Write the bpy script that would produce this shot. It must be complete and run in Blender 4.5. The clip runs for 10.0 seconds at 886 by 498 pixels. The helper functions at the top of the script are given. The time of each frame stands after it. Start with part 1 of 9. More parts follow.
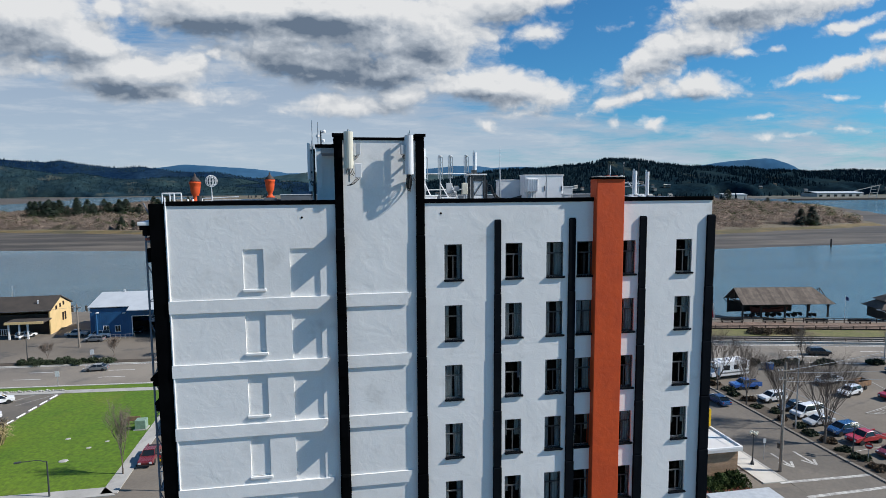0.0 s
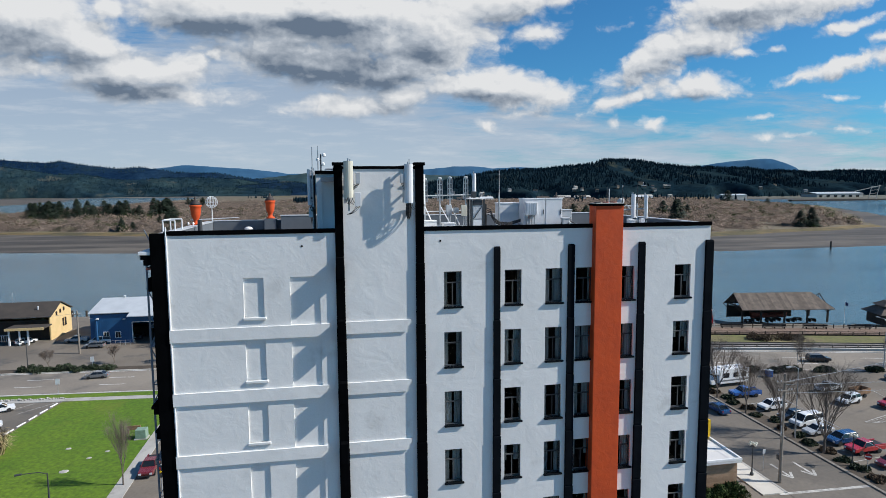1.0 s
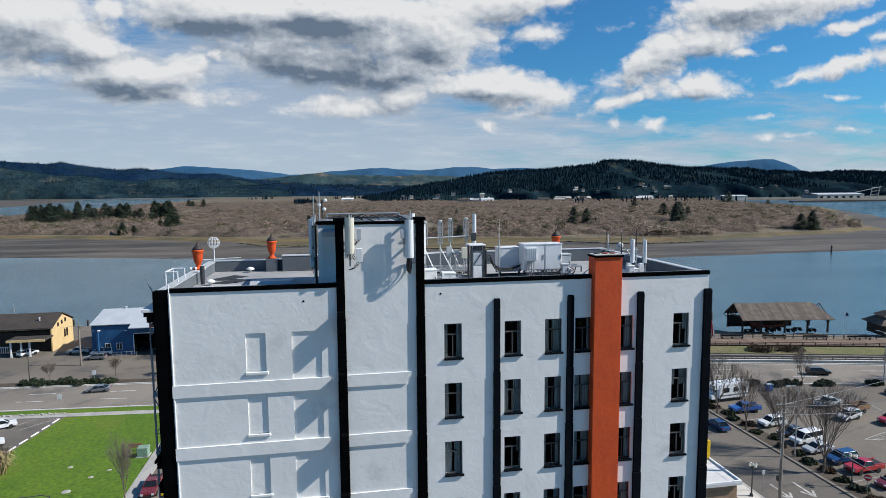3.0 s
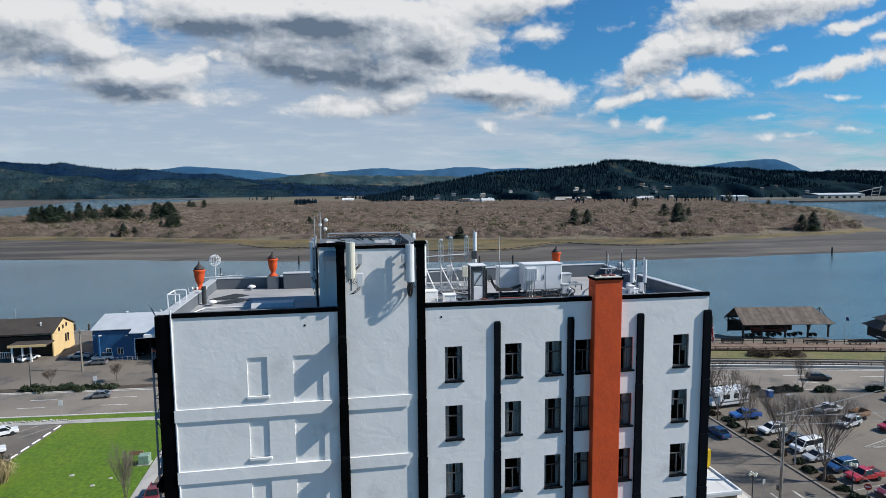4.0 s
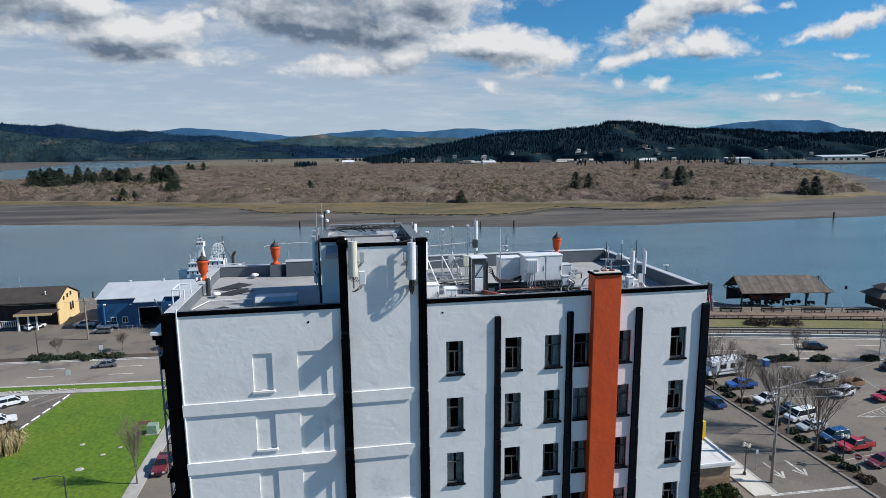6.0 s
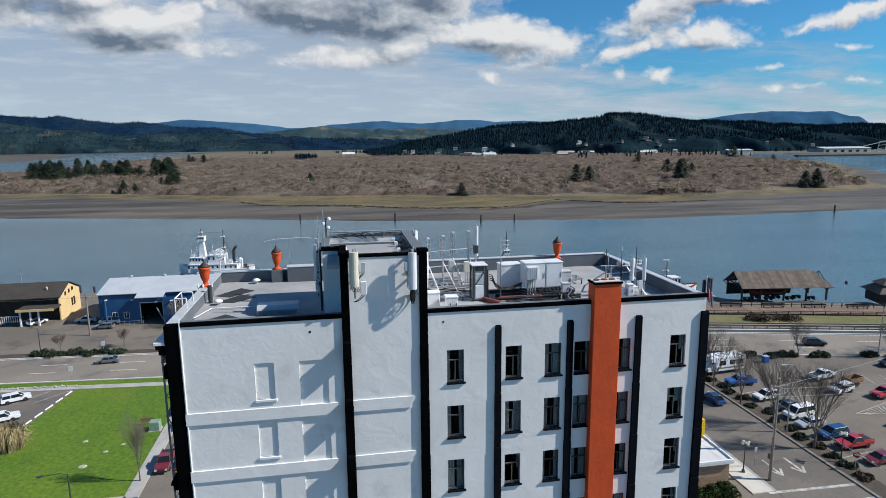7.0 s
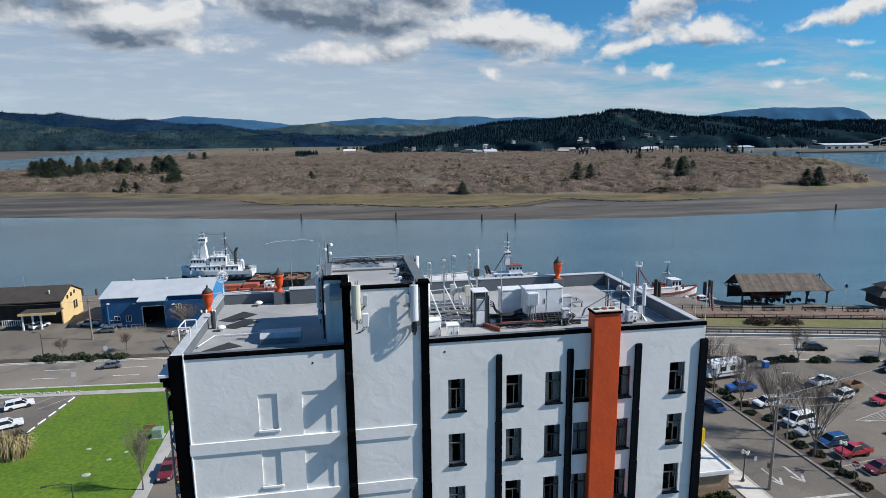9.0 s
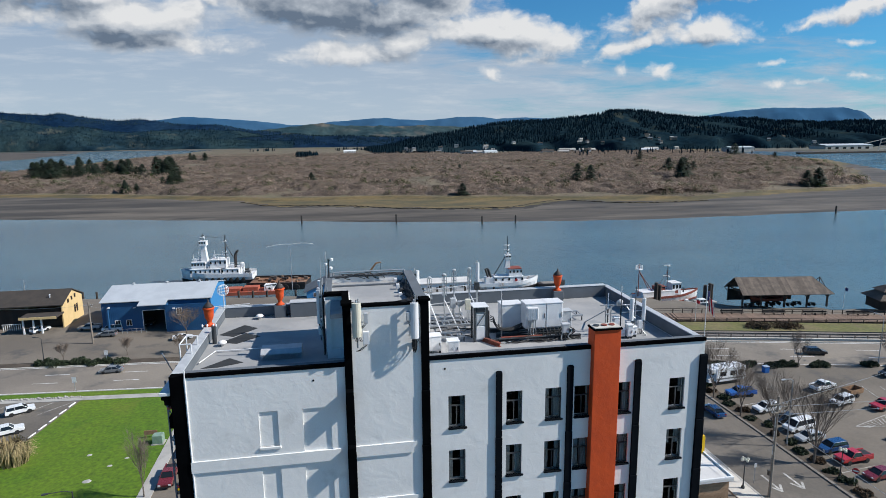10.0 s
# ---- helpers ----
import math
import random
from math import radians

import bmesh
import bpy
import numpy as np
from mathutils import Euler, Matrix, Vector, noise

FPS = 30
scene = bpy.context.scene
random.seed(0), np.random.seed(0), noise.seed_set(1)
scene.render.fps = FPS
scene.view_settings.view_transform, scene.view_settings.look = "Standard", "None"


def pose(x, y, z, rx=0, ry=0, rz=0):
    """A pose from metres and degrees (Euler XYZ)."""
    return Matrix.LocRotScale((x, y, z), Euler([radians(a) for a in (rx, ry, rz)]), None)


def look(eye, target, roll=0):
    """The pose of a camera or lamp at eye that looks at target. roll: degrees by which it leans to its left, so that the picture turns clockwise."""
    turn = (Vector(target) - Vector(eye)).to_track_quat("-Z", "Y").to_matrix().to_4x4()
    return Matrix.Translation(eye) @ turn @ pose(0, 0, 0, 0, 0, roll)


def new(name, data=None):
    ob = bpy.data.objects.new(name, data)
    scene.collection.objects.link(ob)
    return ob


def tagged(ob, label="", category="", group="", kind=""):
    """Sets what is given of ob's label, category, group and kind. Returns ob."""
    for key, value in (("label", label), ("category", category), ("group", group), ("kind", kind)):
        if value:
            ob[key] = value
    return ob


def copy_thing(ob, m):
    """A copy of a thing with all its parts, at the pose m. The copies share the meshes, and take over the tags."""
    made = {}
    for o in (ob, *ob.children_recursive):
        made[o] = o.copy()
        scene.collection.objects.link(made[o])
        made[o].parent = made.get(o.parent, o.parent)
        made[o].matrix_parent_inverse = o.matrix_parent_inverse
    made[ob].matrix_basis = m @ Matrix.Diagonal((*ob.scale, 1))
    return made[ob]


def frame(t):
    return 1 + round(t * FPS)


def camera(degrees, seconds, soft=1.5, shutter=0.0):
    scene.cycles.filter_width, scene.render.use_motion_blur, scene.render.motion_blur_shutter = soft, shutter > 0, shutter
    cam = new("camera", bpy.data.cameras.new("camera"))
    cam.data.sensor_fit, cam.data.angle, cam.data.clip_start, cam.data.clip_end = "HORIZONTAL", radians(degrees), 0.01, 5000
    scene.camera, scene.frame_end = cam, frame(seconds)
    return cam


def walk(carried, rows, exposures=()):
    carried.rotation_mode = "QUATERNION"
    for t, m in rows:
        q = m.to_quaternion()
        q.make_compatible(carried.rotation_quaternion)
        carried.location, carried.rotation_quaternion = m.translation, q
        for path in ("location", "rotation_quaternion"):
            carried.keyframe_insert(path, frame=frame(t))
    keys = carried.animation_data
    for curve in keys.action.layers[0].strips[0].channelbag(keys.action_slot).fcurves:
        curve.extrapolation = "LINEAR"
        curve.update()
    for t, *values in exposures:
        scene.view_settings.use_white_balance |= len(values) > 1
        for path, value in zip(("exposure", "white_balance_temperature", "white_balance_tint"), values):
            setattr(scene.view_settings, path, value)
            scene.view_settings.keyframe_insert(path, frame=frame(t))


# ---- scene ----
# The camera: seconds, place in metres, heading (clockwise from +y), pitch, roll, in degrees.
cam = camera(73.0, 10.0, soft=0.55)
PATH = [
    (0, -0.028, 2.390, 32.732, 9.949, -5.825, -0.387),
    (0.5, -0.009, 2.393, 33.358, 9.954, -5.796, -0.400),
    (1, 0.006, 2.395, 34.006, 9.952, -5.796, -0.414),
    (1.5, 0.017, 2.395, 34.639, 9.945, -5.768, -0.427),
    (2, 0.027, 2.394, 35.258, 9.933, -5.768, -0.440),
    (2.5, 0.033, 2.392, 35.874, 9.916, -5.768, -0.453),
    (4, 0.042, 2.387, 37.627, 9.844, -5.766, -0.490),
    (4.5, 0.042, 2.386, 38.037, 9.816, -6.141, -0.502),
    (5, 0.042, 2.386, 38.469, 9.786, -7.126, -0.514),
    (5.5, 0.041, 2.388, 38.875, 9.755, -8.480, -0.526),
    (7, 0.038, 2.404, 40.163, 9.665, -10.169, -0.560),
    (7.5, 0.039, 2.414, 40.590, 9.638, -10.457, -0.571),
    (8, 0.040, 2.427, 41.010, 9.614, -10.515, -0.582),
    (8.5, 0.043, 2.444, 41.441, 9.593, -10.516, -0.593),
    (9, 0.048, 2.464, 41.859, 9.575, -10.515, -0.603),
    (9.5, 0.055, 2.488, 42.282, 9.562, -10.516, -0.613),
    (10, 0.065, 2.517, 42.696, 9.554, -10.488, -0.624),
]
walk(cam, [(t, pose(x, y, z, 90 + pitch, 0, -yaw) @ pose(0, 0, 0, 0, 0, roll)) for t, x, y, z, yaw, pitch, roll in PATH])

# ---- light: a spring sky with broken cloud, sun high to the east ----
SUN = Vector((4.0, -1.0, 3.3)).normalized()
SUN_EL, SUN_AZ = math.asin(SUN.z), math.atan2(SUN.x, SUN.y)
sun = new("sun", bpy.data.lights.new("sun", "SUN"))
sun.data.energy, sun.data.angle, sun.data.color = 5.0, radians(0.55), (1.0, 0.955, 0.89)
sun.matrix_world = look(SUN * 900, (0, 0, 0))
scene.view_settings.exposure = 0.24

# Clouds: centre and half size in slopes (sideways and up per metre ahead), tilt in degrees, thickness.
CLOUD_BANKS = [
    (-0.137, 0.271, 0.160, 0.041, 0, 1.20), (0.027, 0.264, 0.179, 0.053, 0, 1.20), (0.155, 0.252, 0.108, 0.067, 0, 1.10), (-0.028, 0.197, 0.168, 0.035, -8, 1.00), (0.089, 0.187, 0.111, 0.029, 12, 0.90),
    (-0.179, 0.205, 0.018, 0.017, 0, 0.70), (0.289, 0.302, 0.117, 0.036, 15, 0.90), (0.368, 0.310, 0.050, 0.013, 20, 0.50), (-0.441, 0.238, 0.128, 0.048, 0, 1.10), (-0.374, 0.220, 0.085, 0.034, -15, 1.00),
    (-0.324, 0.267, 0.025, 0.020, 0, 0.70), (-0.306, 0.176, 0.112, 0.029, 0, 0.90), (-0.233, 0.178, 0.058, 0.026, 10, 0.80), (-0.267, 0.148, 0.122, 0.019, -3, 0.70), (-0.438, 0.181, 0.091, 0.020, 0, 0.60),
]
CUMULUS = [
    (0.024, 0.131, 0.100, 0.018, 3, 0.80), (0.098, 0.151, 0.065, 0.020, 0, 0.70), (0.251, 0.163, 0.166, 0.028, -2, 0.90), (0.270, 0.182, 0.069, 0.017, 0, 0.60), (0.360, 0.151, 0.061, 0.021, 10, 0.70),
    (0.310, 0.126, 0.060, 0.009, 0, 0.40), (0.334, 0.253, 0.050, 0.018, 12, 0.65), (0.547, 0.218, 0.107, 0.033, 28, 0.90), (0.643, 0.255, 0.099, 0.031, 8, 0.90), (0.708, 0.306, 0.157, 0.039, 8, 1.00),
    (0.856, 0.322, 0.141, 0.028, 15, 0.80), (0.711, 0.237, 0.032, 0.011, 0, 0.50), (0.770, 0.242, 0.021, 0.007, 0, 0.40), (0.495, 0.153, 0.095, 0.015, 20, 0.70), (0.619, 0.176, 0.088, 0.024, 3, 0.80),
]
SMALL_CLOUDS = [
    (0.922, 0.218, 0.133, 0.018, 14, 0.75), (0.817, 0.190, 0.053, 0.008, 20, 0.50), (1.019, 0.236, 0.062, 0.021, 10, 0.70), (0.929, 0.290, 0.072, 0.012, 14, 0.60), (1.010, 0.270, 0.037, 0.014, 5, 0.60),
    (0.251, 0.103, 0.024, 0.013, 0, 0.60), (0.550, 0.113, 0.026, 0.012, 0, 0.55), (0.466, 0.112, 0.017, 0.009, 0, 0.40), (0.770, 0.089, 0.033, 0.010, 5, 0.45), (0.834, 0.093, 0.048, 0.008, 0, 0.35),
    (0.930, 0.099, 0.034, 0.009, 5, 0.45), (0.914, 0.158, 0.029, 0.007, 5, 0.40), (0.751, 0.123, 0.039, 0.007, 8, 0.40), (1.026, 0.148, 0.038, 0.011, 0, 0.50), (0.492, 0.278, 0.052, 0.008, 20, 0.22),
]
# The grey undersides of the thicker clouds.
CLOUD_BASES = [
    (-0.026, 0.254, 0.114, 0.019, 0, 0.90), (-0.001, 0.189, 0.134, 0.025, -6, 1.10), (-0.205, 0.243, 0.082, 0.017, 0, 0.60), (-0.307, 0.151, 0.088, 0.012, -4, 0.80), (-0.422, 0.186, 0.084, 0.015, 0, 0.45),
    (0.136, 0.215, 0.065, 0.018, 0, 0.50), (-0.097, 0.199, 0.086, 0.016, -8, 0.70), (0.251, 0.149, 0.108, 0.011, 0, 0.50), (0.079, 0.130, 0.074, 0.008, 0, 0.45), (0.741, 0.307, 0.136, 0.016, 8, 0.45),
    (0.590, 0.214, 0.098, 0.009, 30, 0.35), (0.619, 0.153, 0.066, 0.006, 5, 0.35), (-0.434, 0.230, 0.083, 0.016, 0, 0.30), (-0.328, 0.197, 0.063, 0.010, 0, 0.40),
]


SKY_TINT = (0.36, 0.95, 1.34, 1)


class Nodes:
    """Short hand for building a node tree."""

    def __init__(self, tree):
        self.tree = tree

    def add(self, kind, inputs=None, **settings):
        n = self.tree.nodes.new(kind)
        for k, v in settings.items():
            setattr(n, k, v)
        for k, v in (inputs or {}).items():
            self.put(n, k, v)
        return n

    def put(self, n, k, v):
        if isinstance(v, bpy.types.NodeSocket):
            self.tree.links.new(v, n.inputs[k])
        elif isinstance(v, bpy.types.Node):
            self.tree.links.new(v.outputs[0], n.inputs[k])
        else:
            n.inputs[k].default_value = v

    def math(self, op, a, b=0.0, c=None, clamp=False):
        ins = {0: a, 1: b}
        if c is not None:
            ins[2] = c
        return self.add("ShaderNodeMath", ins, operation=op, use_clamp=clamp).outputs[0]

    def vec(self, op, a, b=(0, 0, 0)):
        return self.add("ShaderNodeVectorMath", {0: a, 1: b}, operation=op).outputs[0]

    def mix(self, f, a, b, blend="MIX"):
        n = self.add("ShaderNodeMix", data_type="RGBA", blend_type=blend)
        self.put(n, 0, f)
        self.put(n, 6, a)
        self.put(n, 7, b)
        return n.outputs[2]

    def noise(self, v, scale, detail=4.0, rough=0.55, dist=0.0):
        return self.add("ShaderNodeTexNoise", {"Vector": v, "Scale": scale, "Detail": detail, "Roughness": rough, "Distortion": dist}).outputs[0]

    def ramp(self, f, lo, hi, a=0.0, b=1.0, smooth=True):
        return self.add("ShaderNodeMapRange", {0: f, 1: lo, 2: hi, 3: a, 4: b}, interpolation_type="SMOOTHSTEP" if smooth else "LINEAR").outputs[0]


def blobs(N, at, rows):
    """How deep a place in the sky lies inside the thickest of these ellipses; under 0 outside."""
    best = None
    for u, v, a, b, tilt, k in rows:
        # each link waits for the one before it, which keeps the shader small
        p = at if best is None else N.add("ShaderNodeVectorMath", {0: best, 1: (0, 0, 1), 2: at}, operation="MULTIPLY_ADD").outputs[0]
        q = N.add("ShaderNodeMapping", {"Vector": p, "Location": (u, v, 0), "Rotation": (0, 0, radians(tilt)), "Scale": (a, b, 1e6)}, vector_type="TEXTURE").outputs[0]
        r = N.add("ShaderNodeVectorMath", {0: q}, operation="LENGTH").outputs[1]
        e = N.math("MULTIPLY", N.math("SUBTRACT", 1.32, r), k)
        best = e if best is None else N.math("SMOOTH_MAX", best, e, 0.18)
    return best


def cloud_cover():
    """A node group: how thick the cloud is at a place in the sky."""
    g = bpy.data.node_groups.new("cloud_cover", "ShaderNodeTree")
    g.interface.new_socket("at", in_out="INPUT", socket_type="NodeSocketVector")
    g.interface.new_socket("cover", in_out="OUTPUT", socket_type="NodeSocketFloat")
    N = Nodes(g)
    at = N.add("NodeGroupInput").outputs[0]
    w = N.add("ShaderNodeTexNoise", {"Vector": at, "Scale": 16.0, "Detail": 4.0})
    at2 = N.vec("ADD", at, N.vec("MULTIPLY", N.vec("SUBTRACT", w.outputs["Color"], (0.5, 0.5, 0.5)), (0.075, 0.034, 0)))
    best = N.math("MAXIMUM", blobs(N, at2, CLOUD_BANKS + CUMULUS + SMALL_CLOUDS), -0.7)
    big = N.noise(N.vec("MULTIPLY", at, (1, 1.9, 1)), 13.0, 9.0, 0.60)
    puff = N.add("ShaderNodeTexVoronoi", {"Vector": N.vec("MULTIPLY", at2, (1, 1.5, 1)), "Scale": 42.0, "Smoothness": 0.7, "Detail": 2.0, "Roughness": 0.55}, feature="SMOOTH_F1").outputs[0]
    c = N.math("ADD", best, N.math("MULTIPLY", N.math("SUBTRACT", big, 0.5), 0.95))
    c = N.math("ADD", c, N.math("MULTIPLY", N.math("SUBTRACT", 0.42, puff), 0.30))
    out = N.add("NodeGroupOutput")
    N.put(out, 0, c)
    return g


def make_world():
    world = bpy.data.worlds.new("sky")
    scene.world = world
    world.use_nodes = True
    world.node_tree.nodes.clear()
    N = Nodes(world.node_tree)
    d = N.add("ShaderNodeTexCoord").outputs["Generated"]
    sep = N.add("ShaderNodeSeparateXYZ", {0: d})
    x, y, z = sep.outputs
    ahead = N.math("ADD", N.math("ABSOLUTE", y), 0.02)
    u, v = N.math("DIVIDE", x, ahead), N.math("DIVIDE", z, ahead)
    at = N.add("ShaderNodeCombineXYZ", {0: u, 1: v}).outputs[0]
    group = cloud_cover()

    def cover(p):
        n = N.add("ShaderNodeGroup", node_tree=group)
        N.put(n, 0, p)
        return n.outputs[0]

    c0 = cover(at)
    near = cover(N.vec("ADD", at, (0.005, 0.008, 0)))
    wide = cover(N.vec("ADD", at, (0.014, 0.026, 0)))
    sky = N.add("ShaderNodeTexSky", sky_type="NISHITA", sun_disc=False, sun_elevation=SUN_EL, sun_rotation=SUN_AZ, altitude=10, air_density=1.0, dust_density=0.5, ozone_density=2.5)
    blue = N.mix(1.0, sky.outputs[0], SKY_TINT, "MULTIPLY")
    # thin high veil in long streaks, thicker low down and to the west
    streak = N.noise(N.vec("MULTIPLY", at, (1.3, 9.0, 1)), 3.2, 8.0, 0.66, 0.3)
    cov = N.math("ADD", N.math("MULTIPLY", N.ramp(v, 0.27, 0.02), 0.72), N.math("MULTIPLY", N.ramp(u, 0.48, -0.08), 0.55))
    thin = N.ramp(N.math("ADD", N.math("MULTIPLY", N.math("SUBTRACT", streak, 0.5), 1.5), cov), 0.25, 0.85, 0.0, 0.92)
    behind = N.ramp(y, -0.2, 0.12, 0.08, 1.0)
    high = N.ramp(v, 0.9, 0.36, 0.12, 1.0)
    thin = N.math("MULTIPLY", thin, N.math("MULTIPLY", behind, high))
    band = N.noise(N.vec("MULTIPLY", at, (1.0, 6.0, 1)), 9.0, 6.0, 0.62)
    hazy = N.mix(N.ramp(v, 0.02, 0.2), (5.6, 6.7, 8.0, 1), (4.3, 5.4, 7.0, 1))
    hazy = N.mix(N.ramp(band, 0.45, 0.75, 0.0, 0.75), hazy, (7.4, 8.0, 8.8, 1))
    col = N.mix(thin, blue, hazy)
    # cumulus: lit from above and the east, grey below
    dense = N.math("MULTIPLY", N.ramp(c0, -0.10, 0.50), behind)
    relief = N.math("ADD", N.math("MULTIPLY", N.math("SUBTRACT", c0, near), 0.46), N.math("MULTIPLY", N.math("SUBTRACT", c0, wide), 0.36))
    body = N.ramp(wide, 0.15, 1.3, 0.0, 0.22)
    base = N.ramp(N.math("ADD", blobs(N, N.vec("ADD", at, N.vec("MULTIPLY", N.vec("SUBTRACT", N.add("ShaderNodeTexNoise", {"Vector": N.vec("MULTIPLY", at, (1, 2, 1)), "Scale": 14.0, "Detail": 4.0}).outputs["Color"], (0.5, 0.5, 0.5)), (0.11, 0.04, 0))), CLOUD_BASES), 0.10), 0.0, 1.2, 0.0, 0.74)
    lit = N.math("SUBTRACT", N.math("ADD", 0.80, relief), N.math("ADD", body, base), clamp=True)
    cloud = N.mix(N.ramp(lit, 0.0, 0.55, 0, 1, False), (1.7, 2.3, 3.2, 1), (5.6, 6.2, 7.0, 1))
    cloud = N.mix(N.ramp(lit, 0.5, 1.05, 0, 1, False), cloud, (10.0, 10.1, 10.2, 1))
    col = N.mix(dense, col, cloud)
    bg = N.add("ShaderNodeBackground", {0: col, 1: 0.067})
    N.add("ShaderNodeOutputWorld", {0: bg.outputs[0]})


make_world()


# ---- materials ----
def surface(name, a, b=None, scale=1.0, rough=0.8, metal=0.0, bump=0.0, fine=30.0, grain=0.12, spot=None, per_object=0.0, stretch=(1, 1, 1), spec=0.5, bump_scale=None, coat=0.0, island=0.0):
    """A worn surface: two tones in large patches, fine grain, relief, and stains (spot: tone, scale, amount)."""
    m = bpy.data.materials.new(name)
    m.use_nodes = True
    N = Nodes(m.node_tree)
    p = m.node_tree.nodes["Principled BSDF"]
    b = b or tuple(c * 0.8 for c in a)
    at = N.add("ShaderNodeTexCoord").outputs["Object"]
    at = N.vec("MULTIPLY", at, stretch)
    big = N.ramp(N.noise(at, scale, 5.0, 0.6), 0.35, 0.65)
    col = N.mix(big, (*a, 1), (*b, 1))
    fine_n = N.noise(at, fine, 4.0, 0.6)
    col = N.mix(1.0, col, N.add("ShaderNodeCombineColor", {i: N.ramp(fine_n, 0.3, 0.7, 1 - grain, 1 + grain, False) for i in range(3)}).outputs[0], "MULTIPLY")
    if spot:
        tone, sscale, amount = spot
        mask = N.ramp(N.noise(at, sscale, 6.0, 0.65), 0.62 - 0.25 * amount, 0.72, 0.0, 0.9)
        col = N.mix(mask, col, (*tone, 1))
    if per_object:
        r = N.add("ShaderNodeObjectInfo").outputs["Random"]
        f = N.ramp(r, 0, 1, 1 - per_object, 1 + per_object, False)
        col = N.mix(1.0, col, N.add("ShaderNodeCombineColor", {i: f for i in range(3)}).outputs[0], "MULTIPLY")
    if island:
        r = N.add("ShaderNodeNewGeometry").outputs["Random Per Island"]
        f = N.ramp(r, 0, 1, 1 - island, 1 + island, False)
        col = N.mix(1.0, col, N.add("ShaderNodeCombineColor", {i: f for i in range(3)}).outputs[0], "MULTIPLY")
    N.put(p, "Base Color", col)
    N.put(p, "Roughness", N.ramp(fine_n, 0.2, 0.8, max(0.02, rough - 0.08), min(1, rough + 0.08), False))
    p.inputs["Metallic"].default_value = metal
    p.inputs["Specular IOR Level"].default_value = spec
    if coat:
        p.inputs["Coat Weight"].default_value = coat
    if bump:
        h = N.noise(at, bump_scale or fine, 5.0, 0.6, 0.4)
        bn = N.add("ShaderNodeBump", {"Strength": 1.0, "Distance": bump, "Height": h})
        N.put(p, "Normal", bn.outputs[0])
    return m


def glass(name, tint, rough=0.03):
    m = bpy.data.materials.new(name)
    m.use_nodes = True
    p = m.node_tree.nodes["Principled BSDF"]
    p.inputs["Base Color"].default_value = (*tint, 1)
    p.inputs["Roughness"].default_value = rough
    p.inputs["Specular IOR Level"].default_value = 0.5
    return m


def clear_glass(name):
    m = bpy.data.materials.new(name)
    m.use_nodes = True
    p = m.node_tree.nodes["Principled BSDF"]
    p.inputs["Base Color"].default_value = (0.9, 0.95, 0.95, 1)
    p.inputs["Roughness"].default_value = 0.02
    p.inputs["Transmission Weight"].default_value = 1.0
    p.inputs["IOR"].default_value = 1.1
    return m


def stucco_material():
    m = surface("stucco", (0.79, 0.785, 0.77), (0.74, 0.735, 0.72), 0.35, 0.85, grain=0.035, fine=14, spot=((0.63, 0.62, 0.6), 0.5, 0.25))
    N = Nodes(m.node_tree)
    p = m.node_tree.nodes["Principled BSDF"]
    at = N.add("ShaderNodeTexCoord").outputs["Object"]
    lumps = N.noise(at, 0.9, 3.0, 0.5, 1.0)
    trowel = N.noise(N.vec("MULTIPLY", at, (1, 1, 1.25)), 1.9, 4.0, 0.55, 1.2)
    cell = N.add("ShaderNodeTexVoronoi", {"Vector": at, "Scale": 1.5}, feature="SMOOTH_F1").outputs[0]
    dabs = N.add("ShaderNodeTexVoronoi", {"Vector": N.vec("ADD", at, N.vec("MULTIPLY", N.add("ShaderNodeTexNoise", {"Vector": at, "Scale": 4.0}).outputs["Color"], (0.3, 0.3, 0.3))), "Scale": 5.5}, feature="SMOOTH_F1").outputs[0]
    h = N.math("ADD", N.math("MULTIPLY", lumps, 0.8), N.math("ADD", N.math("MULTIPLY", N.ramp(trowel, 0.42, 0.74), 0.10), N.math("MULTIPLY", cell, 0.12)))
    h = N.math("ADD", h, N.math("MULTIPLY", dabs, 0.018))
    N.put(p, "Normal", N.add("ShaderNodeBump", {"Strength": 0.65, "Distance": 0.036, "Height": h}).outputs[0])
    return m


def water_material():
    m = bpy.data.materials.new("water")
    m.use_nodes = True
    N = Nodes(m.node_tree)
    p = m.node_tree.nodes["Principled BSDF"]
    at = N.add("ShaderNodeTexCoord").outputs["Object"]
    big = N.ramp(N.noise(N.vec("MULTIPLY", at, (1.0, 2.6, 1)), 0.008, 4.0, 0.6), 0.35, 0.7)
    N.put(p, "Base Color", N.mix(big, (0.064, 0.122, 0.158, 1), (0.085, 0.148, 0.178, 1)))
    N.put(p, "Roughness", N.ramp(big, 0, 1, 0.10, 0.19, False))
    p.inputs["IOR"].default_value = 1.33
    fine = N.noise(N.vec("MULTIPLY", at, (0.7, 1.6, 1)), 1.1, 4.0, 0.6)
    wide = N.noise(at, 0.12, 3.0, 0.5)
    N.put(p, "Normal", N.add("ShaderNodeBump", {"Strength": 0.75, "Distance": N.ramp(N.add("ShaderNodeSeparateXYZ", {0: at}).outputs[1], 450, 1000, 0.2, 1.6), "Height": N.math("ADD", fine, wide)}).outputs[0])
    return m


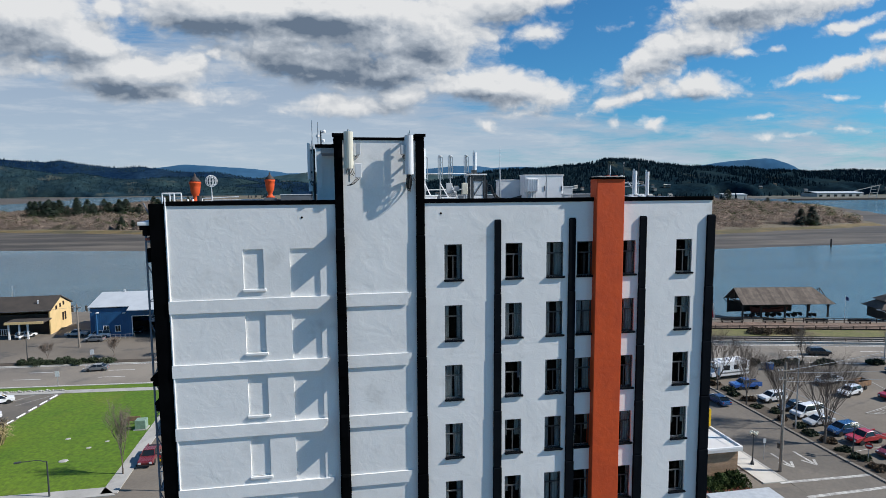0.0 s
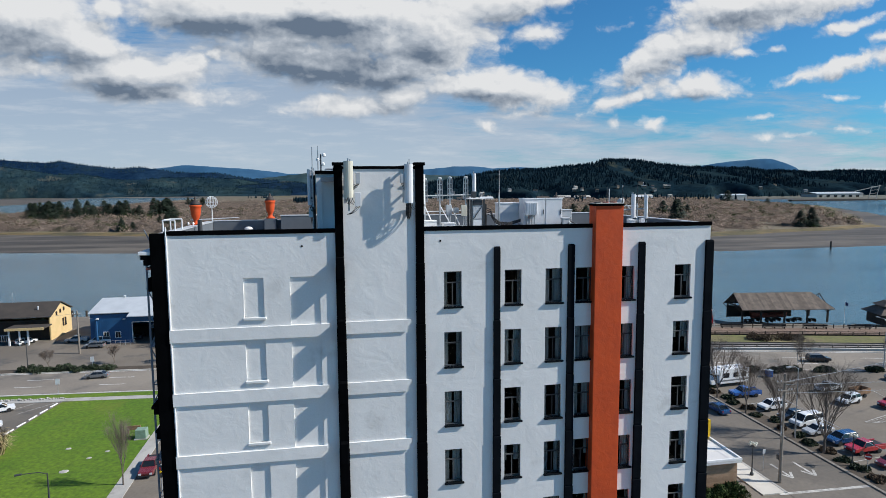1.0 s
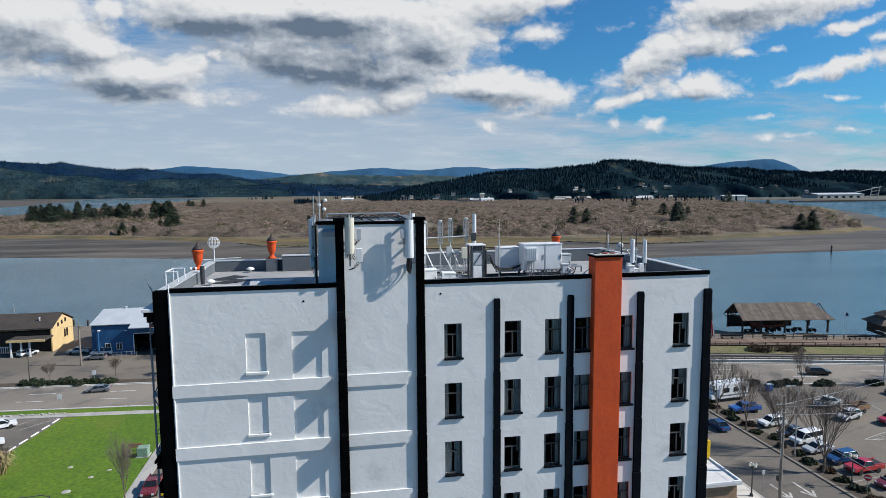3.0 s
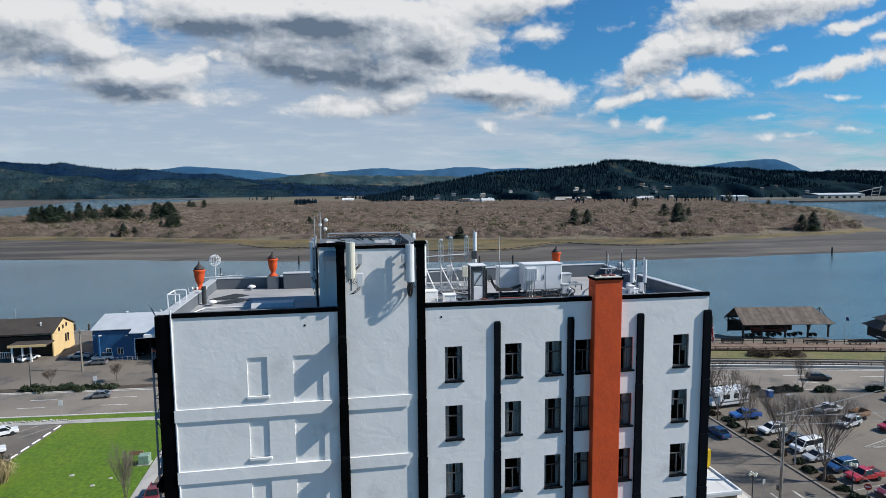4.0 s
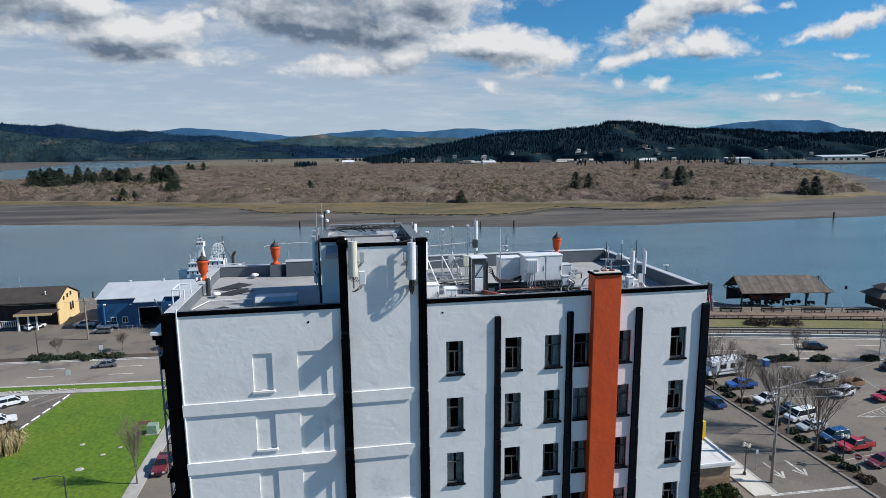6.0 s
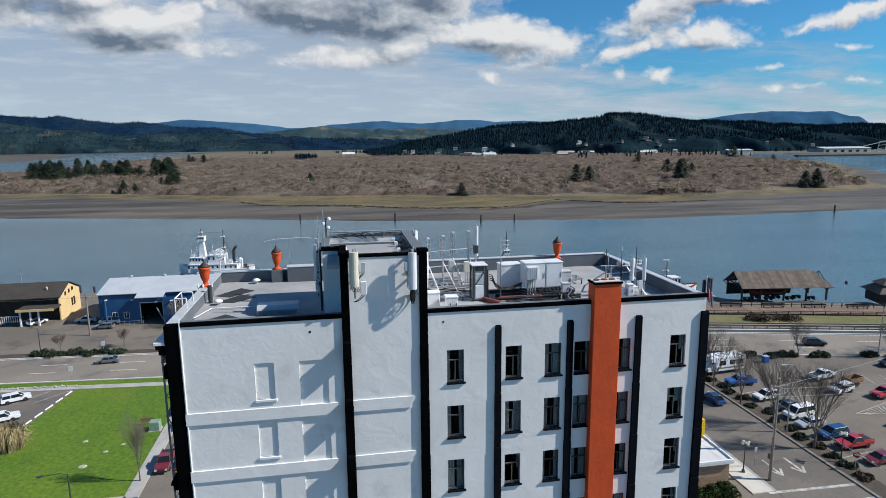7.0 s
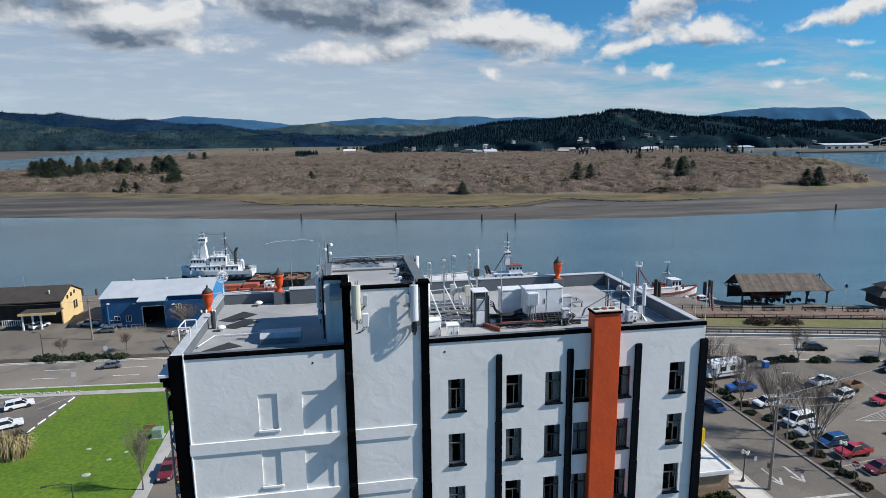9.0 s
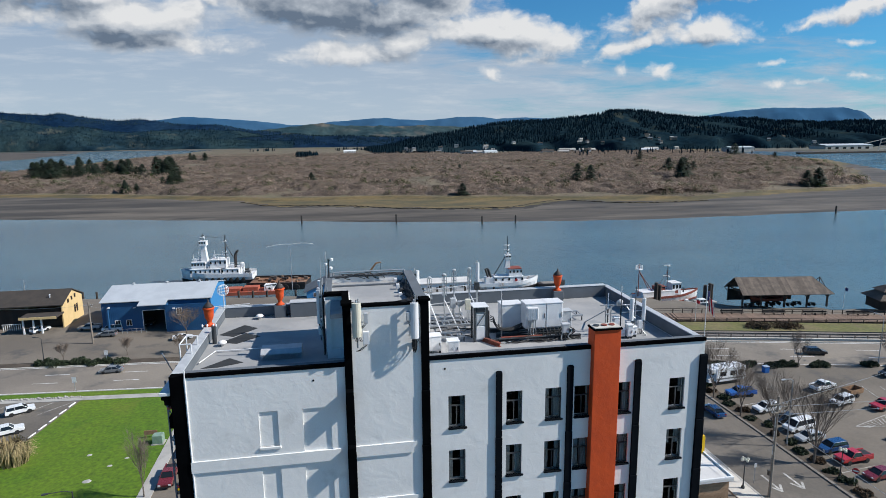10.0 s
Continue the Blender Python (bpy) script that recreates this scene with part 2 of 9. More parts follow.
STUCCO = stucco_material()
WATER = water_material()
BLACK = surface("black_paint", (0.0022, 0.0025, 0.003), (0.0034, 0.0038, 0.0045), 1.0, 0.9, spec=0.0, bump=0.004, fine=18)
NAVY = surface("charcoal_paint", (0.0045, 0.006, 0.0085), (0.0065, 0.0085, 0.0115), 1.0, 0.9, spec=0.02, bump=0.006, fine=14)
ORANGE = surface("orange_paint", (0.60, 0.072, 0.008), (0.52, 0.060, 0.008), 0.8, 0.75, bump=0.016, fine=3, grain=0.04)
ROOFING = surface("roof_membrane", (0.345, 0.345, 0.345), (0.275, 0.28, 0.285), 0.35, 0.85, grain=0.07, spot=((0.23, 0.24, 0.25), 0.6, 0.35))
PARAPET = surface("parapet_coating", (0.12, 0.138, 0.158), (0.10, 0.115, 0.132), 0.6, 0.8, grain=0.06)
GREY_METAL = surface("grey_metal", (0.50, 0.52, 0.54), (0.42, 0.44, 0.46), 2.0, 0.5, 0.1, grain=0.05)
GALV = surface("galvanised_steel", (0.46, 0.48, 0.5), (0.36, 0.38, 0.4), 4.0, 0.45, 0.55)
DARK_METAL = surface("dark_metal", (0.05, 0.055, 0.06), (0.035, 0.04, 0.045), 3.0, 0.55, 0.2)
CABLE = surface("black_cable", (0.02, 0.02, 0.022), None, 4.0, 0.6)
WHITE_METAL = surface("white_enamel", (0.72, 0.73, 0.74), (0.64, 0.65, 0.67), 1.2, 0.45, grain=0.04, spot=((0.5, 0.48, 0.45), 1.5, 0.15))
CREAM = surface("cream_plastic", (0.62, 0.60, 0.50), (0.56, 0.54, 0.45), 2.0, 0.5, grain=0.03)
WHITE = surface("white_paint", (0.78, 0.78, 0.78), (0.7, 0.7, 0.7), 1.0, 0.6, grain=0.05)
RUST_RED = surface("red_oxide_steel", (0.24, 0.055, 0.035), (0.17, 0.045, 0.03), 1.2, 0.7, spot=((0.1, 0.05, 0.035), 1.0, 0.4))
DARK_GLASS = glass("window_glass", (0.012, 0.014, 0.016))
CURTAIN = surface("curtain_cloth", (0.27, 0.28, 0.285), (0.17, 0.18, 0.185), 3.0, 0.9, stretch=(6, 1, 0.4))
# room lining: the dimness indoors is put into this colour
ROOM_DIM = surface("dark_room", (0.016, 0.016, 0.018), (0.026, 0.025, 0.026), 1.0, 0.95)
FRAME_DARK = surface("window_frame_paint", (0.03, 0.035, 0.042), None, 2.0, 0.5)
FRAME_GREY = surface("grey_window_frame", (0.10, 0.105, 0.11), None, 2.0, 0.5)
ASPHALT = surface("asphalt", (0.155, 0.136, 0.115), (0.115, 0.102, 0.088), 0.09, 0.92, grain=0.14, fine=3.0, spot=((0.07, 0.07, 0.07), 0.16, 0.3), bump=0.004)
ASPHALT_OLD = surface("worn_asphalt", (0.235, 0.205, 0.17), (0.18, 0.157, 0.132), 0.07, 0.92, grain=0.12, fine=3.0, spot=((0.09, 0.088, 0.085), 0.12, 0.35), bump=0.004)
TOWN = surface("car_park_asphalt", (0.175, 0.150, 0.122), (0.13, 0.112, 0.092), 0.06, 0.92, grain=0.12, fine=3.0, spot=((0.075, 0.072, 0.07), 0.13, 0.35), bump=0.004)
CONCRETE = surface("concrete", (0.40, 0.385, 0.36), (0.33, 0.32, 0.3), 0.3, 0.9, grain=0.08, spot=((0.25, 0.24, 0.22), 0.4, 0.3))
PALE_CONCRETE = surface("pale_concrete", (0.56, 0.53, 0.48), (0.48, 0.455, 0.41), 0.3, 0.9, grain=0.07)
LAWN = surface("lawn", (0.048, 0.122, 0.003), (0.092, 0.158, 0.005), 0.035, 0.95, grain=0.38, fine=1.8, spot=((0.15, 0.155, 0.02), 0.06, 0.34), bump=0.03)
ROUGH_GRASS = surface("rough_grass", (0.115, 0.120, 0.036), (0.165, 0.140, 0.062), 0.12, 0.95, grain=0.3, fine=1.4, spot=((0.15, 0.115, 0.07), 0.2, 0.45), bump=0.04)
EARTH = surface("bare_earth", (0.085, 0.066, 0.048), (0.055, 0.043, 0.032), 0.5, 0.95, grain=0.3, fine=3.0)
GRAVEL = surface("railway_gravel", (0.20, 0.18, 0.16), (0.15, 0.135, 0.12), 0.2, 0.95, grain=0.25, fine=3.0)
MUD = surface("tidal_mud", (0.128, 0.110, 0.090), (0.056, 0.049, 0.042), 0.016, 0.72, grain=0.3, fine=0.12, spot=((0.032, 0.029, 0.027), 0.04, 0.45), stretch=(0.35, 1.8, 1), bump=0.08, spec=0.25)
MARSH = surface("salt_marsh_grass", (0.150, 0.106, 0.042), (0.072, 0.062, 0.026), 0.05, 0.95, grain=0.35, fine=0.5, spot=((0.045, 0.040, 0.022), 0.09, 0.42), stretch=(0.5, 1.3, 1))
BANK_MUD = surface("eroded_bank_mud", (0.022, 0.018, 0.014), (0.036, 0.029, 0.02), 0.08, 0.9, grain=0.3, fine=0.5)
SCRUB = surface("island_ground", (0.15, 0.12, 0.075), (0.085, 0.07, 0.045), 0.03, 0.95, grain=0.3, fine=0.3, spot=((0.10, 0.12, 0.045), 0.02, 0.4))
FLATLAND = surface("far_flat_land", (0.075, 0.08, 0.055), (0.10, 0.09, 0.07), 0.006, 0.95, grain=0.2, fine=0.05)
# Hill colours carry the haze's blue and, on nearer slopes, the clouds' shade.
FOREST = surface("forest_hillside", (0.006, 0.017, 0.026), (0.013, 0.026, 0.032), 0.008, 0.95, spec=0.0, grain=0.35, fine=0.06, bump=3.0, bump_scale=0.06, spot=((0.05, 0.055, 0.04), 0.006, 0.10))
LEFT_HILL = surface("wooded_slope", (0.010, 0.026, 0.040), (0.024, 0.045, 0.050), 0.005, 0.95, spec=0.0, grain=0.35, fine=0.05, bump=3.0, bump_scale=0.04, spot=((0.070, 0.080, 0.070), 0.009, 0.26))
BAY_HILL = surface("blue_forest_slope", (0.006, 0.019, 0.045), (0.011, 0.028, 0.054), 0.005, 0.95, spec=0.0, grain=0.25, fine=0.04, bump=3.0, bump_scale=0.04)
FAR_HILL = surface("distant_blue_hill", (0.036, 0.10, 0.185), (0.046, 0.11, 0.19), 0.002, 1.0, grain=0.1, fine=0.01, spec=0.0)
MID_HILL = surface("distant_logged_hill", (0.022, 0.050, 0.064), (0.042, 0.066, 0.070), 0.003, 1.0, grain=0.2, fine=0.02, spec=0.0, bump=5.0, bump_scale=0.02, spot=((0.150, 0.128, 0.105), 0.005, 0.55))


# ---- building helpers ----
def box(bm, x0, x1, y0, y1, z0, z1, m=None):
    vs = [bm.verts.new(p) for p in ((x0, y0, z0), (x1, y0, z0), (x1, y1, z0), (x0, y1, z0), (x0, y0, z1), (x1, y0, z1), (x1, y1, z1), (x0, y1, z1))]
    if m is not None:
        for w in vs:
            w.co = m @ w.co
    return [bm.faces.new([vs[i] for i in f]) for f in ((3, 2, 1, 0), (4, 5, 6, 7), (0, 1, 5, 4), (1, 2, 6, 5), (2, 3, 7, 6), (3, 0, 4, 7))]


def tube(bm, a, b, r0, r1=None, n=8, caps=True):
    """A straight round bar from a to b."""
    a, b = Vector(a), Vector(b)
    r1 = r0 if r1 is None else r1
    axis = (b - a).normalized()
    s = axis.orthogonal().normalized()
    t = axis.cross(s)
    rings = []
    for c, r in ((a, r0), (b, r1)):
        rings.append([bm.verts.new(c + r * (math.cos(k * math.tau / n) * s + math.sin(k * math.tau / n) * t)) for k in range(n)])
    for k in range(n):
        bm.faces.new((rings[0][k], rings[0][(k + 1) % n], rings[1][(k + 1) % n], rings[1][k]))
    if caps:
        bm.faces.new(rings[0][::-1])
        bm.faces.new(rings[1])


def rope(bm, pts, r, n=6):
    """One unbroken round line through a row of points; closed when it ends where it began."""
    pts = [Vector(p) for p in pts]
    ring = (pts[0] - pts[-1]).length < 1e-4
    if ring:
        pts = pts[:-1]
    m = len(pts)
    side, rings = None, []
    for i, p in enumerate(pts):
        a = pts[(i - 1) % m] if ring or i else p
        b = pts[(i + 1) % m] if ring or i < m - 1 else p
        d = (b - a).normalized()
        side = d.orthogonal() if side is None else side - d * side.dot(d)
        if side.length < 1e-4:
            side = d.orthogonal()
        side.normalize()
        other = d.cross(side)
        rings.append([bm.verts.new(p + r * (math.cos(k * math.tau / n) * side + math.sin(k * math.tau / n) * other)) for k in range(n)])
    for i in range(m if ring else m - 1):
        p, q = rings[i], rings[(i + 1) % m]
        for k in range(n):
            bm.faces.new((p[k], p[(k + 1) % n], q[(k + 1) % n], q[k]))
    if not ring:
        bm.faces.new(rings[0][::-1])
        bm.faces.new(rings[-1])


def sag(a, b, drop, k=8):
    a, b = Vector(a), Vector(b)
    return [a.lerp(b, i / k) - Vector((0, 0, drop * 4 * (i / k) * (1 - i / k))) for i in range(k + 1)]


def lathe(bm, profile, n=16, at=(0, 0, 0)):
    """A turned solid from (radius, height) pairs."""
    rings = []
    for r, z in profile:
        rings.append([bm.verts.new((at[0] + r * math.cos(k * math.tau / n), at[1] + r * math.sin(k * math.tau / n), at[2] + z)) for k in range(n)])
    for p, q in zip(rings, rings[1:]):
        for k in range(n):
            bm.faces.new((p[k], p[(k + 1) % n], q[(k + 1) % n], q[k]))
    bm.faces.new(rings[0][::-1])
    bm.faces.new(rings[-1])


def prism(bm, outline, z0, z1):
    """An upright solid on an outline of (x, y), counter-clockwise."""
    lo = [bm.verts.new((x, y, z0)) for x, y in outline]
    hi = [bm.verts.new((x, y, z1)) for x, y in outline]
    n = len(outline)
    for k in range(n):
        bm.faces.new((lo[k], lo[(k + 1) % n], hi[(k + 1) % n], hi[k]))
    bm.faces.new(lo[::-1])
    bm.faces.new(hi)


def profile_x(bm, outline, x0, x1):
    """A solid with an outline of (y, z), drawn out along x."""
    lo = [bm.verts.new((x0, y, z)) for y, z in outline]
    hi = [bm.verts.new((x1, y, z)) for y, z in outline]
    n = len(outline)
    for k in range(n):
        bm.faces.new((lo[k], lo[(k + 1) % n], hi[(k + 1) % n], hi[k]))
    bm.faces.new(lo[::-1])
    bm.faces.new(hi)


def soften(bm, width, segments=2):
    bmesh.ops.bevel(bm, geom=list(bm.edges), offset=width, segments=segments, affect="EDGES", profile=0.7, clamp_overlap=True)


def mesh_of(name, bm, material, smooth=False):
    me = bpy.data.meshes.new(name)
    bmesh.ops.recalc_face_normals(bm, faces=bm.faces)
    bm.to_mesh(me)
    bm.free()
    for m in (material if isinstance(material, (list, tuple)) else (material,)):
        me.materials.append(m)
    if smooth:
        me.polygons.foreach_set("use_smooth", [True] * len(me.polygons))
        me.update()
    return me


def part(name, bm, material, parent, label="", smooth=False, at=None):
    """One mesh under a thing or a part, in the parent's own coordinates."""
    ob = new(name, mesh_of(name, bm, material, smooth))
    ob.parent = parent
    if at is not None:
        ob.matrix_basis = at if isinstance(at, Matrix) else Matrix.Translation(at)
    return tagged(ob, label)


def again(ob, at, parent=None):
    """Another part on the same mesh."""
    o = new(ob.name.split(".")[0], ob.data)
    o.parent = parent or ob.parent
    o.matrix_basis = at if isinstance(at, Matrix) else Matrix.Translation(at)
    return o


def thing(name, at, label, category, group="", kind=""):
    ob = new(name)
    ob.empty_display_size = 0.3
    ob.matrix_basis = at if isinstance(at, Matrix) else Matrix.Translation(at)
    return tagged(ob, label, category, group, kind)


def structure(name, bm, material, label, smooth=False):
    return tagged(new(name, mesh_of(name, bm, material, smooth)), label, name.split("_")[0], "", "structure")


def BM():
    return bmesh.new()


def smoothstep(a, b, x):
    t = min(1.0, max(0.0, (x - a) / (b - a)))
    return t * t * (3 - 2 * t)


def along(table, x):
    """A value read off a short table of (x, value), straight between."""
    return float(np.interp(x, [p[0] for p in table], [p[1] for p in table]))

# ---- the land: town, river, mudflat, island, far shore and hills ----
HIGHWAY = [(-400, 139), (-62, 117.3), (-35, 115.2), (20, 110.2), (70, 104.2), (86, 100.5), (110, 94.6), (400, 20)]
BANK = [(-500, 250), (-120, 192), (-70, 181), (-20, 172), (40, 164), (80, 146), (100, 135), (130, 125), (400, 60)]
MUD_EDGE = [(-900, 470), (-202, 397), (-133, 380), (-66, 360), (29, 332), (89, 316), (135, 309.6), (200, 305), (256, 309), (320, 312), (700, 330)]
ISLE_EDGE = [(-900, 640), (-283, 561), (-185, 533), (-78, 478), (0, 467), (110, 440), (154, 424), (247, 400), (350, 423), (414, 437), (470, 455), (497, 490), (520, 560)]
ISLE_BACK = [(-900, 640), (-700, 900), (-570, 1010), (-500, 1130), (-560, 1300), (-560, 1300)]


def highway_y(x):
    return along(HIGHWAY, x)


def rise(x):
    """The town climbs a little to the east."""
    return 0.8 * smoothstep(-5, 40, x)


def island_here(x, y):
    """Over 0 on the island: metres in from its edge, roughly."""
    front = y - along(ISLE_EDGE, x)
    left = x - along([(640, -900), (800, -700), (900, -570), (970, -490), (1052, -480), (1154, -476), (1418, -495), (1852, -530), (2433, -562), (3000, -600), (4000, -900)], y)
    right = along([(300, 505), (490, 500), (560, 545), (660, 640), (820, 735), (1000, 850), (1600, 1000), (1700, 1000), (4000, 1900)], y) - x
    back = (2900 if x < 300 else 1640) - y
    return min(front, left, right, back)


def wobble(x, y, s, a):
    return a * (noise.noise((x * s, y * s, 3.7)) + 0.5 * noise.noise((x * s * 2.3, y * s * 2.3, 9.1)))


def land_height(x, y):
    d = y - along(BANK, x)
    if d < 60:
        return rise(x) - 5.5 * smoothstep(-3, 6, d)
    mud = y - along(MUD_EDGE, x) + wobble(x, y, 0.03, 3.0)
    h = -5.0
    h += 2.2 * smoothstep(-10, 6, mud) + 0.35 * smoothstep(5, 120, mud)
    if x < -600 and y > 640 or y > 640 and x < -560:
        h = -5.0
    isle = island_here(x, y) + wobble(x, y, 0.02, 9.0)
    if y > 620 and isle < -40:
        h = -5.0
    h = max(h, -3.2 + 2.2 * smoothstep(-8, 6, isle) + 1.8 * smoothstep(4, 60, isle))
    far = y - along([(-4000, 3300), (-900, 3200), (-300, 2950), (0, 2850), (400, 1700), (1000, 1750), (1300, 1300), (4000, 1100)], x)
    h = max(h, -5 + 6.0 * smoothstep(-20, 60, far))
    spit = min(y - 1720, 3100 - y, -850 - 0.27 * max(0, y - 1900) - x)
    h = max(h, -4.2 + 1.5 * smoothstep(-40, 30, spit))
    return h


def land_kind(x, y, z):
    """Which material the ground shows: 0 town, 1 mud, 2 marsh, 3 island scrub, 4 far land, 5 the marsh's eroded bank."""
    if y - along(BANK, x) < 12:
        return 0
    isle = island_here(x, y) + wobble(x, y, 0.02, 9.0)
    if isle > 9 + wobble(x, y, 0.05, 3):
        return 3
    marsh = y - along([(-900, 900), (-80, 476), (-72, 465), (-40, 425), (55, 386), (105, 372), (150, 404), (170, 425), (172, 404), (210, 386), (252, 385), (262, 420), (900, 900)], x)
    if isle > -4 or (marsh > wobble(x, y, 0.05, 13.0) and isle > -110):
        return 5 if isle < -12 and marsh - wobble(x, y, 0.05, 13.0) < 6 else 2
    if y > 1250 and z > -2:
        return 4
    return 1


def make_land():
    xs = list(np.concatenate([np.linspace(-4200, -900, 34), np.linspace(-870, -330, 55), np.linspace(-320, 560, 221), np.linspace(570, 1300, 60), np.linspace(1340, 4200, 40)]))
    ys = list(np.concatenate([np.linspace(-250, 90, 18), np.linspace(100, 290, 48), np.linspace(294, 640, 140), np.linspace(648, 1700, 110), np.linspace(1730, 4600, 60)]))
    grid = [[(x, y, land_height(x, y)) for x in xs] for y in ys]
    verts = [p for row in grid for p in row]
    n = len(xs)
    faces, kinds = [], []
    for j in range(len(ys) - 1):
        for i in range(n - 1):
            faces.append((j * n + i, j * n + i + 1, (j + 1) * n + i + 1, (j + 1) * n + i))
            cx, cy = (xs[i] + xs[i + 1]) / 2, (ys[j] + ys[j + 1]) / 2
            kinds.append(land_kind(cx, cy, grid[j][i][2]))
    me = bpy.data.meshes.new("ground")
    me.from_pydata(verts, [], faces)
    for m in (TOWN, MUD, MARSH, SCRUB, FLATLAND, BANK_MUD):
        me.materials.append(m)
    me.polygons.foreach_set("material_index", kinds)
    me.polygons.foreach_set("use_smooth", [True] * len(faces))
    me.update()
    tagged(new("ground", me), "town ground, tidal mudflat and marshy island", "ground", "", "structure")


make_land()
bm = BM()
bm.faces.new([bm.verts.new(p) for p in ((-4800, 60, -3), (4800, 60, -3), (4800, 4700, -3), (-4800, 4700, -3))])
structure("water", bm, WATER, "calm grey-blue tidal river water")


def marsh_bank():
    """The little dark scarp where the marsh turf breaks off to the mud."""
    line = [(-74, 463), (-53, 434), (-33, 429), (6, 418), (38, 393), (67, 385), (89, 382), (108, 381), (155, 420), (172, 403), (190, 387), (220, 382), (256, 388)]
    verts, faces = [], []
    xs = np.arange(-74, 256, 0.8)
    for k, x in enumerate(xs):
        y = along(line, x) + 3.0 * noise.noise((x * 0.12, 0.0, 2.0)) + 1.6 * noise.noise((x * 0.5, 0.0, 6.0))
        h = 0.42 + 0.5 * noise.noise((x * 0.35, 3.0, 0.0))
        verts += [(x, y - 0.5, -3.4), (x, y, -2.55 + h), (x, y + 2.2, -2.5 + h * 0.8), (x, y + 5.0, -3.2)]
        if k:
            a = 4 * k
            faces += [(a - 4 + i, a + i, a + i + 1, a - 3 + i) for i in range(3)]
    me = bpy.data.meshes.new("marsh_bank")
    me.from_pydata(verts, [], faces)
    me.materials.append(BANK_MUD)
    me.materials.append(MARSH)
    me.polygons.foreach_set("material_index", [0 if i % 3 == 0 else 1 for i in range(len(faces))])
    tagged(new("marsh_bank", me), "broken dark mud bank along the salt marsh", "bank", "", "structure")


marsh_bank()


def ridge(name, crest, y, depth, base, material, label, steps=280, rough=6.0, detail=0.004, front=0.55, spur=0.5):
    """A hill range with spurs: crest is a table of (slope sideways, slope up) as seen from the town, at distance y."""
    u0, u1 = crest[0][0], crest[-1][0]
    rows = 20
    verts, faces = [], []
    for j in range(rows):
        s = j / (rows - 1)
        for i in range(steps + 1):
            u = u0 + (u1 - u0) * i / steps
            x = u * y
            top = along(crest, u) * y + 42 + rough * 0.5 * noise.noise((x * detail * 2, 0, 1.3)) + rough * 0.35 * noise.noise((x * detail * 6, 0, 5.3))
            fold = 1 - 2 * abs(noise.noise((x * 0.0035, s * 0.8, y * 0.01))) + 0.5 * noise.noise((x * 0.011, s * 2.0, 4.0))
            yy = y - depth * front * (1 - s) * (1 + spur * fold)
            zz = base + (top - base) * (s ** (0.8 - 0.25 * fold * (1 - s))) + (rough * 0.7 * noise.noise((x * detail * 2, s * 6, 8.0)) if 0 < j < rows - 1 else 0)
            verts.append((x, yy, zz))
    for i in range(steps + 1):
        u = u0 + (u1 - u0) * i / steps
        verts.append((u * y, y + depth, base))
    n = steps + 1
    for j in range(rows):
        for i in range(steps):
            faces.append((j * n + i, j * n + i + 1, (j + 1) * n + i + 1, (j + 1) * n + i))
    me = bpy.data.meshes.new(name)
    me.from_pydata(verts, [], faces)
    me.materials.append(material)
    me.polygons.foreach_set("use_smooth", [True] * len(faces))
    me.update()
    tagged(new(name, me), label, "hill", "", "structure")
    return verts[:rows * n], n


HILL_LEFT = [(-1.2, 0.030), (-0.7, 0.040), (-0.491, 0.0437), (-0.462, 0.0419), (-0.432, 0.0393), (-0.409, 0.0425), (-0.390, 0.0383), (-0.363, 0.0349), (-0.330, 0.0313), (-0.296, 0.0337), (-0.274, 0.0302), (-0.249, 0.0257), (-0.184, 0.0236), (-0.135, 0.0154), (-0.071, 0.0113), (-0.036, 0.0056)]
HILL_SHOULDER = [(-1.2, 0.026), (-0.7, 0.030), (-0.492, 0.0339), (-0.449, 0.0271), (-0.420, 0.0223), (-0.381, 0.0220), (-0.350, 0.0163), (-0.326, 0.0127), (-0.299, 0.0134), (-0.266, 0.0165), (-0.201, 0.0168), (-0.152, 0.0138), (-0.115, 0.0064), (-0.072, 0.0024)]
HILL_SHORE = [(-1.2, 0.012), (-0.7, 0.015), (-0.494, 0.0168), (-0.464, 0.0198), (-0.434, 0.0112), (-0.395, 0.0151), (-0.364, 0.0072), (-0.316, 0.0042), (-0.259, 0.0010), (-0.192, 0.0028), (-0.133, -0.0005), (-0.072, -0.0020)]
HILL_FAR = [(-0.306, 0.0295), (-0.267, 0.0327), (-0.235, 0.0368), (-0.200, 0.0349), (-0.151, 0.0320), (-0.118, 0.0292), (-0.078, 0.0237), (-0.053, 0.0226), (-0.012, 0.0277), (0.033, 0.0310), (0.073, 0.0344), (0.098, 0.0316), (0.134, 0.0295), (0.159, 0.0303), (0.193, 0.0347), (0.241, 0.0345), (0.260, 0.0307), (0.310, 0.0332), (0.383, 0.0310), (0.540, 0.0282), (0.626, 0.0316), (0.670, 0.0384), (0.717, 0.0441), (0.784, 0.0484), (0.851, 0.0471), (0.945, 0.0500), (1.016, 0.0505), (1.3, 0.046)]
HILL_MID = [(-0.141, 0.0137), (-0.071, 0.0214), (-0.026, 0.0260), (-0.002, 0.0223), (0.040, 0.0211), (0.069, 0.0221), (0.090, 0.0198), (0.140, 0.0216), (0.177, 0.0195), (0.234, 0.0178), (0.333, 0.0114)]
HILL_LOW = [(-0.158, 0.0033), (-0.071, 0.0095), (-0.037, 0.0056), (0.032, 0.0049), (0.086, 0.0026), (0.148, 0.0019), (0.224, -0.0035)]
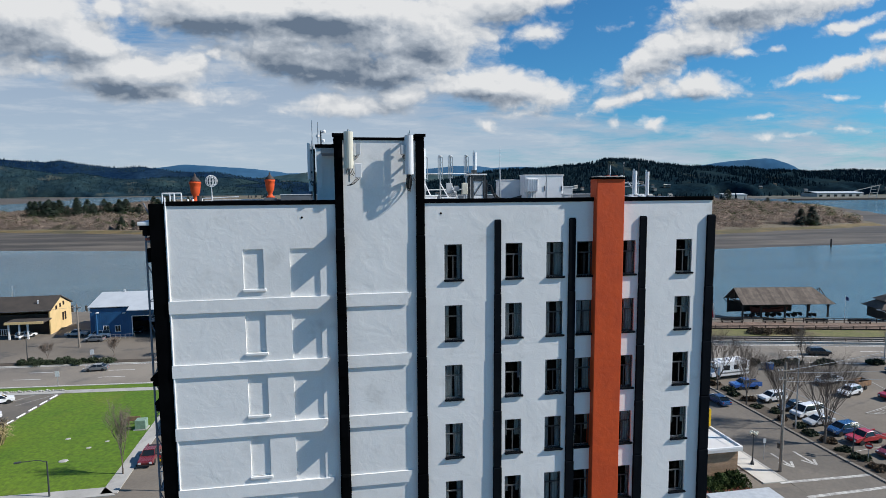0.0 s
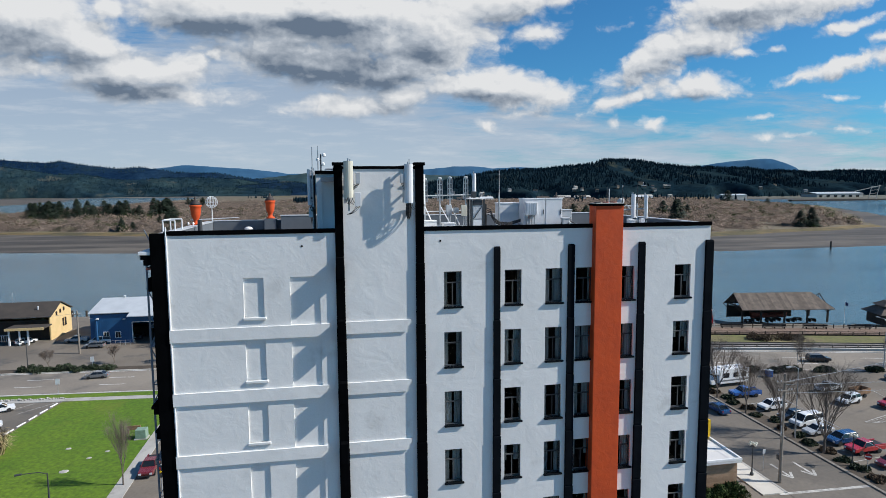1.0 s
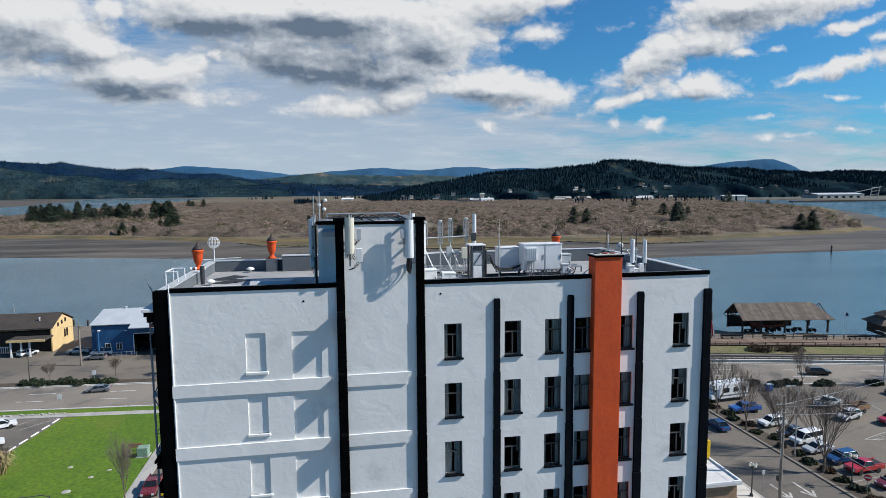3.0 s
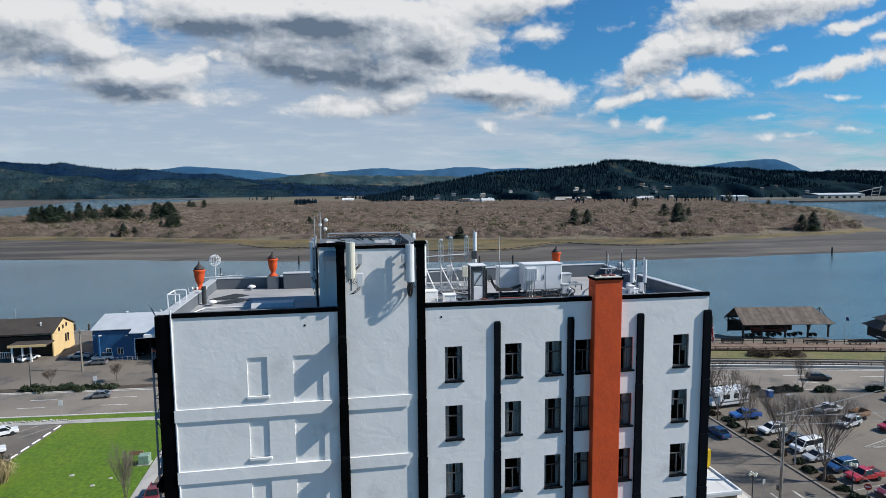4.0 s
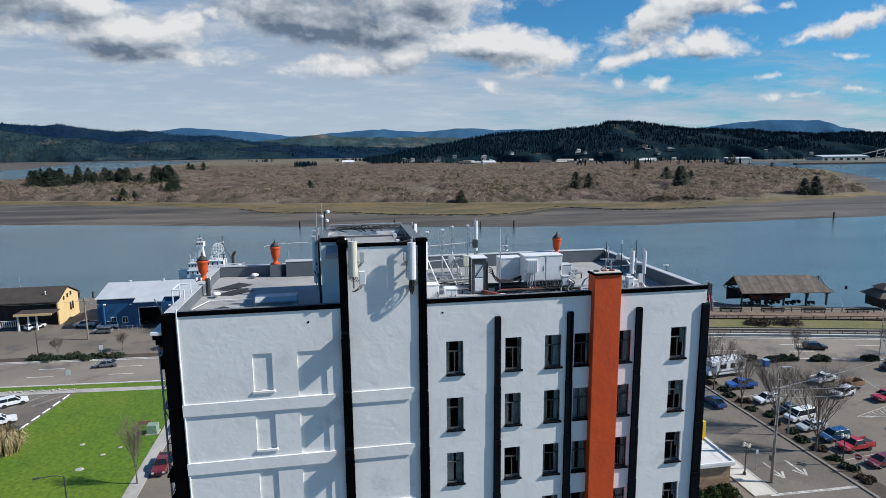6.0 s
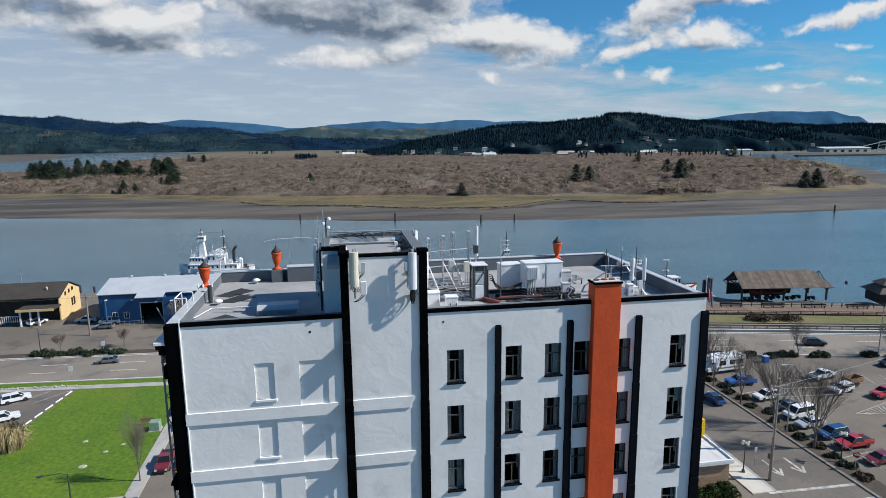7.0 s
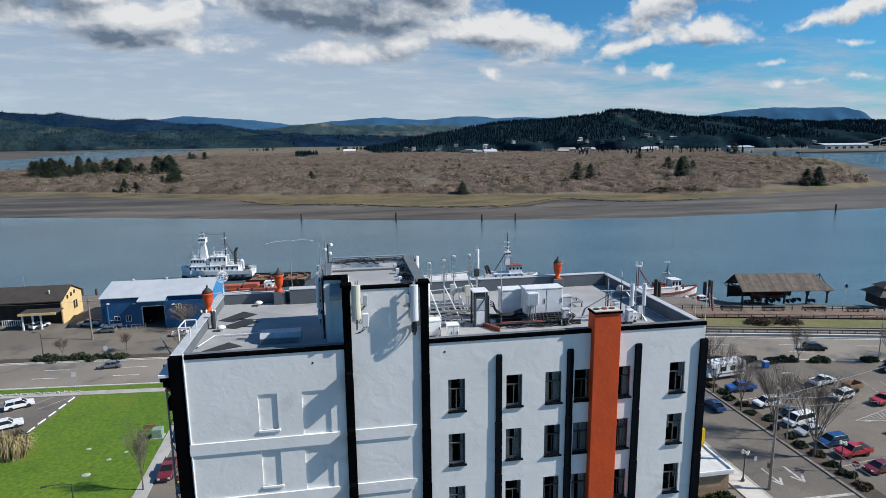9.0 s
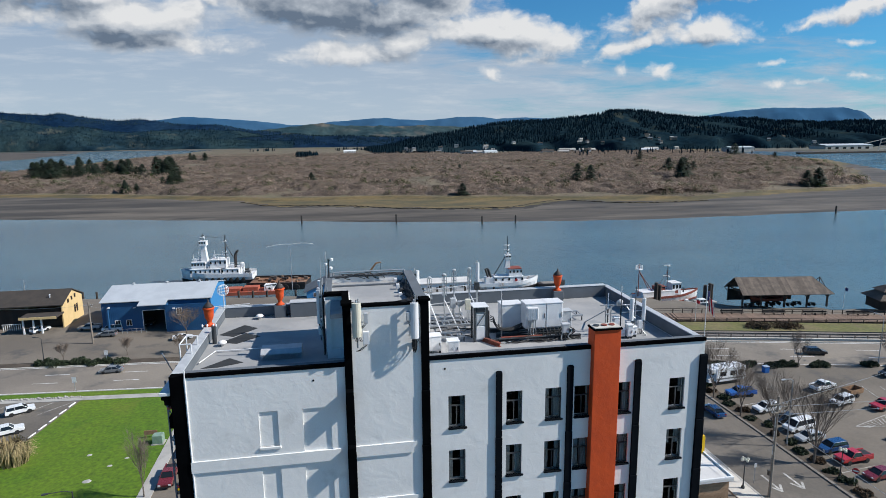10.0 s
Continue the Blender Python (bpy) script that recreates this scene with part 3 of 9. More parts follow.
HILL_TOWN = [(0.04, -0.0180), (0.091, -0.0103), (0.126, -0.0015), (0.159, 0.0037), (0.185, 0.0071), (0.222, 0.0151), (0.253, 0.0196), (0.290, 0.0230), (0.329, 0.0256), (0.368, 0.0273), (0.391, 0.0300), (0.423, 0.0317), (0.436, 0.0345), (0.464, 0.0411), (0.496, 0.0429), (0.526, 0.0408), (0.559, 0.0359), (0.611, 0.0298), (0.645, 0.0296), (0.693, 0.0273), (0.737, 0.0271), (0.787, 0.0218), (0.832, 0.0215), (0.878, 0.0191), (0.948, 0.0218), (1.021, 0.0203), (1.3, 0.020)]
# farther ranges are paler and bluer: haze laid into their base colour
ridge("hill_far", HILL_FAR, 4500, 200, -3, FAR_HILL, "forested range on the skyline, coloured pale blue for haze", rough=9, detail=0.003)
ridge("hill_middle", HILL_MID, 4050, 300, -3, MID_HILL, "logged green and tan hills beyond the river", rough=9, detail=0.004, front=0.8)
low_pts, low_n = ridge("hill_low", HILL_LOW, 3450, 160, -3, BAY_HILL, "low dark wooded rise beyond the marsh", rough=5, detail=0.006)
left_pts, left_n = ridge("hill_left", HILL_LEFT, 3950, 500, -3, BAY_HILL, "forested hills across the bay, coloured dark blue for haze", rough=8, detail=0.004)
shoulder_pts, shoulder_n = ridge("hill_shoulder", HILL_SHOULDER, 3560, 300, -3, LEFT_HILL, "green wooded shoulder of the hills by the bay", rough=6, detail=0.006)
shore_pts, shore_n = ridge("hill_shore", HILL_SHORE, 3330, 120, -3, LEFT_HILL, "low green wooded shore hills by the bay", rough=6, detail=0.008)
town_pts, town_n = ridge("hill_town", HILL_TOWN, 2300, 700, 0, FOREST, "wooded hill above a small town, coloured dark for cloud shade", rough=7, detail=0.006)

# ---- the hotel ----
FRONT, ROOF, TOP = 30.0, 31.4, 32.03
STOREY = 2.92
hotel = thing("hotel_building", (0, 0, 0), "tall white stucco hotel with black pilasters and an orange flue", "building")
COLUMNS = [(4.88, 5.74), (7.86, 8.70), (9.92, 10.79), (11.48, 12.33), (13.70, 14.57), (16.78, 17.66)]
ROWS = [30.08 - STOREY * k for k in range(9)]
WIN_H = 1.68
PANEL_A, PANEL_B = (-4.23, -3.35), (-2.2, -0.87)
BANDS = [27.28 - 2.9 * k for k in range(9)]


def wall_with_openings(bm, x0, x1, z0, z1, y0, y1, holes):
    """One solid wall with its openings (x0, x1, z0, z1) cut through."""
    xs = sorted({x0, x1, *(h[0] for h in holes), *(h[1] for h in holes)})
    zs = sorted({z0, z1, *(h[2] for h in holes), *(h[3] for h in holes)})
    solid = {}
    for i in range(len(xs) - 1):
        for j in range(len(zs) - 1):
            cx, cz = (xs[i] + xs[i + 1]) / 2, (zs[j] + zs[j + 1]) / 2
            solid[i, j] = not any(h[0] < cx < h[1] and h[2] < cz < h[3] for h in holes)
    made = {}

    def v(i, j, k):
        if (i, j, k) not in made:
            made[i, j, k] = bm.verts.new((xs[i], (y0, y1)[k], zs[j]))
        return made[i, j, k]

    for (i, j), full in solid.items():
        if not full:
            continue
        bm.faces.new((v(i, j, 0), v(i + 1, j, 0), v(i + 1, j + 1, 0), v(i, j + 1, 0)))
        bm.faces.new((v(i, j, 1), v(i, j + 1, 1), v(i + 1, j + 1, 1), v(i + 1, j, 1)))
        for di, dj, p, q in ((-1, 0, (i, j), (i, j + 1)), (1, 0, (i + 1, j), (i + 1, j + 1)), (0, -1, (i, j), (i + 1, j)), (0, 1, (i, j + 1), (i + 1, j + 1))):
            if not solid.get((i + di, j + dj), False):
                bm.faces.new((v(*p, 0), v(*q, 0), v(*q, 1), v(*p, 1)))


win_holes = [(a, b, z - WIN_H, z) for a, b in COLUMNS for z in ROWS]
blind = []
for k, z in enumerate(ROWS):
    top = min(z, BANDS[k - 1]) if k else z
    blind.append((*PANEL_A, z - 1.80, top - 0.01))
    blind.append((*PANEL_B, BANDS[k] + 0.57, top - 0.02))

# front wall, in two leaves so that the blind windows are recessed
bm = BM()
wall_with_openings(bm, -7.42, -0.13, 0, TOP, FRONT, FRONT + 0.07, blind)
wall_with_openings(bm, -7.42, -0.13, 0, TOP, FRONT + 0.07, FRONT + 0.35, [])
part("front_wall", bm, STUCCO, hotel)
bm = BM()
wall_with_openings(bm, 3.95, 18.7, 0, TOP, FRONT, FRONT + 0.35, win_holes)
part("front_wall", bm, STUCCO, hotel)
# side and back walls
for b in ((18.35, 18.7, FRONT + 0.35, 41.6), (-8.05, -7.7, FRONT + 0.4, 41.6), (-8.05, 18.7, 41.6, 42.0)):
    bm = BM()
    box(bm, *b, 0, ROOF)
    part("side_wall", bm, STUCCO, hotel)
bm = BM()
box(bm, -7.7, 18.35, FRONT + 0.35, 41.6, ROOF - 0.4, ROOF)
part("roof", bm, ROOFING, hotel, "grey membrane roof with worn seams")
# parapets
for x0, x1, y0, y1, z1 in ((18.38, 18.7, FRONT + 0.35, 42.0, 32.12), (-8.08, -7.66, FRONT + 0.3, 42.0, 32.0), (-7.66, -0.9, 41.6, 42.0, 32.05), (-0.9, 18.38, 41.6, 42.0, 32.22), (-3.5, -0.9, 40.9, 41.6, 32.35)):
    bm = BM()
    box(bm, x0, x1, y0, y1, ROOF, z1)
    soften(bm, 0.02, 1)
    part("parapet", bm, PARAPET, hotel, "grey coated parapet")
    bm = BM()
    box(bm, x0 - 0.04, x1 + 0.04, y0 - 0.02, y1 + 0.04, z1, z1 + 0.05)
    soften(bm, 0.012, 1)
    part("coping", bm, GREY_METAL, hotel, "pale metal coping")
for x0, x1 in ((-7.45, -0.13), (3.95, 12.3), (13.73, 18.74)):
    bm = BM()
    box(bm, x0, x1, FRONT - 0.05, FRONT + 0.12, TOP, TOP + 0.2)
    soften(bm, 0.02, 1)
    part("roof_edge", bm, BLACK, hotel, "black metal roof edge")
    bm = BM()
    profile_x(bm, [(FRONT + 0.123, TOP + 0.003), (FRONT + 0.353, TOP + 0.003), (FRONT + 0.353, ROOF), (FRONT + 0.5, ROOF), (FRONT + 0.5, TOP + 0.16), (FRONT + 0.123, TOP + 0.16)], x0, x1)
    part("parapet", bm, PARAPET, hotel)

# stucco string courses
for x0, x1 in ((-7.42, -0.48), (0.25, 3.28)):
    for k, z in enumerate(BANDS):
        bm = BM()
        z2 = z + 0.03 if x0 > 0 else z
        right = x1 - 0.12 * (k % 3) * (x0 < 0)
        vs = [(x0, z2), (right - 0.22, z2), (right - 0.18, z2 + 0.2), (right, z2 + 0.42), (right, z2 + 0.57), (x0, z2 + 0.57)]
        for y0, y1 in ((FRONT - 0.07, FRONT),):
            lo = [bm.verts.new((x, y0, zz)) for x, zz in vs]
            hi = [bm.verts.new((x, y1, zz)) for x, zz in vs]
            for i in range(len(vs)):
                bm.faces.new((lo[i], lo[(i + 1) % len(vs)], hi[(i + 1) % len(vs)], hi[i]))
            bm.faces.new(lo)
            bm.faces.new(hi[::-1])
        part("string_course", bm, STUCCO, hotel, "raised white stucco band")
for k, z in enumerate(ROWS):
    bm = BM()
    box(bm, PANEL_A[0] - 0.05, PANEL_A[1] + 0.08, FRONT - 0.07, FRONT + 0.07, z - 1.93, z - 1.80)
    soften(bm, 0.02, 1)
    part("sill", bm, STUCCO, hotel)

# tower
TOW_Z = 34.55
bm = BM()
box(bm, 0.25, 3.56, FRONT, FRONT + 0.3, 0, 34.9)
part("tower_wall", bm, STUCCO, hotel)
for b in ((3.5, 3.93, FRONT + 0.1, 37.0, ROOF, 34.9), (-0.1, 0.25, FRONT + 0.1, 33.0, ROOF, 34.9), (-1.0, -0.72, 33.0, 37.0, ROOF, 34.75), (-0.72, 0.25, 33.0, 33.3, ROOF, 34.75), (-0.72, 3.5, 36.7, 37.0, ROOF, 34.85)):
    bm = BM()
    box(bm, *b)
    part("tower_wall", bm, STUCCO, hotel)
for x0, x1, z0, z1 in ((-1.0, -0.74, 31.4, 34.6), (-0.06, 0.0, 31.4, 34.6), (-0.74, -0.06, 31.4, 31.9), (-0.74, -0.06, 34.3, 34.6)):
    bm = BM()
    box(bm, x0, x1, 32.92, 33.0, z0, z1)
    part("panel_moulding", bm, STUCCO, hotel)
bm = BM()
box(bm, -0.72, 3.5, FRONT + 0.3, 36.7, TOW_Z - 0.2, TOW_Z)
part("tower_roof", bm, ROOFING, hotel, "pale grey tower roof")
for x0, x1, y0, y1, z, h, m in ((0.2, 3.56, FRONT - 0.04, FRONT + 0.34, 34.9, 0.13, BLACK), (3.45, 3.98, FRONT + 0.3, 37.05, 34.9, 0.12, PARAPET), (-0.16, 0.2, FRONT + 0.42, 32.85, 34.9, 0.13, BLACK), (-1.06, 0.2, 32.86, 33.34, 34.75, 0.17, BLACK), (-1.06, -0.66, 33.34, 37.05, 34.75, 0.1, PARAPET), (-0.66, 3.45, 36.66, 37.05, 34.85, 0.12, PARAPET), (-0.66, 3.45, 35.6, 35.72, TOW_Z, 0.1, PARAPET)):
    bm = BM()
    box(bm, x0, x1, y0, y1, z, z + h)
    soften(bm, 0.015, 1)
    part("coping", bm, m, hotel)

# black pilasters, each storey stepping out a little
for x0, x1, top, p in ((-0.13, 0.25, 35.12, 0.1), (3.56, 3.95, 35.1, 0.1), (7.31, 7.62, 31.22, 0.1), (11.05, 11.38, 31.25, 0.1), (14.75, 15.1, 31.28, 0.11), (18.42, 18.84, 31.3, 0.13)):
    bm = BM()
    z, k = top, 0
    cuts = [top] + [zz for zz in (30.6 - 2.9 * i for i in range(11)) if 0 < zz < top - 0.8] + [0]
    for i, (hi, lo) in enumerate(zip(cuts, cuts[1:])):
        g = 0.012 * i
        box(bm, x0 - g, x1 + g, FRONT - p - g, FRONT + 0.12, lo, hi - 0.09)
        # chamfered shoulder
        vs = [bm.verts.new(v) for v in ((x0 - g, FRONT - p - g, hi - 0.09), (x1 + g, FRONT - p - g, hi - 0.09), (x1 + g, FRONT + 0.12, hi - 0.09), (x0 - g, FRONT + 0.12, hi - 0.09), (x0 - g + 0.03, FRONT - p + 0.04, hi), (x1 + g - 0.03, FRONT - p + 0.04, hi), (x1 + g - 0.03, FRONT + 0.12, hi), (x0 - g + 0.03, FRONT + 0.12, hi))]
        for f in ((4, 5, 6, 7), (0, 1, 5, 4), (1, 2, 6, 5), (2, 3, 7, 6), (3, 0, 4, 7)):
            bm.faces.new([vs[j] for j in f])
    part("pilaster", bm, BLACK if x0 < 4 else NAVY, hotel, "black painted pilaster")
for x0, x1 in ((-0.2, 0.32), (3.5, 4.02)):
    bm = BM()
    box(bm, x0, x1, FRONT - 0.16, FRONT + 0.4, 35.06, 35.2)
    soften(bm, 0.02, 1)
    part("pilaster_cap", bm, BLACK, hotel)
# black boxes on the tower's west pilaster, one to a storey
for k in range(10):
    bm = BM()
    z = 30.93 - 2.9 * k
    box(bm, -0.12, 0.24, FRONT - 0.5, FRONT - 0.1 - 0.012 * k, z - 1.0, z)
    soften(bm, 0.02, 1)
    part("sign_bracket", bm, BLACK, hotel, "black bracket box on the pilaster")
bm = BM()
box(bm, -8.05, -7.42, FRONT - 0.02, FRONT + 0.4, 0, TOP + 0.1)
soften(bm, 0.02, 1)
part("corner_pier", bm, BLACK, hotel, "black painted corner pier")
# mouldings that stand out from the street front
for z, out, h, m in ((31.2, 0.5, 0.16, WHITE), (31.0, 0.42, 0.2, BLACK), (30.75, 0.3, 0.25, BLACK), (30.55, 0.2, 0.12, RUST_RED), (29.6, 0.16, 0.6, BLACK), (24.3, 0.32, 0.14, BLACK), (24.05, 0.22, 0.25, BLACK), (23.2, 0.2, 0.12, BLACK), (22.9, 0.15, 0.3, BLACK), (17.0, 0.25, 0.3, BLACK)):
    bm = BM()
    box(bm, -8.05 - out, -8.05, FRONT + 0.02, 41.9, z, z + h)
    soften(bm, 0.02, 1)
    part("cornice", bm, m, hotel, "moulded cornice on the street front")
bm = BM()
tube(bm, (-7.36, FRONT - 0.03, 5), (-7.36, FRONT - 0.03, 32.4), 0.035, n=8)
part("downpipe", bm, WHITE, hotel, "white painted pipe at the corner")

# orange flue
bm = BM()
box(bm, 12.3, 13.73, FRONT - 0.38, FRONT + 0.4, 0, 33.1)
soften(bm, 0.03, 2)
flue = part("flue", bm, ORANGE, hotel, "orange painted stucco flue")
bm = BM()
box(bm, 12.25, 13.78, FRONT - 0.44, FRONT + 0.44, 33.1, 33.2)
soften(bm, 0.02, 1)
part("flue_cap", bm, BLACK, flue, "dark flue cap")
bm = BM()
box(bm, 12.31, 13.71, FRONT - 0.37, FRONT + 0.38, 33.2, 33.24)
part("flue_top", bm, PALE_CONCRETE, flue)
for i, (x, m) in enumerate(((12.55, DARK_METAL), (12.97, RUST_RED), (13.38, RUST_RED))):
    bm = BM()
    tube(bm, (x, FRONT + 0.02, 33.24), (x, FRONT + 0.02, 33.29), 0.15, n=14)
    part("flue_lid", bm, m, flue)


def hotel_window(x0, x1, top, number, seed):
    rng = random.Random(seed)
    w, h = x1 - x0, WIN_H
    win = thing("window", (x0, FRONT, top - h), "", "", "", "")
    win.parent = hotel
    light_frame = number in (0, 1, 5)
    fm = FRAME_GREY if light_frame else FRAME_DARK
    y0, y1 = 0.09, 0.16
    bm = BM()
    for a, b, c, d in ((0, 0.05, 0, h), (w - 0.05, w, 0, h), (0.05, w - 0.05, 0, 0.05), (0.05, w - 0.05, h - 0.05, h), (0.05, w - 0.05, h * 0.66, h * 0.66 + 0.05)):
        box(bm, a, b, y0, y1, c, d)
    part("frame", bm, fm, win)
    if number != 0 or seed % 3 == 0:
        bm = BM()
        box(bm, w * 0.5 - 0.02, w * 0.5 + 0.02, y0 + 0.01, y1, 0.05, h * 0.66)
        part("mullion", bm, fm, win)
    for c, d in ((0.05, h * 0.66), (h * 0.66 + 0.05, h - 0.05)):
        bm = BM()
        box(bm, 0.05, w - 0.05, y0 + 0.03, y0 + 0.045, c, d)
        pane = part("pane", bm, PANE, win)
        pane.visible_shadow = False
    bm = BM()
    box(bm, -0.02, w + 0.08, -0.09, 0.12, -0.09, 0)
    soften(bm, 0.015, 1)
    part("sill", bm, NAVY, win, "dark painted sill")
    # cloth behind the glass
    drawn = [0.28, 0.22, 0.0, 0.4][rng.randrange(4)]
    half = rng.choice([0.55, 1.0, 1.0])
    for side in (0, 1):
        wd = drawn * w * rng.uniform(0.5, 1.0) if side == 0 else max(0.12, drawn) * w * rng.uniform(0.8, 1.2)
        if wd < 0.05:
            continue
        bm = BM()
        folds = 10
        a = 0.05 if side == 0 else w - 0.05 - wd
        row = [[bm.verts.new((a + wd * i / folds, 0.24 + 0.025 * math.sin(i * 2.1 + seed), z)) for i in range(folds + 1)] for z in (h * (1 - half) + 0.03, h - 0.06)]
        for i in range(folds):
            bm.faces.new((row[0][i], row[0][i + 1], row[1][i + 1], row[1][i]))
        part("curtain", bm, CURTAIN, win, "pale hanging curtain", True)


PANE = clear_glass("pane_glass")
for i, (a, b) in enumerate(COLUMNS):
    for k, z in enumerate(ROWS):
        hotel_window(a, b, z, i, i * 31 + k * 7 + 3)
# room linings behind the windows, coloured near black for the rooms' dimness
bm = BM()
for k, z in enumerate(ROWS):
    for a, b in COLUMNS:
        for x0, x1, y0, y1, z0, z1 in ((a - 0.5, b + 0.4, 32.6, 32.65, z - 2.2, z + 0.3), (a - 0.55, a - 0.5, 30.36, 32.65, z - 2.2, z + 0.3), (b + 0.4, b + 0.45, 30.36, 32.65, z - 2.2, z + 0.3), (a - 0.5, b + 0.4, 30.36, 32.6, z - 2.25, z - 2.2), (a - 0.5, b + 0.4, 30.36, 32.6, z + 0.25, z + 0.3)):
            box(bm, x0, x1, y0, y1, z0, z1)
part("room_lining", bm, ROOM_DIM, hotel, "room lining coloured near black for an unlit room")
# old patches, holes and hooks in the stucco
for x, z in ((4.72, 31.55), (-1.62, 31.45)):
    bm = BM()
    tube(bm, (x, FRONT - 0.012, z), (x, FRONT + 0.02, z), 0.05, n=12)
    part("wall_hole", bm, BLACK, hotel, "small dark drain hole")

# ---- streets, lawn and kerbs ----
def strip(name, offsets, material, label, x0, x1, lift=0.03, step=4.0, centre=highway_y, thick=0.0):
    """A ribbon that follows the highway between two offsets from its middle."""
    bm = BM()
    a, b = offsets
    rows = []
    n = max(2, int((x1 - x0) / step))
    for i in range(n + 1):
        x = x0 + (x1 - x0) * i / n
        slope = (centre(x + 1) - centre(x - 1)) / 2
        k = 1 / math.hypot(1, slope)
        rows.append([bm.verts.new((x - o * slope * k, centre(x) + o * k, rise(x) + lift)) for o in (a, b)])
    for p, q in zip(rows, rows[1:]):
        bm.faces.new((p[0], q[0], q[1], p[1]))
    if thick:
        g = bmesh.ops.extrude_face_region(bm, geom=list(bm.faces))
        for v in g["geom"]:
            if isinstance(v, bmesh.types.BMVert):
                v.co.z -= thick
    return structure(name, bm, material, label)


def slab(name, outline, z0, z1, material, label):
    bm = BM()
    prism(bm, outline, z0, z1)
    return structure(name, bm, material, label)


strip("road_highway", (-6.4, 6.2), ASPHALT_OLD, "worn grey asphalt highway", -260, 260, 0.03)
for o, w, dashed in ((-6.1, 0.14, False), (-2.0, 0.14, True), (2.0, 0.14, True), (5.9, 0.14, False)):
    if not dashed:
        strip("road_line", (o, o + w), WHITE, "white road edge line", -200, 200, 0.036)
    else:
        for i in range(-12, 14):
            strip("road_line", (o, o + w), WHITE, "white lane dash", i * 14.0, i * 14.0 + 4.5, 0.036, 2.0)
strip("kerb", (-6.7, -6.4), CONCRETE, "concrete kerb", -200, -2, 0.14, thick=0.2)
strip("verge", (-8.6, -6.7), LAWN, "mown grass verge", -200, -14, 0.10, thick=0.2)
strip("pavement_path", (-10.2, -8.6), CONCRETE, "concrete footpath", -200, -14, 0.09, thick=0.2)
strip("verge_far", (6.5, 9.0), EARTH, "planted verge between the roads", -200, -22, 0.10, thick=0.2)
strip("kerb_far", (6.2, 6.5), PALE_CONCRETE, "pale concrete kerb", -200, 200, 0.16, thick=0.25)
# lawn
slab("lawn", [(-95, 71), (-26.0, 71), (-26.5, 104.6), (-44.5, 105.6), (-46.4, 92), (-53, 88), (-95, 88)], -0.1, 0.07, LAWN, "bright green mown lawn")
slab("pavement_corner", [(-26.0, 69.5), (-24.3, 69.5), (-24.9, 105), (-26.5, 105)], -0.1, 0.12, CONCRETE, "concrete pavement beside the lawn")
slab("pavement_front", [(-95, 69.0), (-24.3, 69.0), (-26.0, 71), (-95, 71)], -0.1, 0.12, CONCRETE, "dusty concrete pavement")
# east street, its kerbs and the lot
E_Z = 0.8
slab("road_side_street", [(47.4, -60), (57.3, -60), (57.3, 97), (47.4, 101)], E_Z - 0.2, E_Z + 0.03, ASPHALT, "dark patched asphalt street")
slab("kerb_side_street", [(57.3, 50), (57.7, 50), (57.9, 93), (57.5, 93)], E_Z - 0.1, E_Z + 0.17, GRAVEL, "concrete kerb")
slab("pavement_planting", [(57.7, 50), (60.2, 50), (60.4, 92), (57.9, 92)], E_Z - 0.1, E_Z + 0.14, EARTH, "bark strip with low shrubs")
slab("pavement_hotel", [(44.4, 57), (47.1, 57), (47.1, 90), (44.4, 90)], E_Z - 0.1, E_Z + 0.12, PALE_CONCRETE, "pale concrete pavement")
slab("kerb_hotel", [(47.1, 57), (47.4, 57), (47.4, 97), (47.1, 97)], E_Z - 0.1, E_Z + 0.14, CONCRETE, "concrete kerb")
slab("road_cross_street", [(-60, 44), (140, 44), (140, 56), (-60, 56)], 0.3, E_Z + 0.024, ASPHALT, "asphalt cross street")

# ---- things on the hotel roof ----
def bar_thing(name, bars, material, label, category, r=0.03, group=""):
    """A light frame of round bars."""
    t = thing(name, bars[0][0], label, category, group)
    o = Vector(bars[0][0])
    for a, b in bars:
        bm = BM()
        tube(bm, Vector(a) - o, Vector(b) - o, r, n=8)
        part("bar", bm, material, t)
    return t


def slim(bm):
    for v in bm.verts:
        v.co.x *= 0.82
        v.co.y *= 0.82


def urn(x, y, z, base):
    u = thing("urn", (x, y, base), "orange roof urn with a dark pointed lid on a pedestal", "urn", "urns on the parapet")
    if z > base + 0.05:
        bm = BM()
        box(bm, -0.36, 0.36, -0.3, 0.3, 0, z - base)
        soften(bm, 0.02, 1)
        part("pedestal", bm, PARAPET, u, "grey pedestal")
    h = z - base
    bm = BM()
    lathe(bm, [(0.34, h), (0.34, h + 0.06), (0.2, h + 0.12), (0.15, h + 0.24), (0.2, h + 0.34), (0.29, h + 0.5), (0.34, h + 0.8), (0.35, h + 0.98), (0.4, h + 1.02), (0.4, h + 1.1), (0.36, h + 1.12)], 20)
    slim(bm)
    part("bowl", bm, ORANGE, u, "orange painted bowl", True)
    bm = BM()
    lathe(bm, [(0.36, h + 1.12), (0.33, h + 1.2), (0.22, h + 1.3), (0.1, h + 1.4), (0.06, h + 1.44), (0.07, h + 1.5), (0.02, h + 1.6)], 16)
    slim(bm)
    part("lid", bm, surface_lid, u, "dark weathered lid", True)
    return u


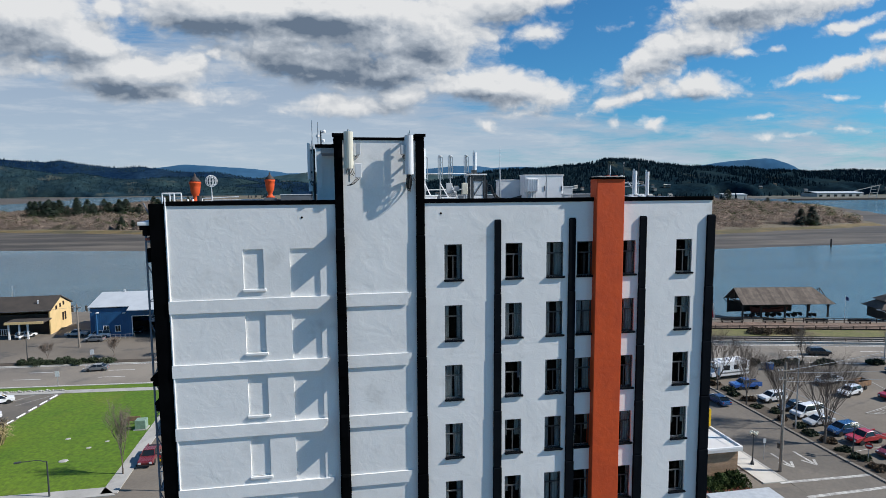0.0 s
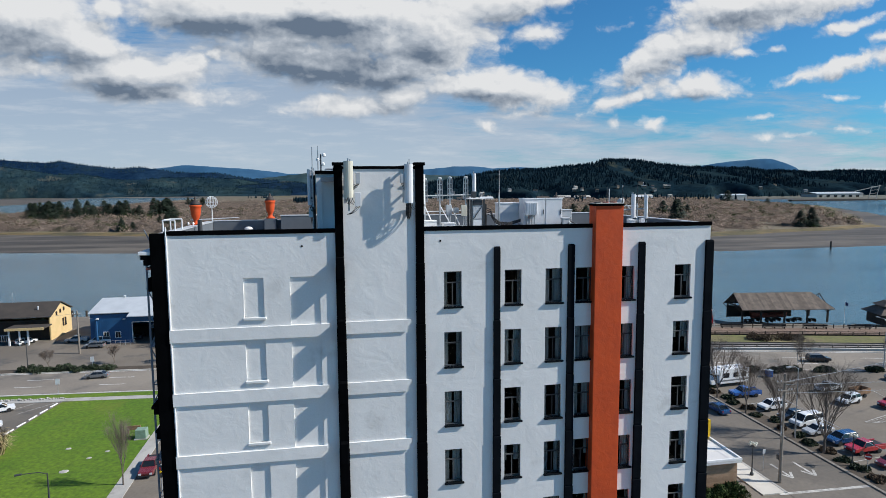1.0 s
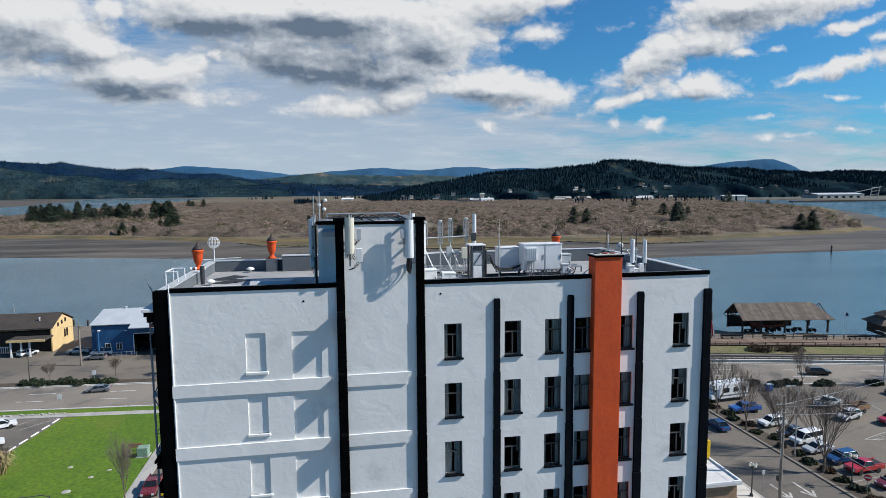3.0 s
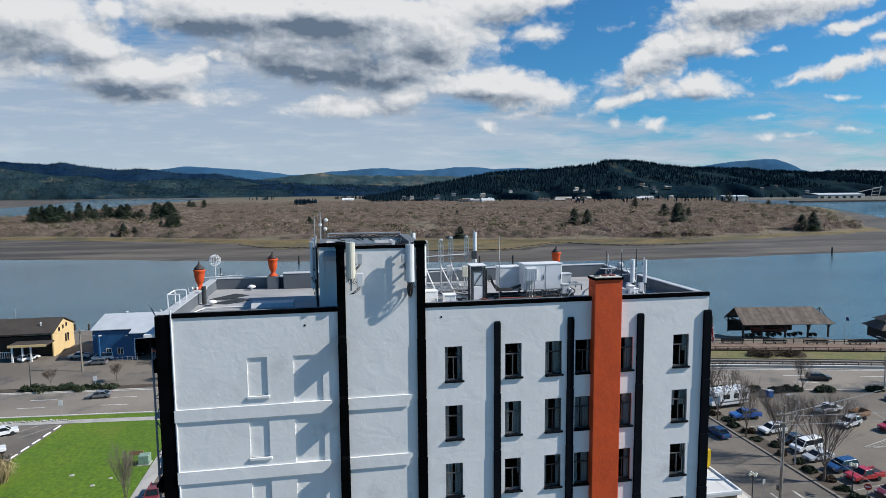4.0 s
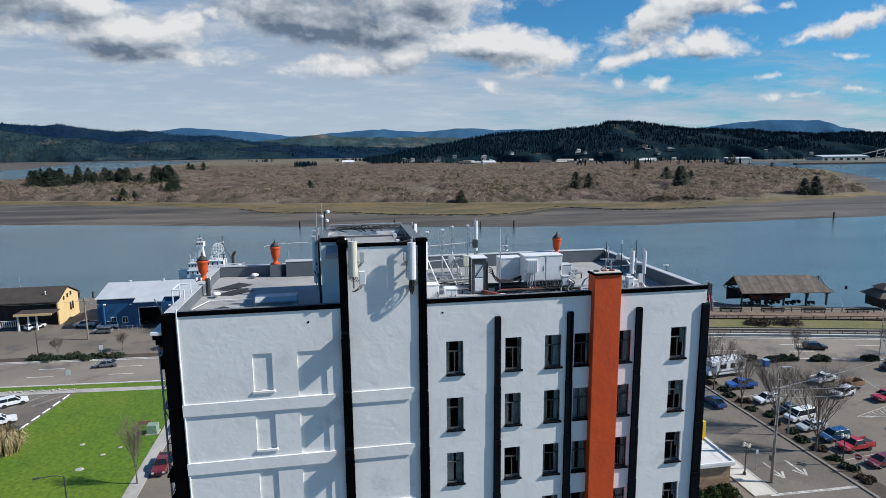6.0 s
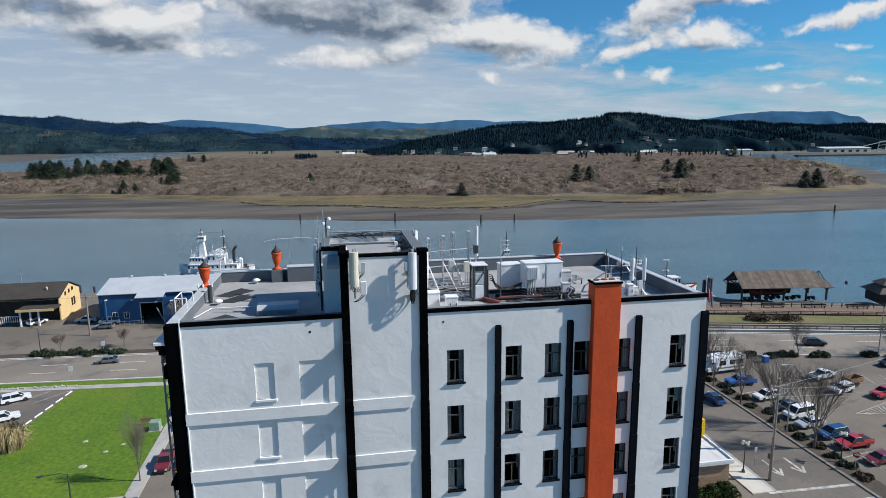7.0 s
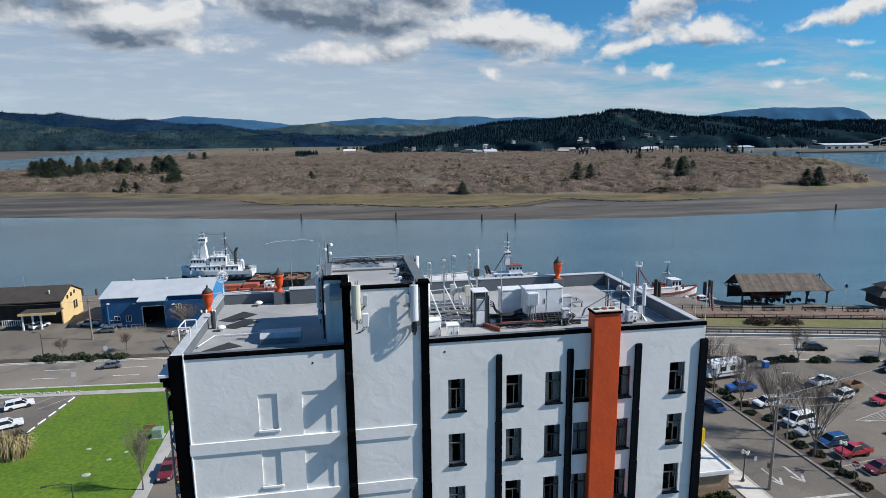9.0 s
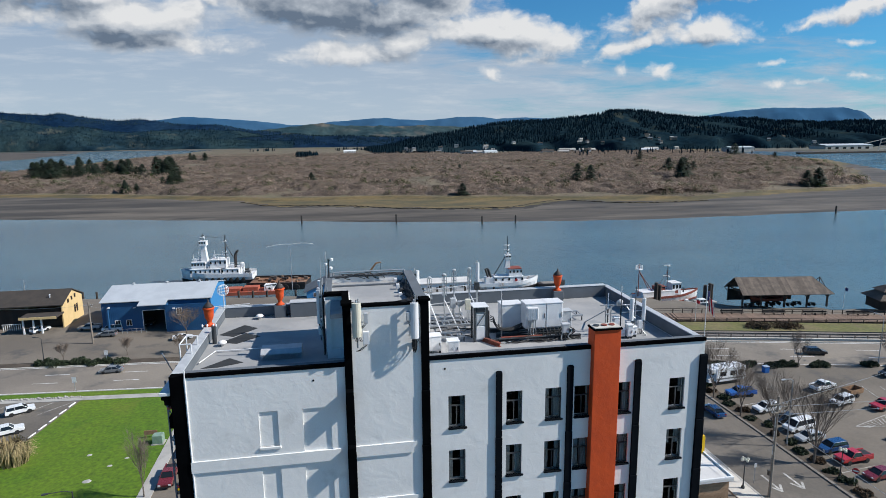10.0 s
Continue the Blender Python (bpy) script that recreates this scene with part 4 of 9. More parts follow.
surface_lid = surface("weathered_lid", (0.05, 0.035, 0.03), (0.03, 0.025, 0.025), 3.0, 0.7)
urn(-7.85, 38.0, 32.05, ROOF)
urn(-4.15, 41.3, 32.2, ROOF)
urn(14.75, 41.5, 32.08, ROOF)
for k in range(7):
    bm = BM()
    lathe(bm, [(0.03, 0), (0.05, 0.05), (0.045, 0.12), (0.02, 0.16)], 8)
    c = thing("spike_cluster", (-7.85 + 0.4 * math.cos(k * 0.9), 38.0 - 0.3 + 0.07 * (k % 2), 32.06), "small white deterrent knobs at the urn's foot", "knob", "knobs round the urn")
    part("knob", bm, WHITE, c)


def cabinet(name, x0, x1, y0, y1, z0, z1, label, material=WHITE_METAL, doors=2, feet=True, vents=False, lid=True):
    """An equipment cabinet with door leaves, hinges and a rain lid."""
    c = thing(name, ((x0 + x1) / 2, (y0 + y1) / 2, z0), label, "cabinet", "equipment cabinets")
    w, d, h = (x1 - x0) / 2, (y1 - y0) / 2, z1 - z0
    lift = 0.12 if feet else 0.0
    bm = BM()
    box(bm, -w, w, -d, d, lift, h - 0.04)
    soften(bm, 0.02, 1)
    part("body", bm, material, c)
    if lid:
        bm = BM()
        box(bm, -w - 0.03, w + 0.03, -d - 0.04, d + 0.03, h - 0.04, h + 0.02)
        soften(bm, 0.012, 1)
        part("lid", bm, material, c)
    if feet:
        for sx in (-1, 1):
            for sy in (-1, 1):
                bm = BM()
                box(bm, sx * (w - 0.07) - 0.05, sx * (w - 0.07) + 0.05, sy * (d - 0.07) - 0.05, sy * (d - 0.07) + 0.05, 0, lift)
                part("foot", bm, DARK_METAL, c)
    for i in range(doors):
        a, b = -w + 2 * w * i / doors + 0.03, -w + 2 * w * (i + 1) / doors - 0.03
        bm = BM()
        box(bm, a, b, -d - 0.022, -d, lift + 0.05, h - 0.1)
        soften(bm, 0.008, 1)
        leaf = part("door", bm, material, c)
        bm = BM()
        box(bm, b - 0.08, b - 0.05, -d - 0.05, -d - 0.022, h * 0.45, h * 0.62)
        part("handle", bm, DARK_METAL, leaf, "dark latch handle")
        if vents:
            for k in range(6):
                bm = BM()
                box(bm, a + 0.08, b - 0.08, -d - 0.03, -d - 0.022, h * 0.2 + k * 0.06, h * 0.2 + k * 0.06 + 0.03)
                part("vent_slat", bm, DARK_METAL, leaf)
    return c


def rack_cabinet(x0, x1, y0, y1, z0, z1):
    c = thing("equipment_rack", ((x0 + x1) / 2, (y0 + y1) / 2, z0), "tall grey equipment rack with dark edges and side cooling fins", "cabinet", "equipment cabinets")
    w, d, h = (x1 - x0) / 2, (y1 - y0) / 2, z1 - z0
    bm = BM()
    box(bm, -w + 0.06, w - 0.06, -d + 0.05, d - 0.05, 0.05, h - 0.1)
    part("body", bm, GREY_METAL, c)
    for sx in (-1, 1):
        for sy in (-1, 1):
            bm = BM()
            box(bm, sx * w - 0.05, sx * w + 0.05, sy * d - 0.05, sy * d + 0.05, 0, h)
            part("post", bm, DARK_METAL, c)
    bm = BM()
    box(bm, -w - 0.1, w + 0.1, -d - 0.1, d + 0.1, h, h + 0.07)
    soften(bm, 0.02, 1)
    part("lid", bm, WHITE_METAL, c)
    for z, a, b, m in ((0.15, 0.12, 0.75, WHITE_METAL), (0.95, 0.1, 0.65, GREY_METAL), (1.7, 0.1, 0.3, DARK_METAL)):
        bm = BM()
        box(bm, -w + 0.1, w - 0.1, -d - 0.03, -d + 0.05, z, z + b)
        soften(bm, 0.015, 1)
        part("panel", bm, m, c)
    bm = BM()
    tube(bm, (-w + 0.12, -d - 0.06, 0.95), (w - 0.1, -d - 0.06, 1.65), 0.02)
    part("brace", bm, DARK_METAL, c)
    for k in range(9):
        bm = BM()
        box(bm, w + 0.0, w + 0.12, -d + 0.1 + k * 0.08, -d + 0.13 + k * 0.08, 0.4, h - 0.3)
        part("fin", bm, GALV, c)
    return c


rack_cabinet(7.1, 7.8, 33.95, 34.7, ROOF, 33.4)
cabinet("equipment_cabinet", 8.95, 10.2, 35.0, 35.9, ROOF + 0.25, 33.15, "wide white cabinet standing on steel beams", WHITE_METAL, 1)
cabinet("equipment_cabinet", 10.08, 11.3, 34.05, 34.95, ROOF + 0.42, 33.4, "tall white steel cabinet with riveted panels", WHITE_METAL, 1)
cabinet("equipment_cabinet", 11.32, 12.3, 34.05, 34.95, ROOF + 0.42, 33.4, "tall white steel cabinet with riveted panels", WHITE_METAL, 1)
cabinet("equipment_cabinet", 12.42, 13.0, 34.4, 34.95, ROOF + 0.25, 32.75, "narrow grey cabinet beside the tall ones", GREY_METAL, 1)
cabinet("power_cabinet", 4.35, 4.98, 32.6, 33.2, ROOF, 32.35, "squat white power cabinet on the roof", WHITE_METAL, 1)
cabinet("power_cabinet", 5.22, 5.82, 31.9, 32.45, ROOF, 32.25, "squat white power cabinet on the roof", WHITE_METAL, 2)
# breaker box with conduits on the tall cabinet
b = thing("breaker_box", (10.45, 33.92, 32.5), "ribbed white breaker box with conduits below it", "electrical box")
bm = BM()
box(bm, -0.32, 0.32, -0.13, 0.1, 0, 0.72)
soften(bm, 0.02, 1)
part("body", bm, WHITE_METAL, b)
for k in range(5):
    bm = BM()
    box(bm, -0.28 + k * 0.13, -0.24 + k * 0.13, -0.15, -0.13, 0.05, 0.67)
    part("rib", bm, GREY_METAL, b)
for k in range(4):
    bm = BM()
    x = -0.22 + k * 0.14
    rope(bm, [(x, 0, 0), (x, 0, -0.85), (x + 0.06 * k, -0.05, -0.97), (x + 0.5 + 0.2 * k, -0.1, -0.99)], 0.035, 8)
    part("conduit", bm, GALV, b)
cabinet("meter_box", 12.0, 12.4, 33.2, 33.5, ROOF + 0.3, 32.35, "small grey meter box with flexible pipes", GREY_METAL, 1, True)
for k in range(5):
    t = thing("flexible_conduit", (12.05 + 0.09 * k, 33.35, ROOF + 0.02), "flexible grey conduit looping to the roof", "conduit", "conduits")
    bm = BM()
    rope(bm, [Vector((0.0 + 0.05 * k * math.sin(a * 2), -0.1 + 0.12 * math.sin(a + k), 0.75 * (1 - a / 3.2) + 0.02)) + Vector((a * 0.12 * (k - 2) * 0.5, 0, 0)) for a in np.linspace(0, 3.2, 9)], 0.03, 6)
    part("tube", bm, GALV if k % 2 else CABLE, t)
# black hoses from the rack to the cabinets
for k in range(4):
    t = thing("power_hose", (7.98, 33.9, 32.9 - 0.1 * k), "thick black power hose drooping between cabinets", "cable", "power hoses")
    bm = BM()
    end = Vector((1.95, 0.25, -0.62 + 0.06 * k))
    pts = [Vector((0, 0, 0)), Vector((0.16, -0.05, -0.05)), Vector((0.3 + 0.03 * k, -0.1, -0.45)), Vector((0.6, -0.1, -0.72 + 0.05 * k)), Vector((1.2, 0, -0.78 + 0.05 * k)), end]
    fine = []
    for i in range(len(pts) - 1):
        fine += [pts[i].lerp(pts[i + 1], f) for f in (0, 0.5)]
    rope(bm, fine + [pts[-1]], 0.024, 7)
    part("hose", bm, CABLE, t)
# steel skid beams
for (x0, y0, x1, y1, m) in ((8.6, 33.8, 11.0, 33.75, RUST_RED), (8.4, 33.55, 13.2, 33.5, DARK_METAL), (7.5, 34.2, 8.3, 32.9, RUST_RED), (8.3, 35.4, 13.3, 35.4, DARK_METAL), (5.5, 32.0, 6.2, 31.6, RUST_RED), (8.5, 34.5, 13.2, 34.5, DARK_METAL), (9.9, 34.15, 12.5, 34.15, DARK_METAL), (9.9, 34.85, 12.5, 34.85, DARK_METAL)):
    t = thing("steel_beam", (x0, y0, ROOF), "red oxide steel beam lying on the roof" if m == RUST_RED else "dark steel beam under the cabinets", "beam", "roof beams")
    bm = BM()
    q = Matrix.Rotation(math.atan2(y1 - y0, x1 - x0), 4, "Z")
    L = math.hypot(x1 - x0, y1 - y0)
    for a, c, z0, z1 in ((-0.09, 0.09, 0, 0.03), (-0.015, 0.015, 0.03, 0.2), (-0.09, 0.09, 0.2, 0.23)):
        box(bm, 0, L, a, c, z0, z1, q)
    part("section", bm, m, t)


def lattice_frame(x0, x1, y0, y1, z, n, label):
    """A low steel cable tray with rungs on short legs."""
    t = thing("cable_tray", (x0, y0, ROOF), label, "cable tray", "cable trays")
    for y in (0, y1 - y0):
        bm = BM()
        box(bm, 0, x1 - x0, y - 0.04, y + 0.04, z, z + 0.1)
        part("rail", bm, GALV, t)
    for i in range(n):
        bm = BM()
        x = (x1 - x0) * i / (n - 1)
        box(bm, x - 0.03, x + 0.03, 0.04, y1 - y0 - 0.04, z + 0.02, z + 0.06)
        part("rung", bm, GALV, t)
    for x in (0.05, x1 - x0 - 0.05):
        for y in (0, y1 - y0):
            bm = BM()
            box(bm, x - 0.03, x + 0.03, y - 0.03, y + 0.03, 0, z)
            part("leg", bm, DARK_METAL, t)
    return t


lattice_frame(4.6, 7.6, 36.0, 36.9, 0.35, 9, "galvanised cable tray with rungs on the roof")
lattice_frame(4.8, 7.2, 37.6, 38.4, 0.3, 8, "galvanised cable tray with rungs on the roof")
lattice_frame(12.6, 14.6, 36.6, 37.5, 0.28, 7, "dark steel platform grid on the roof")
lattice_frame(4.5, 6.6, 34.2, 34.9, 0.25, 7, "galvanised cable tray with rungs on the roof")
rng = random.Random(5)
for k in range(9):
    t = thing("roof_cable", (4.4, 35.0 + 0.35 * k, ROOF), "black cable snaking over the roof", "cable", "roof cables")
    bm = BM()
    pts = [Vector((x, 0.35 * math.sin(x * 1.3 + k * 1.7) + 0.1 * rng.random(), 0.03 + 0.03 * (k % 3))) for x in np.linspace(0, 3.2 + 0.5 * (k % 3), 14)]
    rope(bm, pts, 0.025, 5)
    part("line", bm, CABLE, t)

rng = random.Random(8)
for k in range(26):
    x0, x1 = 8.2 + rng.uniform(0, 2.2), 10.6 + rng.uniform(0, 2.6)
    t = thing("cabinet_cable", (x0, 33.25 + 0.028 * k, ROOF), "black power cable looping on the roof below the cabinets", "cable", "cabinet cables")
    bm = BM()
    a, b, c = rng.uniform(2, 5), rng.uniform(0, 6), rng.uniform(0.02, 0.22)
    rope(bm, [Vector((x - x0, 0.13 * math.sin(x * a + b), 0.03 + c * (0.6 + 0.4 * math.sin(x * 2.7 + b)))) for x in np.linspace(x0, x1, 13)], rng.choice((0.018, 0.025, 0.032)), 5)
    part("line", bm, GALV if k % 6 == 5 else CABLE, t)
for k in range(10):
    x = 10.15 + 0.23 * k + rng.uniform(-0.06, 0.06)
    t = thing("drop_cable", (x, 33.86, ROOF), "dark cable dropping from a cabinet to the roof", "cable", "cabinet cables")
    bm = BM()
    rope(bm, [(0, 0.15, 0.55), (0.02, -0.02, 0.42), (0.05 * math.sin(k), -0.1 - 0.03 * (k % 3), 0.12), (0.3 * math.sin(k * 1.7), -0.35, 0.04)], 0.028, 6)
    part("line", bm, CABLE, t)
for k in range(8):
    t = thing("rack_cable", (7.86 + 0.03 * (k % 4), 34.0 + 0.06 * (k // 4), ROOF), "black cable running up the side of the rack", "cable", "cabinet cables")
    bm = BM()
    rope(bm, [(0.3 + 0.1 * k, -0.25, 0.03), (0.08, -0.08, 0.08), (0.0, 0, 0.3), (0.02 * math.sin(k), 0, 1.0), (0, 0.03, 1.75)], 0.022, 6)
    part("line", bm, CABLE, t)


def panel_antenna(name, at, h, w, label, material=WHITE_METAL, d=0.14, mast=0.0, boxes=(), rz=0.0, round_front=True):
    """A panel antenna on its mount, with radio boxes below or beside."""
    t = thing(name, Matrix.Translation(at) @ Matrix.Rotation(radians(rz), 4, "Z"), label, "antenna", "panel antennas")
    bm = BM()
    if round_front:
        outline = [(w / 2 * math.cos(a), -d * math.sin(a)) for a in np.linspace(math.pi, 0, 9)][::-1]
        outline = [(x, y) for x, y in outline]
        prism(bm, outline[::-1], 0, h)
    else:
        box(bm, -w / 2, w / 2, -d, 0, 0, h)
        soften(bm, 0.02, 1)
    part("radome", bm, material, t)
    bm = BM()
    box(bm, -w / 2 + 0.02, w / 2 - 0.02, 0.002, 0.03, 0.03, h - 0.03)
    part("back_plate", bm, GREY_METAL, t)
    if mast:
        bm = BM()
        tube(bm, (0, 0.12, -mast), (0, 0.12, h + 0.12), 0.04, n=10)
        part("mast", bm, GALV, t)
        for z in (h * 0.2, h * 0.8):
            bm = BM()
            box(bm, -0.06, 0.06, 0.03, 0.18, z - 0.05, z + 0.05)
            part("bracket", bm, DARK_METAL, t)
    for bx, bz, bw, bh in boxes:
        bm = BM()
        box(bm, bx - bw / 2, bx + bw / 2, -0.1, 0.1, bz, bz + bh)
        soften(bm, 0.015, 1)
        rb = part("radio_box", bm, GREY_METAL if bz > 0.5 else WHITE_METAL, t)
        for k in range(3):
            bm = BM()
            rope(bm, sag((bx - bw / 4 + k * bw / 4, 0.0, bz), (0.05 * k - 0.1, 0.05, bz - 0.35), 0.08, 5), 0.014, 5)
            part("cable", bm, CABLE, rb)
    for k in range(5):
        bm = BM()
        rope(bm, sag((-w / 3 + k * w / 6, -0.05, 0), (-0.05 + 0.09 * k, 0.1, -0.25 - 0.05 * (k % 2)), 0.09, 6), 0.013, 5)
        part("jumper_cable", bm, CABLE, t)
    return t


# on the tower
panel_antenna("panel_antenna", (0.52, 29.62, 33.62), 1.62, 0.42, "cream panel antenna with radio boxes on the tower wall", CREAM, 0.2, 0.6, ((0.42, 0.62, 0.2, 0.5), (0.4, -0.4, 0.28, 0.62)))
panel_antenna("panel_antenna", (3.22, 29.64, 33.35), 1.75, 0.4, "white panel antenna with coiled cables on the tower wall", WHITE_METAL, 0.16, 0.12, ((-0.28, 0.9, 0.22, 0.42),))
t = thing("cable_coil", (3.22, 29.74, 33.0), "coil of black cable hanging under the antenna", "cable")
for k in range(11):
    bm = BM()
    r, turn = 0.15 + 0.018 * (k % 5), radians(90 + 16 * (k % 4) - 24)
    rope(bm, [Vector((r * math.cos(a) * math.cos(turn) + 0.012 * k - 0.06, r * math.cos(a) * math.sin(turn), r * 1.9 * math.sin(a) + 0.02 * (k % 3))) for a in np.linspace(0, math.tau, 17)], 0.013, 5)
    part("loop", bm, CABLE, t)
for k in range(6):
    bm = BM()
    a = k * math.pi / 6 + 0.2
    tube(bm, (0, -0.15 * math.cos(a), -0.27 * math.sin(a)), (0.02, 0.15 * math.cos(a), 0.27 * math.sin(a)), 0.014, n=5)
    part("tie", bm, CABLE, t)
for x, z in ((0.5, 35.0), (3.2, 35.0), (0.5, 33.9), (3.2, 33.9)):
    t = thing("mount_arm", (x, 29.74, z), "galvanised arm holding an antenna off the wall", "bracket", "antenna arms")
    bm = BM()
    box(bm, -0.05, 0.05, 0, 0.3, -0.04, 0.04)
    part("arm", bm, GALV, t)
for x in (0.62, 3.3):
    t = thing("wall_bracket", (x, 29.75, 34.2), "antenna standoff bracket bolted to the stucco", "bracket", "antenna arms")
    bm = BM()
    box(bm, -0.28, 0.2, 0.18, 0.22, -0.03, 0.03)
    part("rail", bm, GALV, t)
    bm = BM()
    tube(bm, (0, 0.2, -0.6), (0, 0.2, 1.15), 0.03)
    part("pole", bm, GALV, t)
panel_antenna("panel_antenna", (4.22, 32.4, 33.2), 1.5, 0.22, "slim white antenna on the tower's side", WHITE_METAL, 0.16, 0.5, ((0.0, -0.5, 0.2, 0.42),), 90)
panel_antenna("panel_antenna", (4.2, 36.5, 33.9), 1.2, 0.24, "slim white antenna on the tower's rear corner", WHITE_METAL, 0.16, 0.8, (), 90)
for y, z, h in ((33.4, 33.2, 1.8), (34.3, 33.3, 1.6), (35.6, 33.5, 1.5)):
    panel_antenna("panel_antenna", (-1.32, y, z), h, 0.24, "white panel antenna hung on the tower's flank", WHITE_METAL, 0.14, 1.2, ((0.0, -0.6, 0.22, 0.45),), -90)
t = thing("cable_riser", (-1.12, 33.3, ROOF), "thick bundle of black cables climbing the tower", "cable")
for k in range(7):
    bm = BM()
    rope(bm, [(0.02 * (k % 3) - 0.03, 0.06 * k, z) for z in np.linspace(0.1, 3.3, 6)], 0.03, 6)
    part("cable", bm, CABLE, t)
for x, y, z0, z1, r in ((-1.18, 33.15, 33.0, 36.1, 0.035), (-1.0, 36.8, 34.7, 36.4, 0.04), (-1.28, 36.0, 34.4, 36.2, 0.02), (-0.9, 33.2, 34.8, 35.5, 0.03)):
    t = thing("whip_antenna", (x, y, z0), "thin whip antenna on a short pole", "antenna", "whip antennas")
    bm = BM()
    tube(bm, (0, 0, 0), (0, 0, z1 - z0), r, r * 0.6, 8)
    part("rod", bm, GALV, t)
    bm = BM()
    box(bm, -0.06, 0.1, -0.05, 0.05, 0.0, 0.12)
    part("clamp", bm, DARK_METAL, t)
# weather mast with a spherical head on the tower's rear corner
t = thing("sensor_mast", (-0.85, 36.85, 34.85), "short mast with white sensors and dark arms", "mast")
bm = BM()
tube(bm, (0, 0, 0), (0, 0, 1.1), 0.04)
part("pole", bm, DARK_METAL, t)
for z, x in ((0.95, 0.18), (0.7, -0.16), (0.45, 0.12)):
    bm = BM()
    lathe(bm, [(0.02, 0), (0.1, 0.04), (0.11, 0.14), (0.04, 0.2)], 10, (x, 0, z))
    part("sensor", bm, WHITE, t)
    bm = BM()
    tube(bm, (0, 0, z + 0.05), (x, 0, z + 0.05), 0.02)
    part("arm", bm, DARK_METAL, t)
# cables and clutter along the tower's edges
for k in range(6):
    t = thing("tower_cable", (-0.6, 33.5, TOW_Z), "black cable draped along the tower parapet", "cable", "tower cables")
    bm = BM()
    if k < 3:
        pts = sag((0.9, -3.35 + 0.1 * k, 0.52), (4.1, -3.3 + 0.3 * k, 0.55), 0.1 + 0.04 * k, 10)
    else:
        pts = [Vector((x, 3.05 + 0.1 * math.sin(x * 2 + k), 0.42 + 0.1 * math.sin(x * 3.1 + k))) for x in np.linspace(0.1, 4.0, 16)]
    rope(bm, pts, 0.022, 5)
    part("line", bm, CABLE, t)
for k in range(5):
    t = thing("junction_box", (2.9 + 0.12 * (k % 2), 33.0 + 0.75 * k, TOW_Z), "small junction box by the tower parapet", "electrical box", "junction boxes")
    bm = BM()
    box(bm, -0.09, 0.09, -0.11, 0.11, 0, 0.2 + 0.05 * (k % 3))
    soften(bm, 0.015, 1)
    part("case", bm, DARK_METAL if k % 2 else WHITE_METAL, t)
    bm = BM()
    rope(bm, [(0.12, 0, 0.1), (0.3, 0.1, 0.05), (0.5, 0.3, 0.25), (0.6, 0.35, 0.45)], 0.02, 5)
    part("lead", bm, CABLE, t)
rng = random.Random(23)
for k in range(12):
    y0, y1 = rng.uniform(30.8, 32.5), rng.uniform(34.5, 36.9)
    t = thing("tower_cable", (3.3 + 0.016 * k, y0, TOW_Z), "black cable lying along the tower parapet", "cable", "tower cables")
    bm = BM()
    a, b = rng.uniform(1.2, 3), rng.uniform(0, 6)
    rope(bm, [Vector((-0.14 * abs(math.sin(y * a + b)), y - y0, 0.05 + 0.025 * k + 0.08 * math.sin(y * 2 + b))) for y in np.linspace(y0, y1, 14)], rng.choice((0.02, 0.028, 0.035)), 5)
    part("line", bm, CABLE, t)
for k in range(7):
    x = rng.uniform(-0.3, 2.6)
    t = thing("tower_cable", (x, 36.45, TOW_Z), "black cable hanging over the rear tower parapet", "cable", "tower cables")
    bm = BM()
    rope(bm, sag((0, 0.35, 0.46), (rng.uniform(0.4, 1.4), 0.1, 0.2), rng.uniform(-0.25, 0.2), 8), 0.024, 5)
    part("line", bm, CABLE, t)
bar_thing("tower_rail", [((-0.6, 36.85, 35.12), (3.5, 36.85, 35.12)), ((-0.6, 36.85, 34.9), (-0.6, 36.85, 35.12)), ((1.45, 36.85, 34.95), (1.45, 36.85, 35.12)), ((3.5, 36.85, 34.95), (3.5, 36.85, 35.12))], GALV, "galvanised pipe rail along the rear tower parapet", "rail", 0.045)
# antenna array behind the cabinets
ARRAY = [(5.02, 37.0, 34.55), (5.98, 37.4, 34.6), (6.75, 38.3, 34.65), (7.75, 38.4, 34.68)]
for i, (x, y, top) in enumerate(ARRAY):
    t = thing("antenna_mast", (x, y, ROOF), "galvanised mast carrying a slim see-through antenna frame", "mast", "antenna masts")
    bm = BM()
    tube(bm, (0, 0, 0), (0, 0, top - ROOF), 0.045)
    part("pole", bm, GALV, t)
    for dx in (-0.13, 0.13):
        bm = BM()
        box(bm, dx - 0.02, dx + 0.02, -0.08, -0.04, top - ROOF - 1.35, top - ROOF - 0.08)
        part("upright", bm, GALV, t)
    for k in range(5):
        bm = BM()
        z = top - ROOF - 1.3 + k * 0.3
        box(bm, -0.11, 0.11, -0.075, -0.045, z, z + 0.04)
        part("crosspiece", bm, GALV, t)
    bm = BM()
    lathe(bm, [(0.02, 0), (0.12, 0.02), (0.12, 0.08), (0.03, 0.12)], 10, (0, -0.06, top - ROOF - 0.06))
    part("head", bm, GREY_METAL, t)
    bm = BM()
    tube(bm, (0, 0, top - ROOF - 1.6), (0.5 + 0.15 * (i % 2), -1.4, 0.05), 0.035)
    part("brace", bm, WHITE_METAL, t)
panel_antenna("panel_antenna", (8.4, 38.9, 33.0), 1.9, 0.24, "tall white panel antenna on a roof mast", WHITE_METAL, 0.14, 1.6)
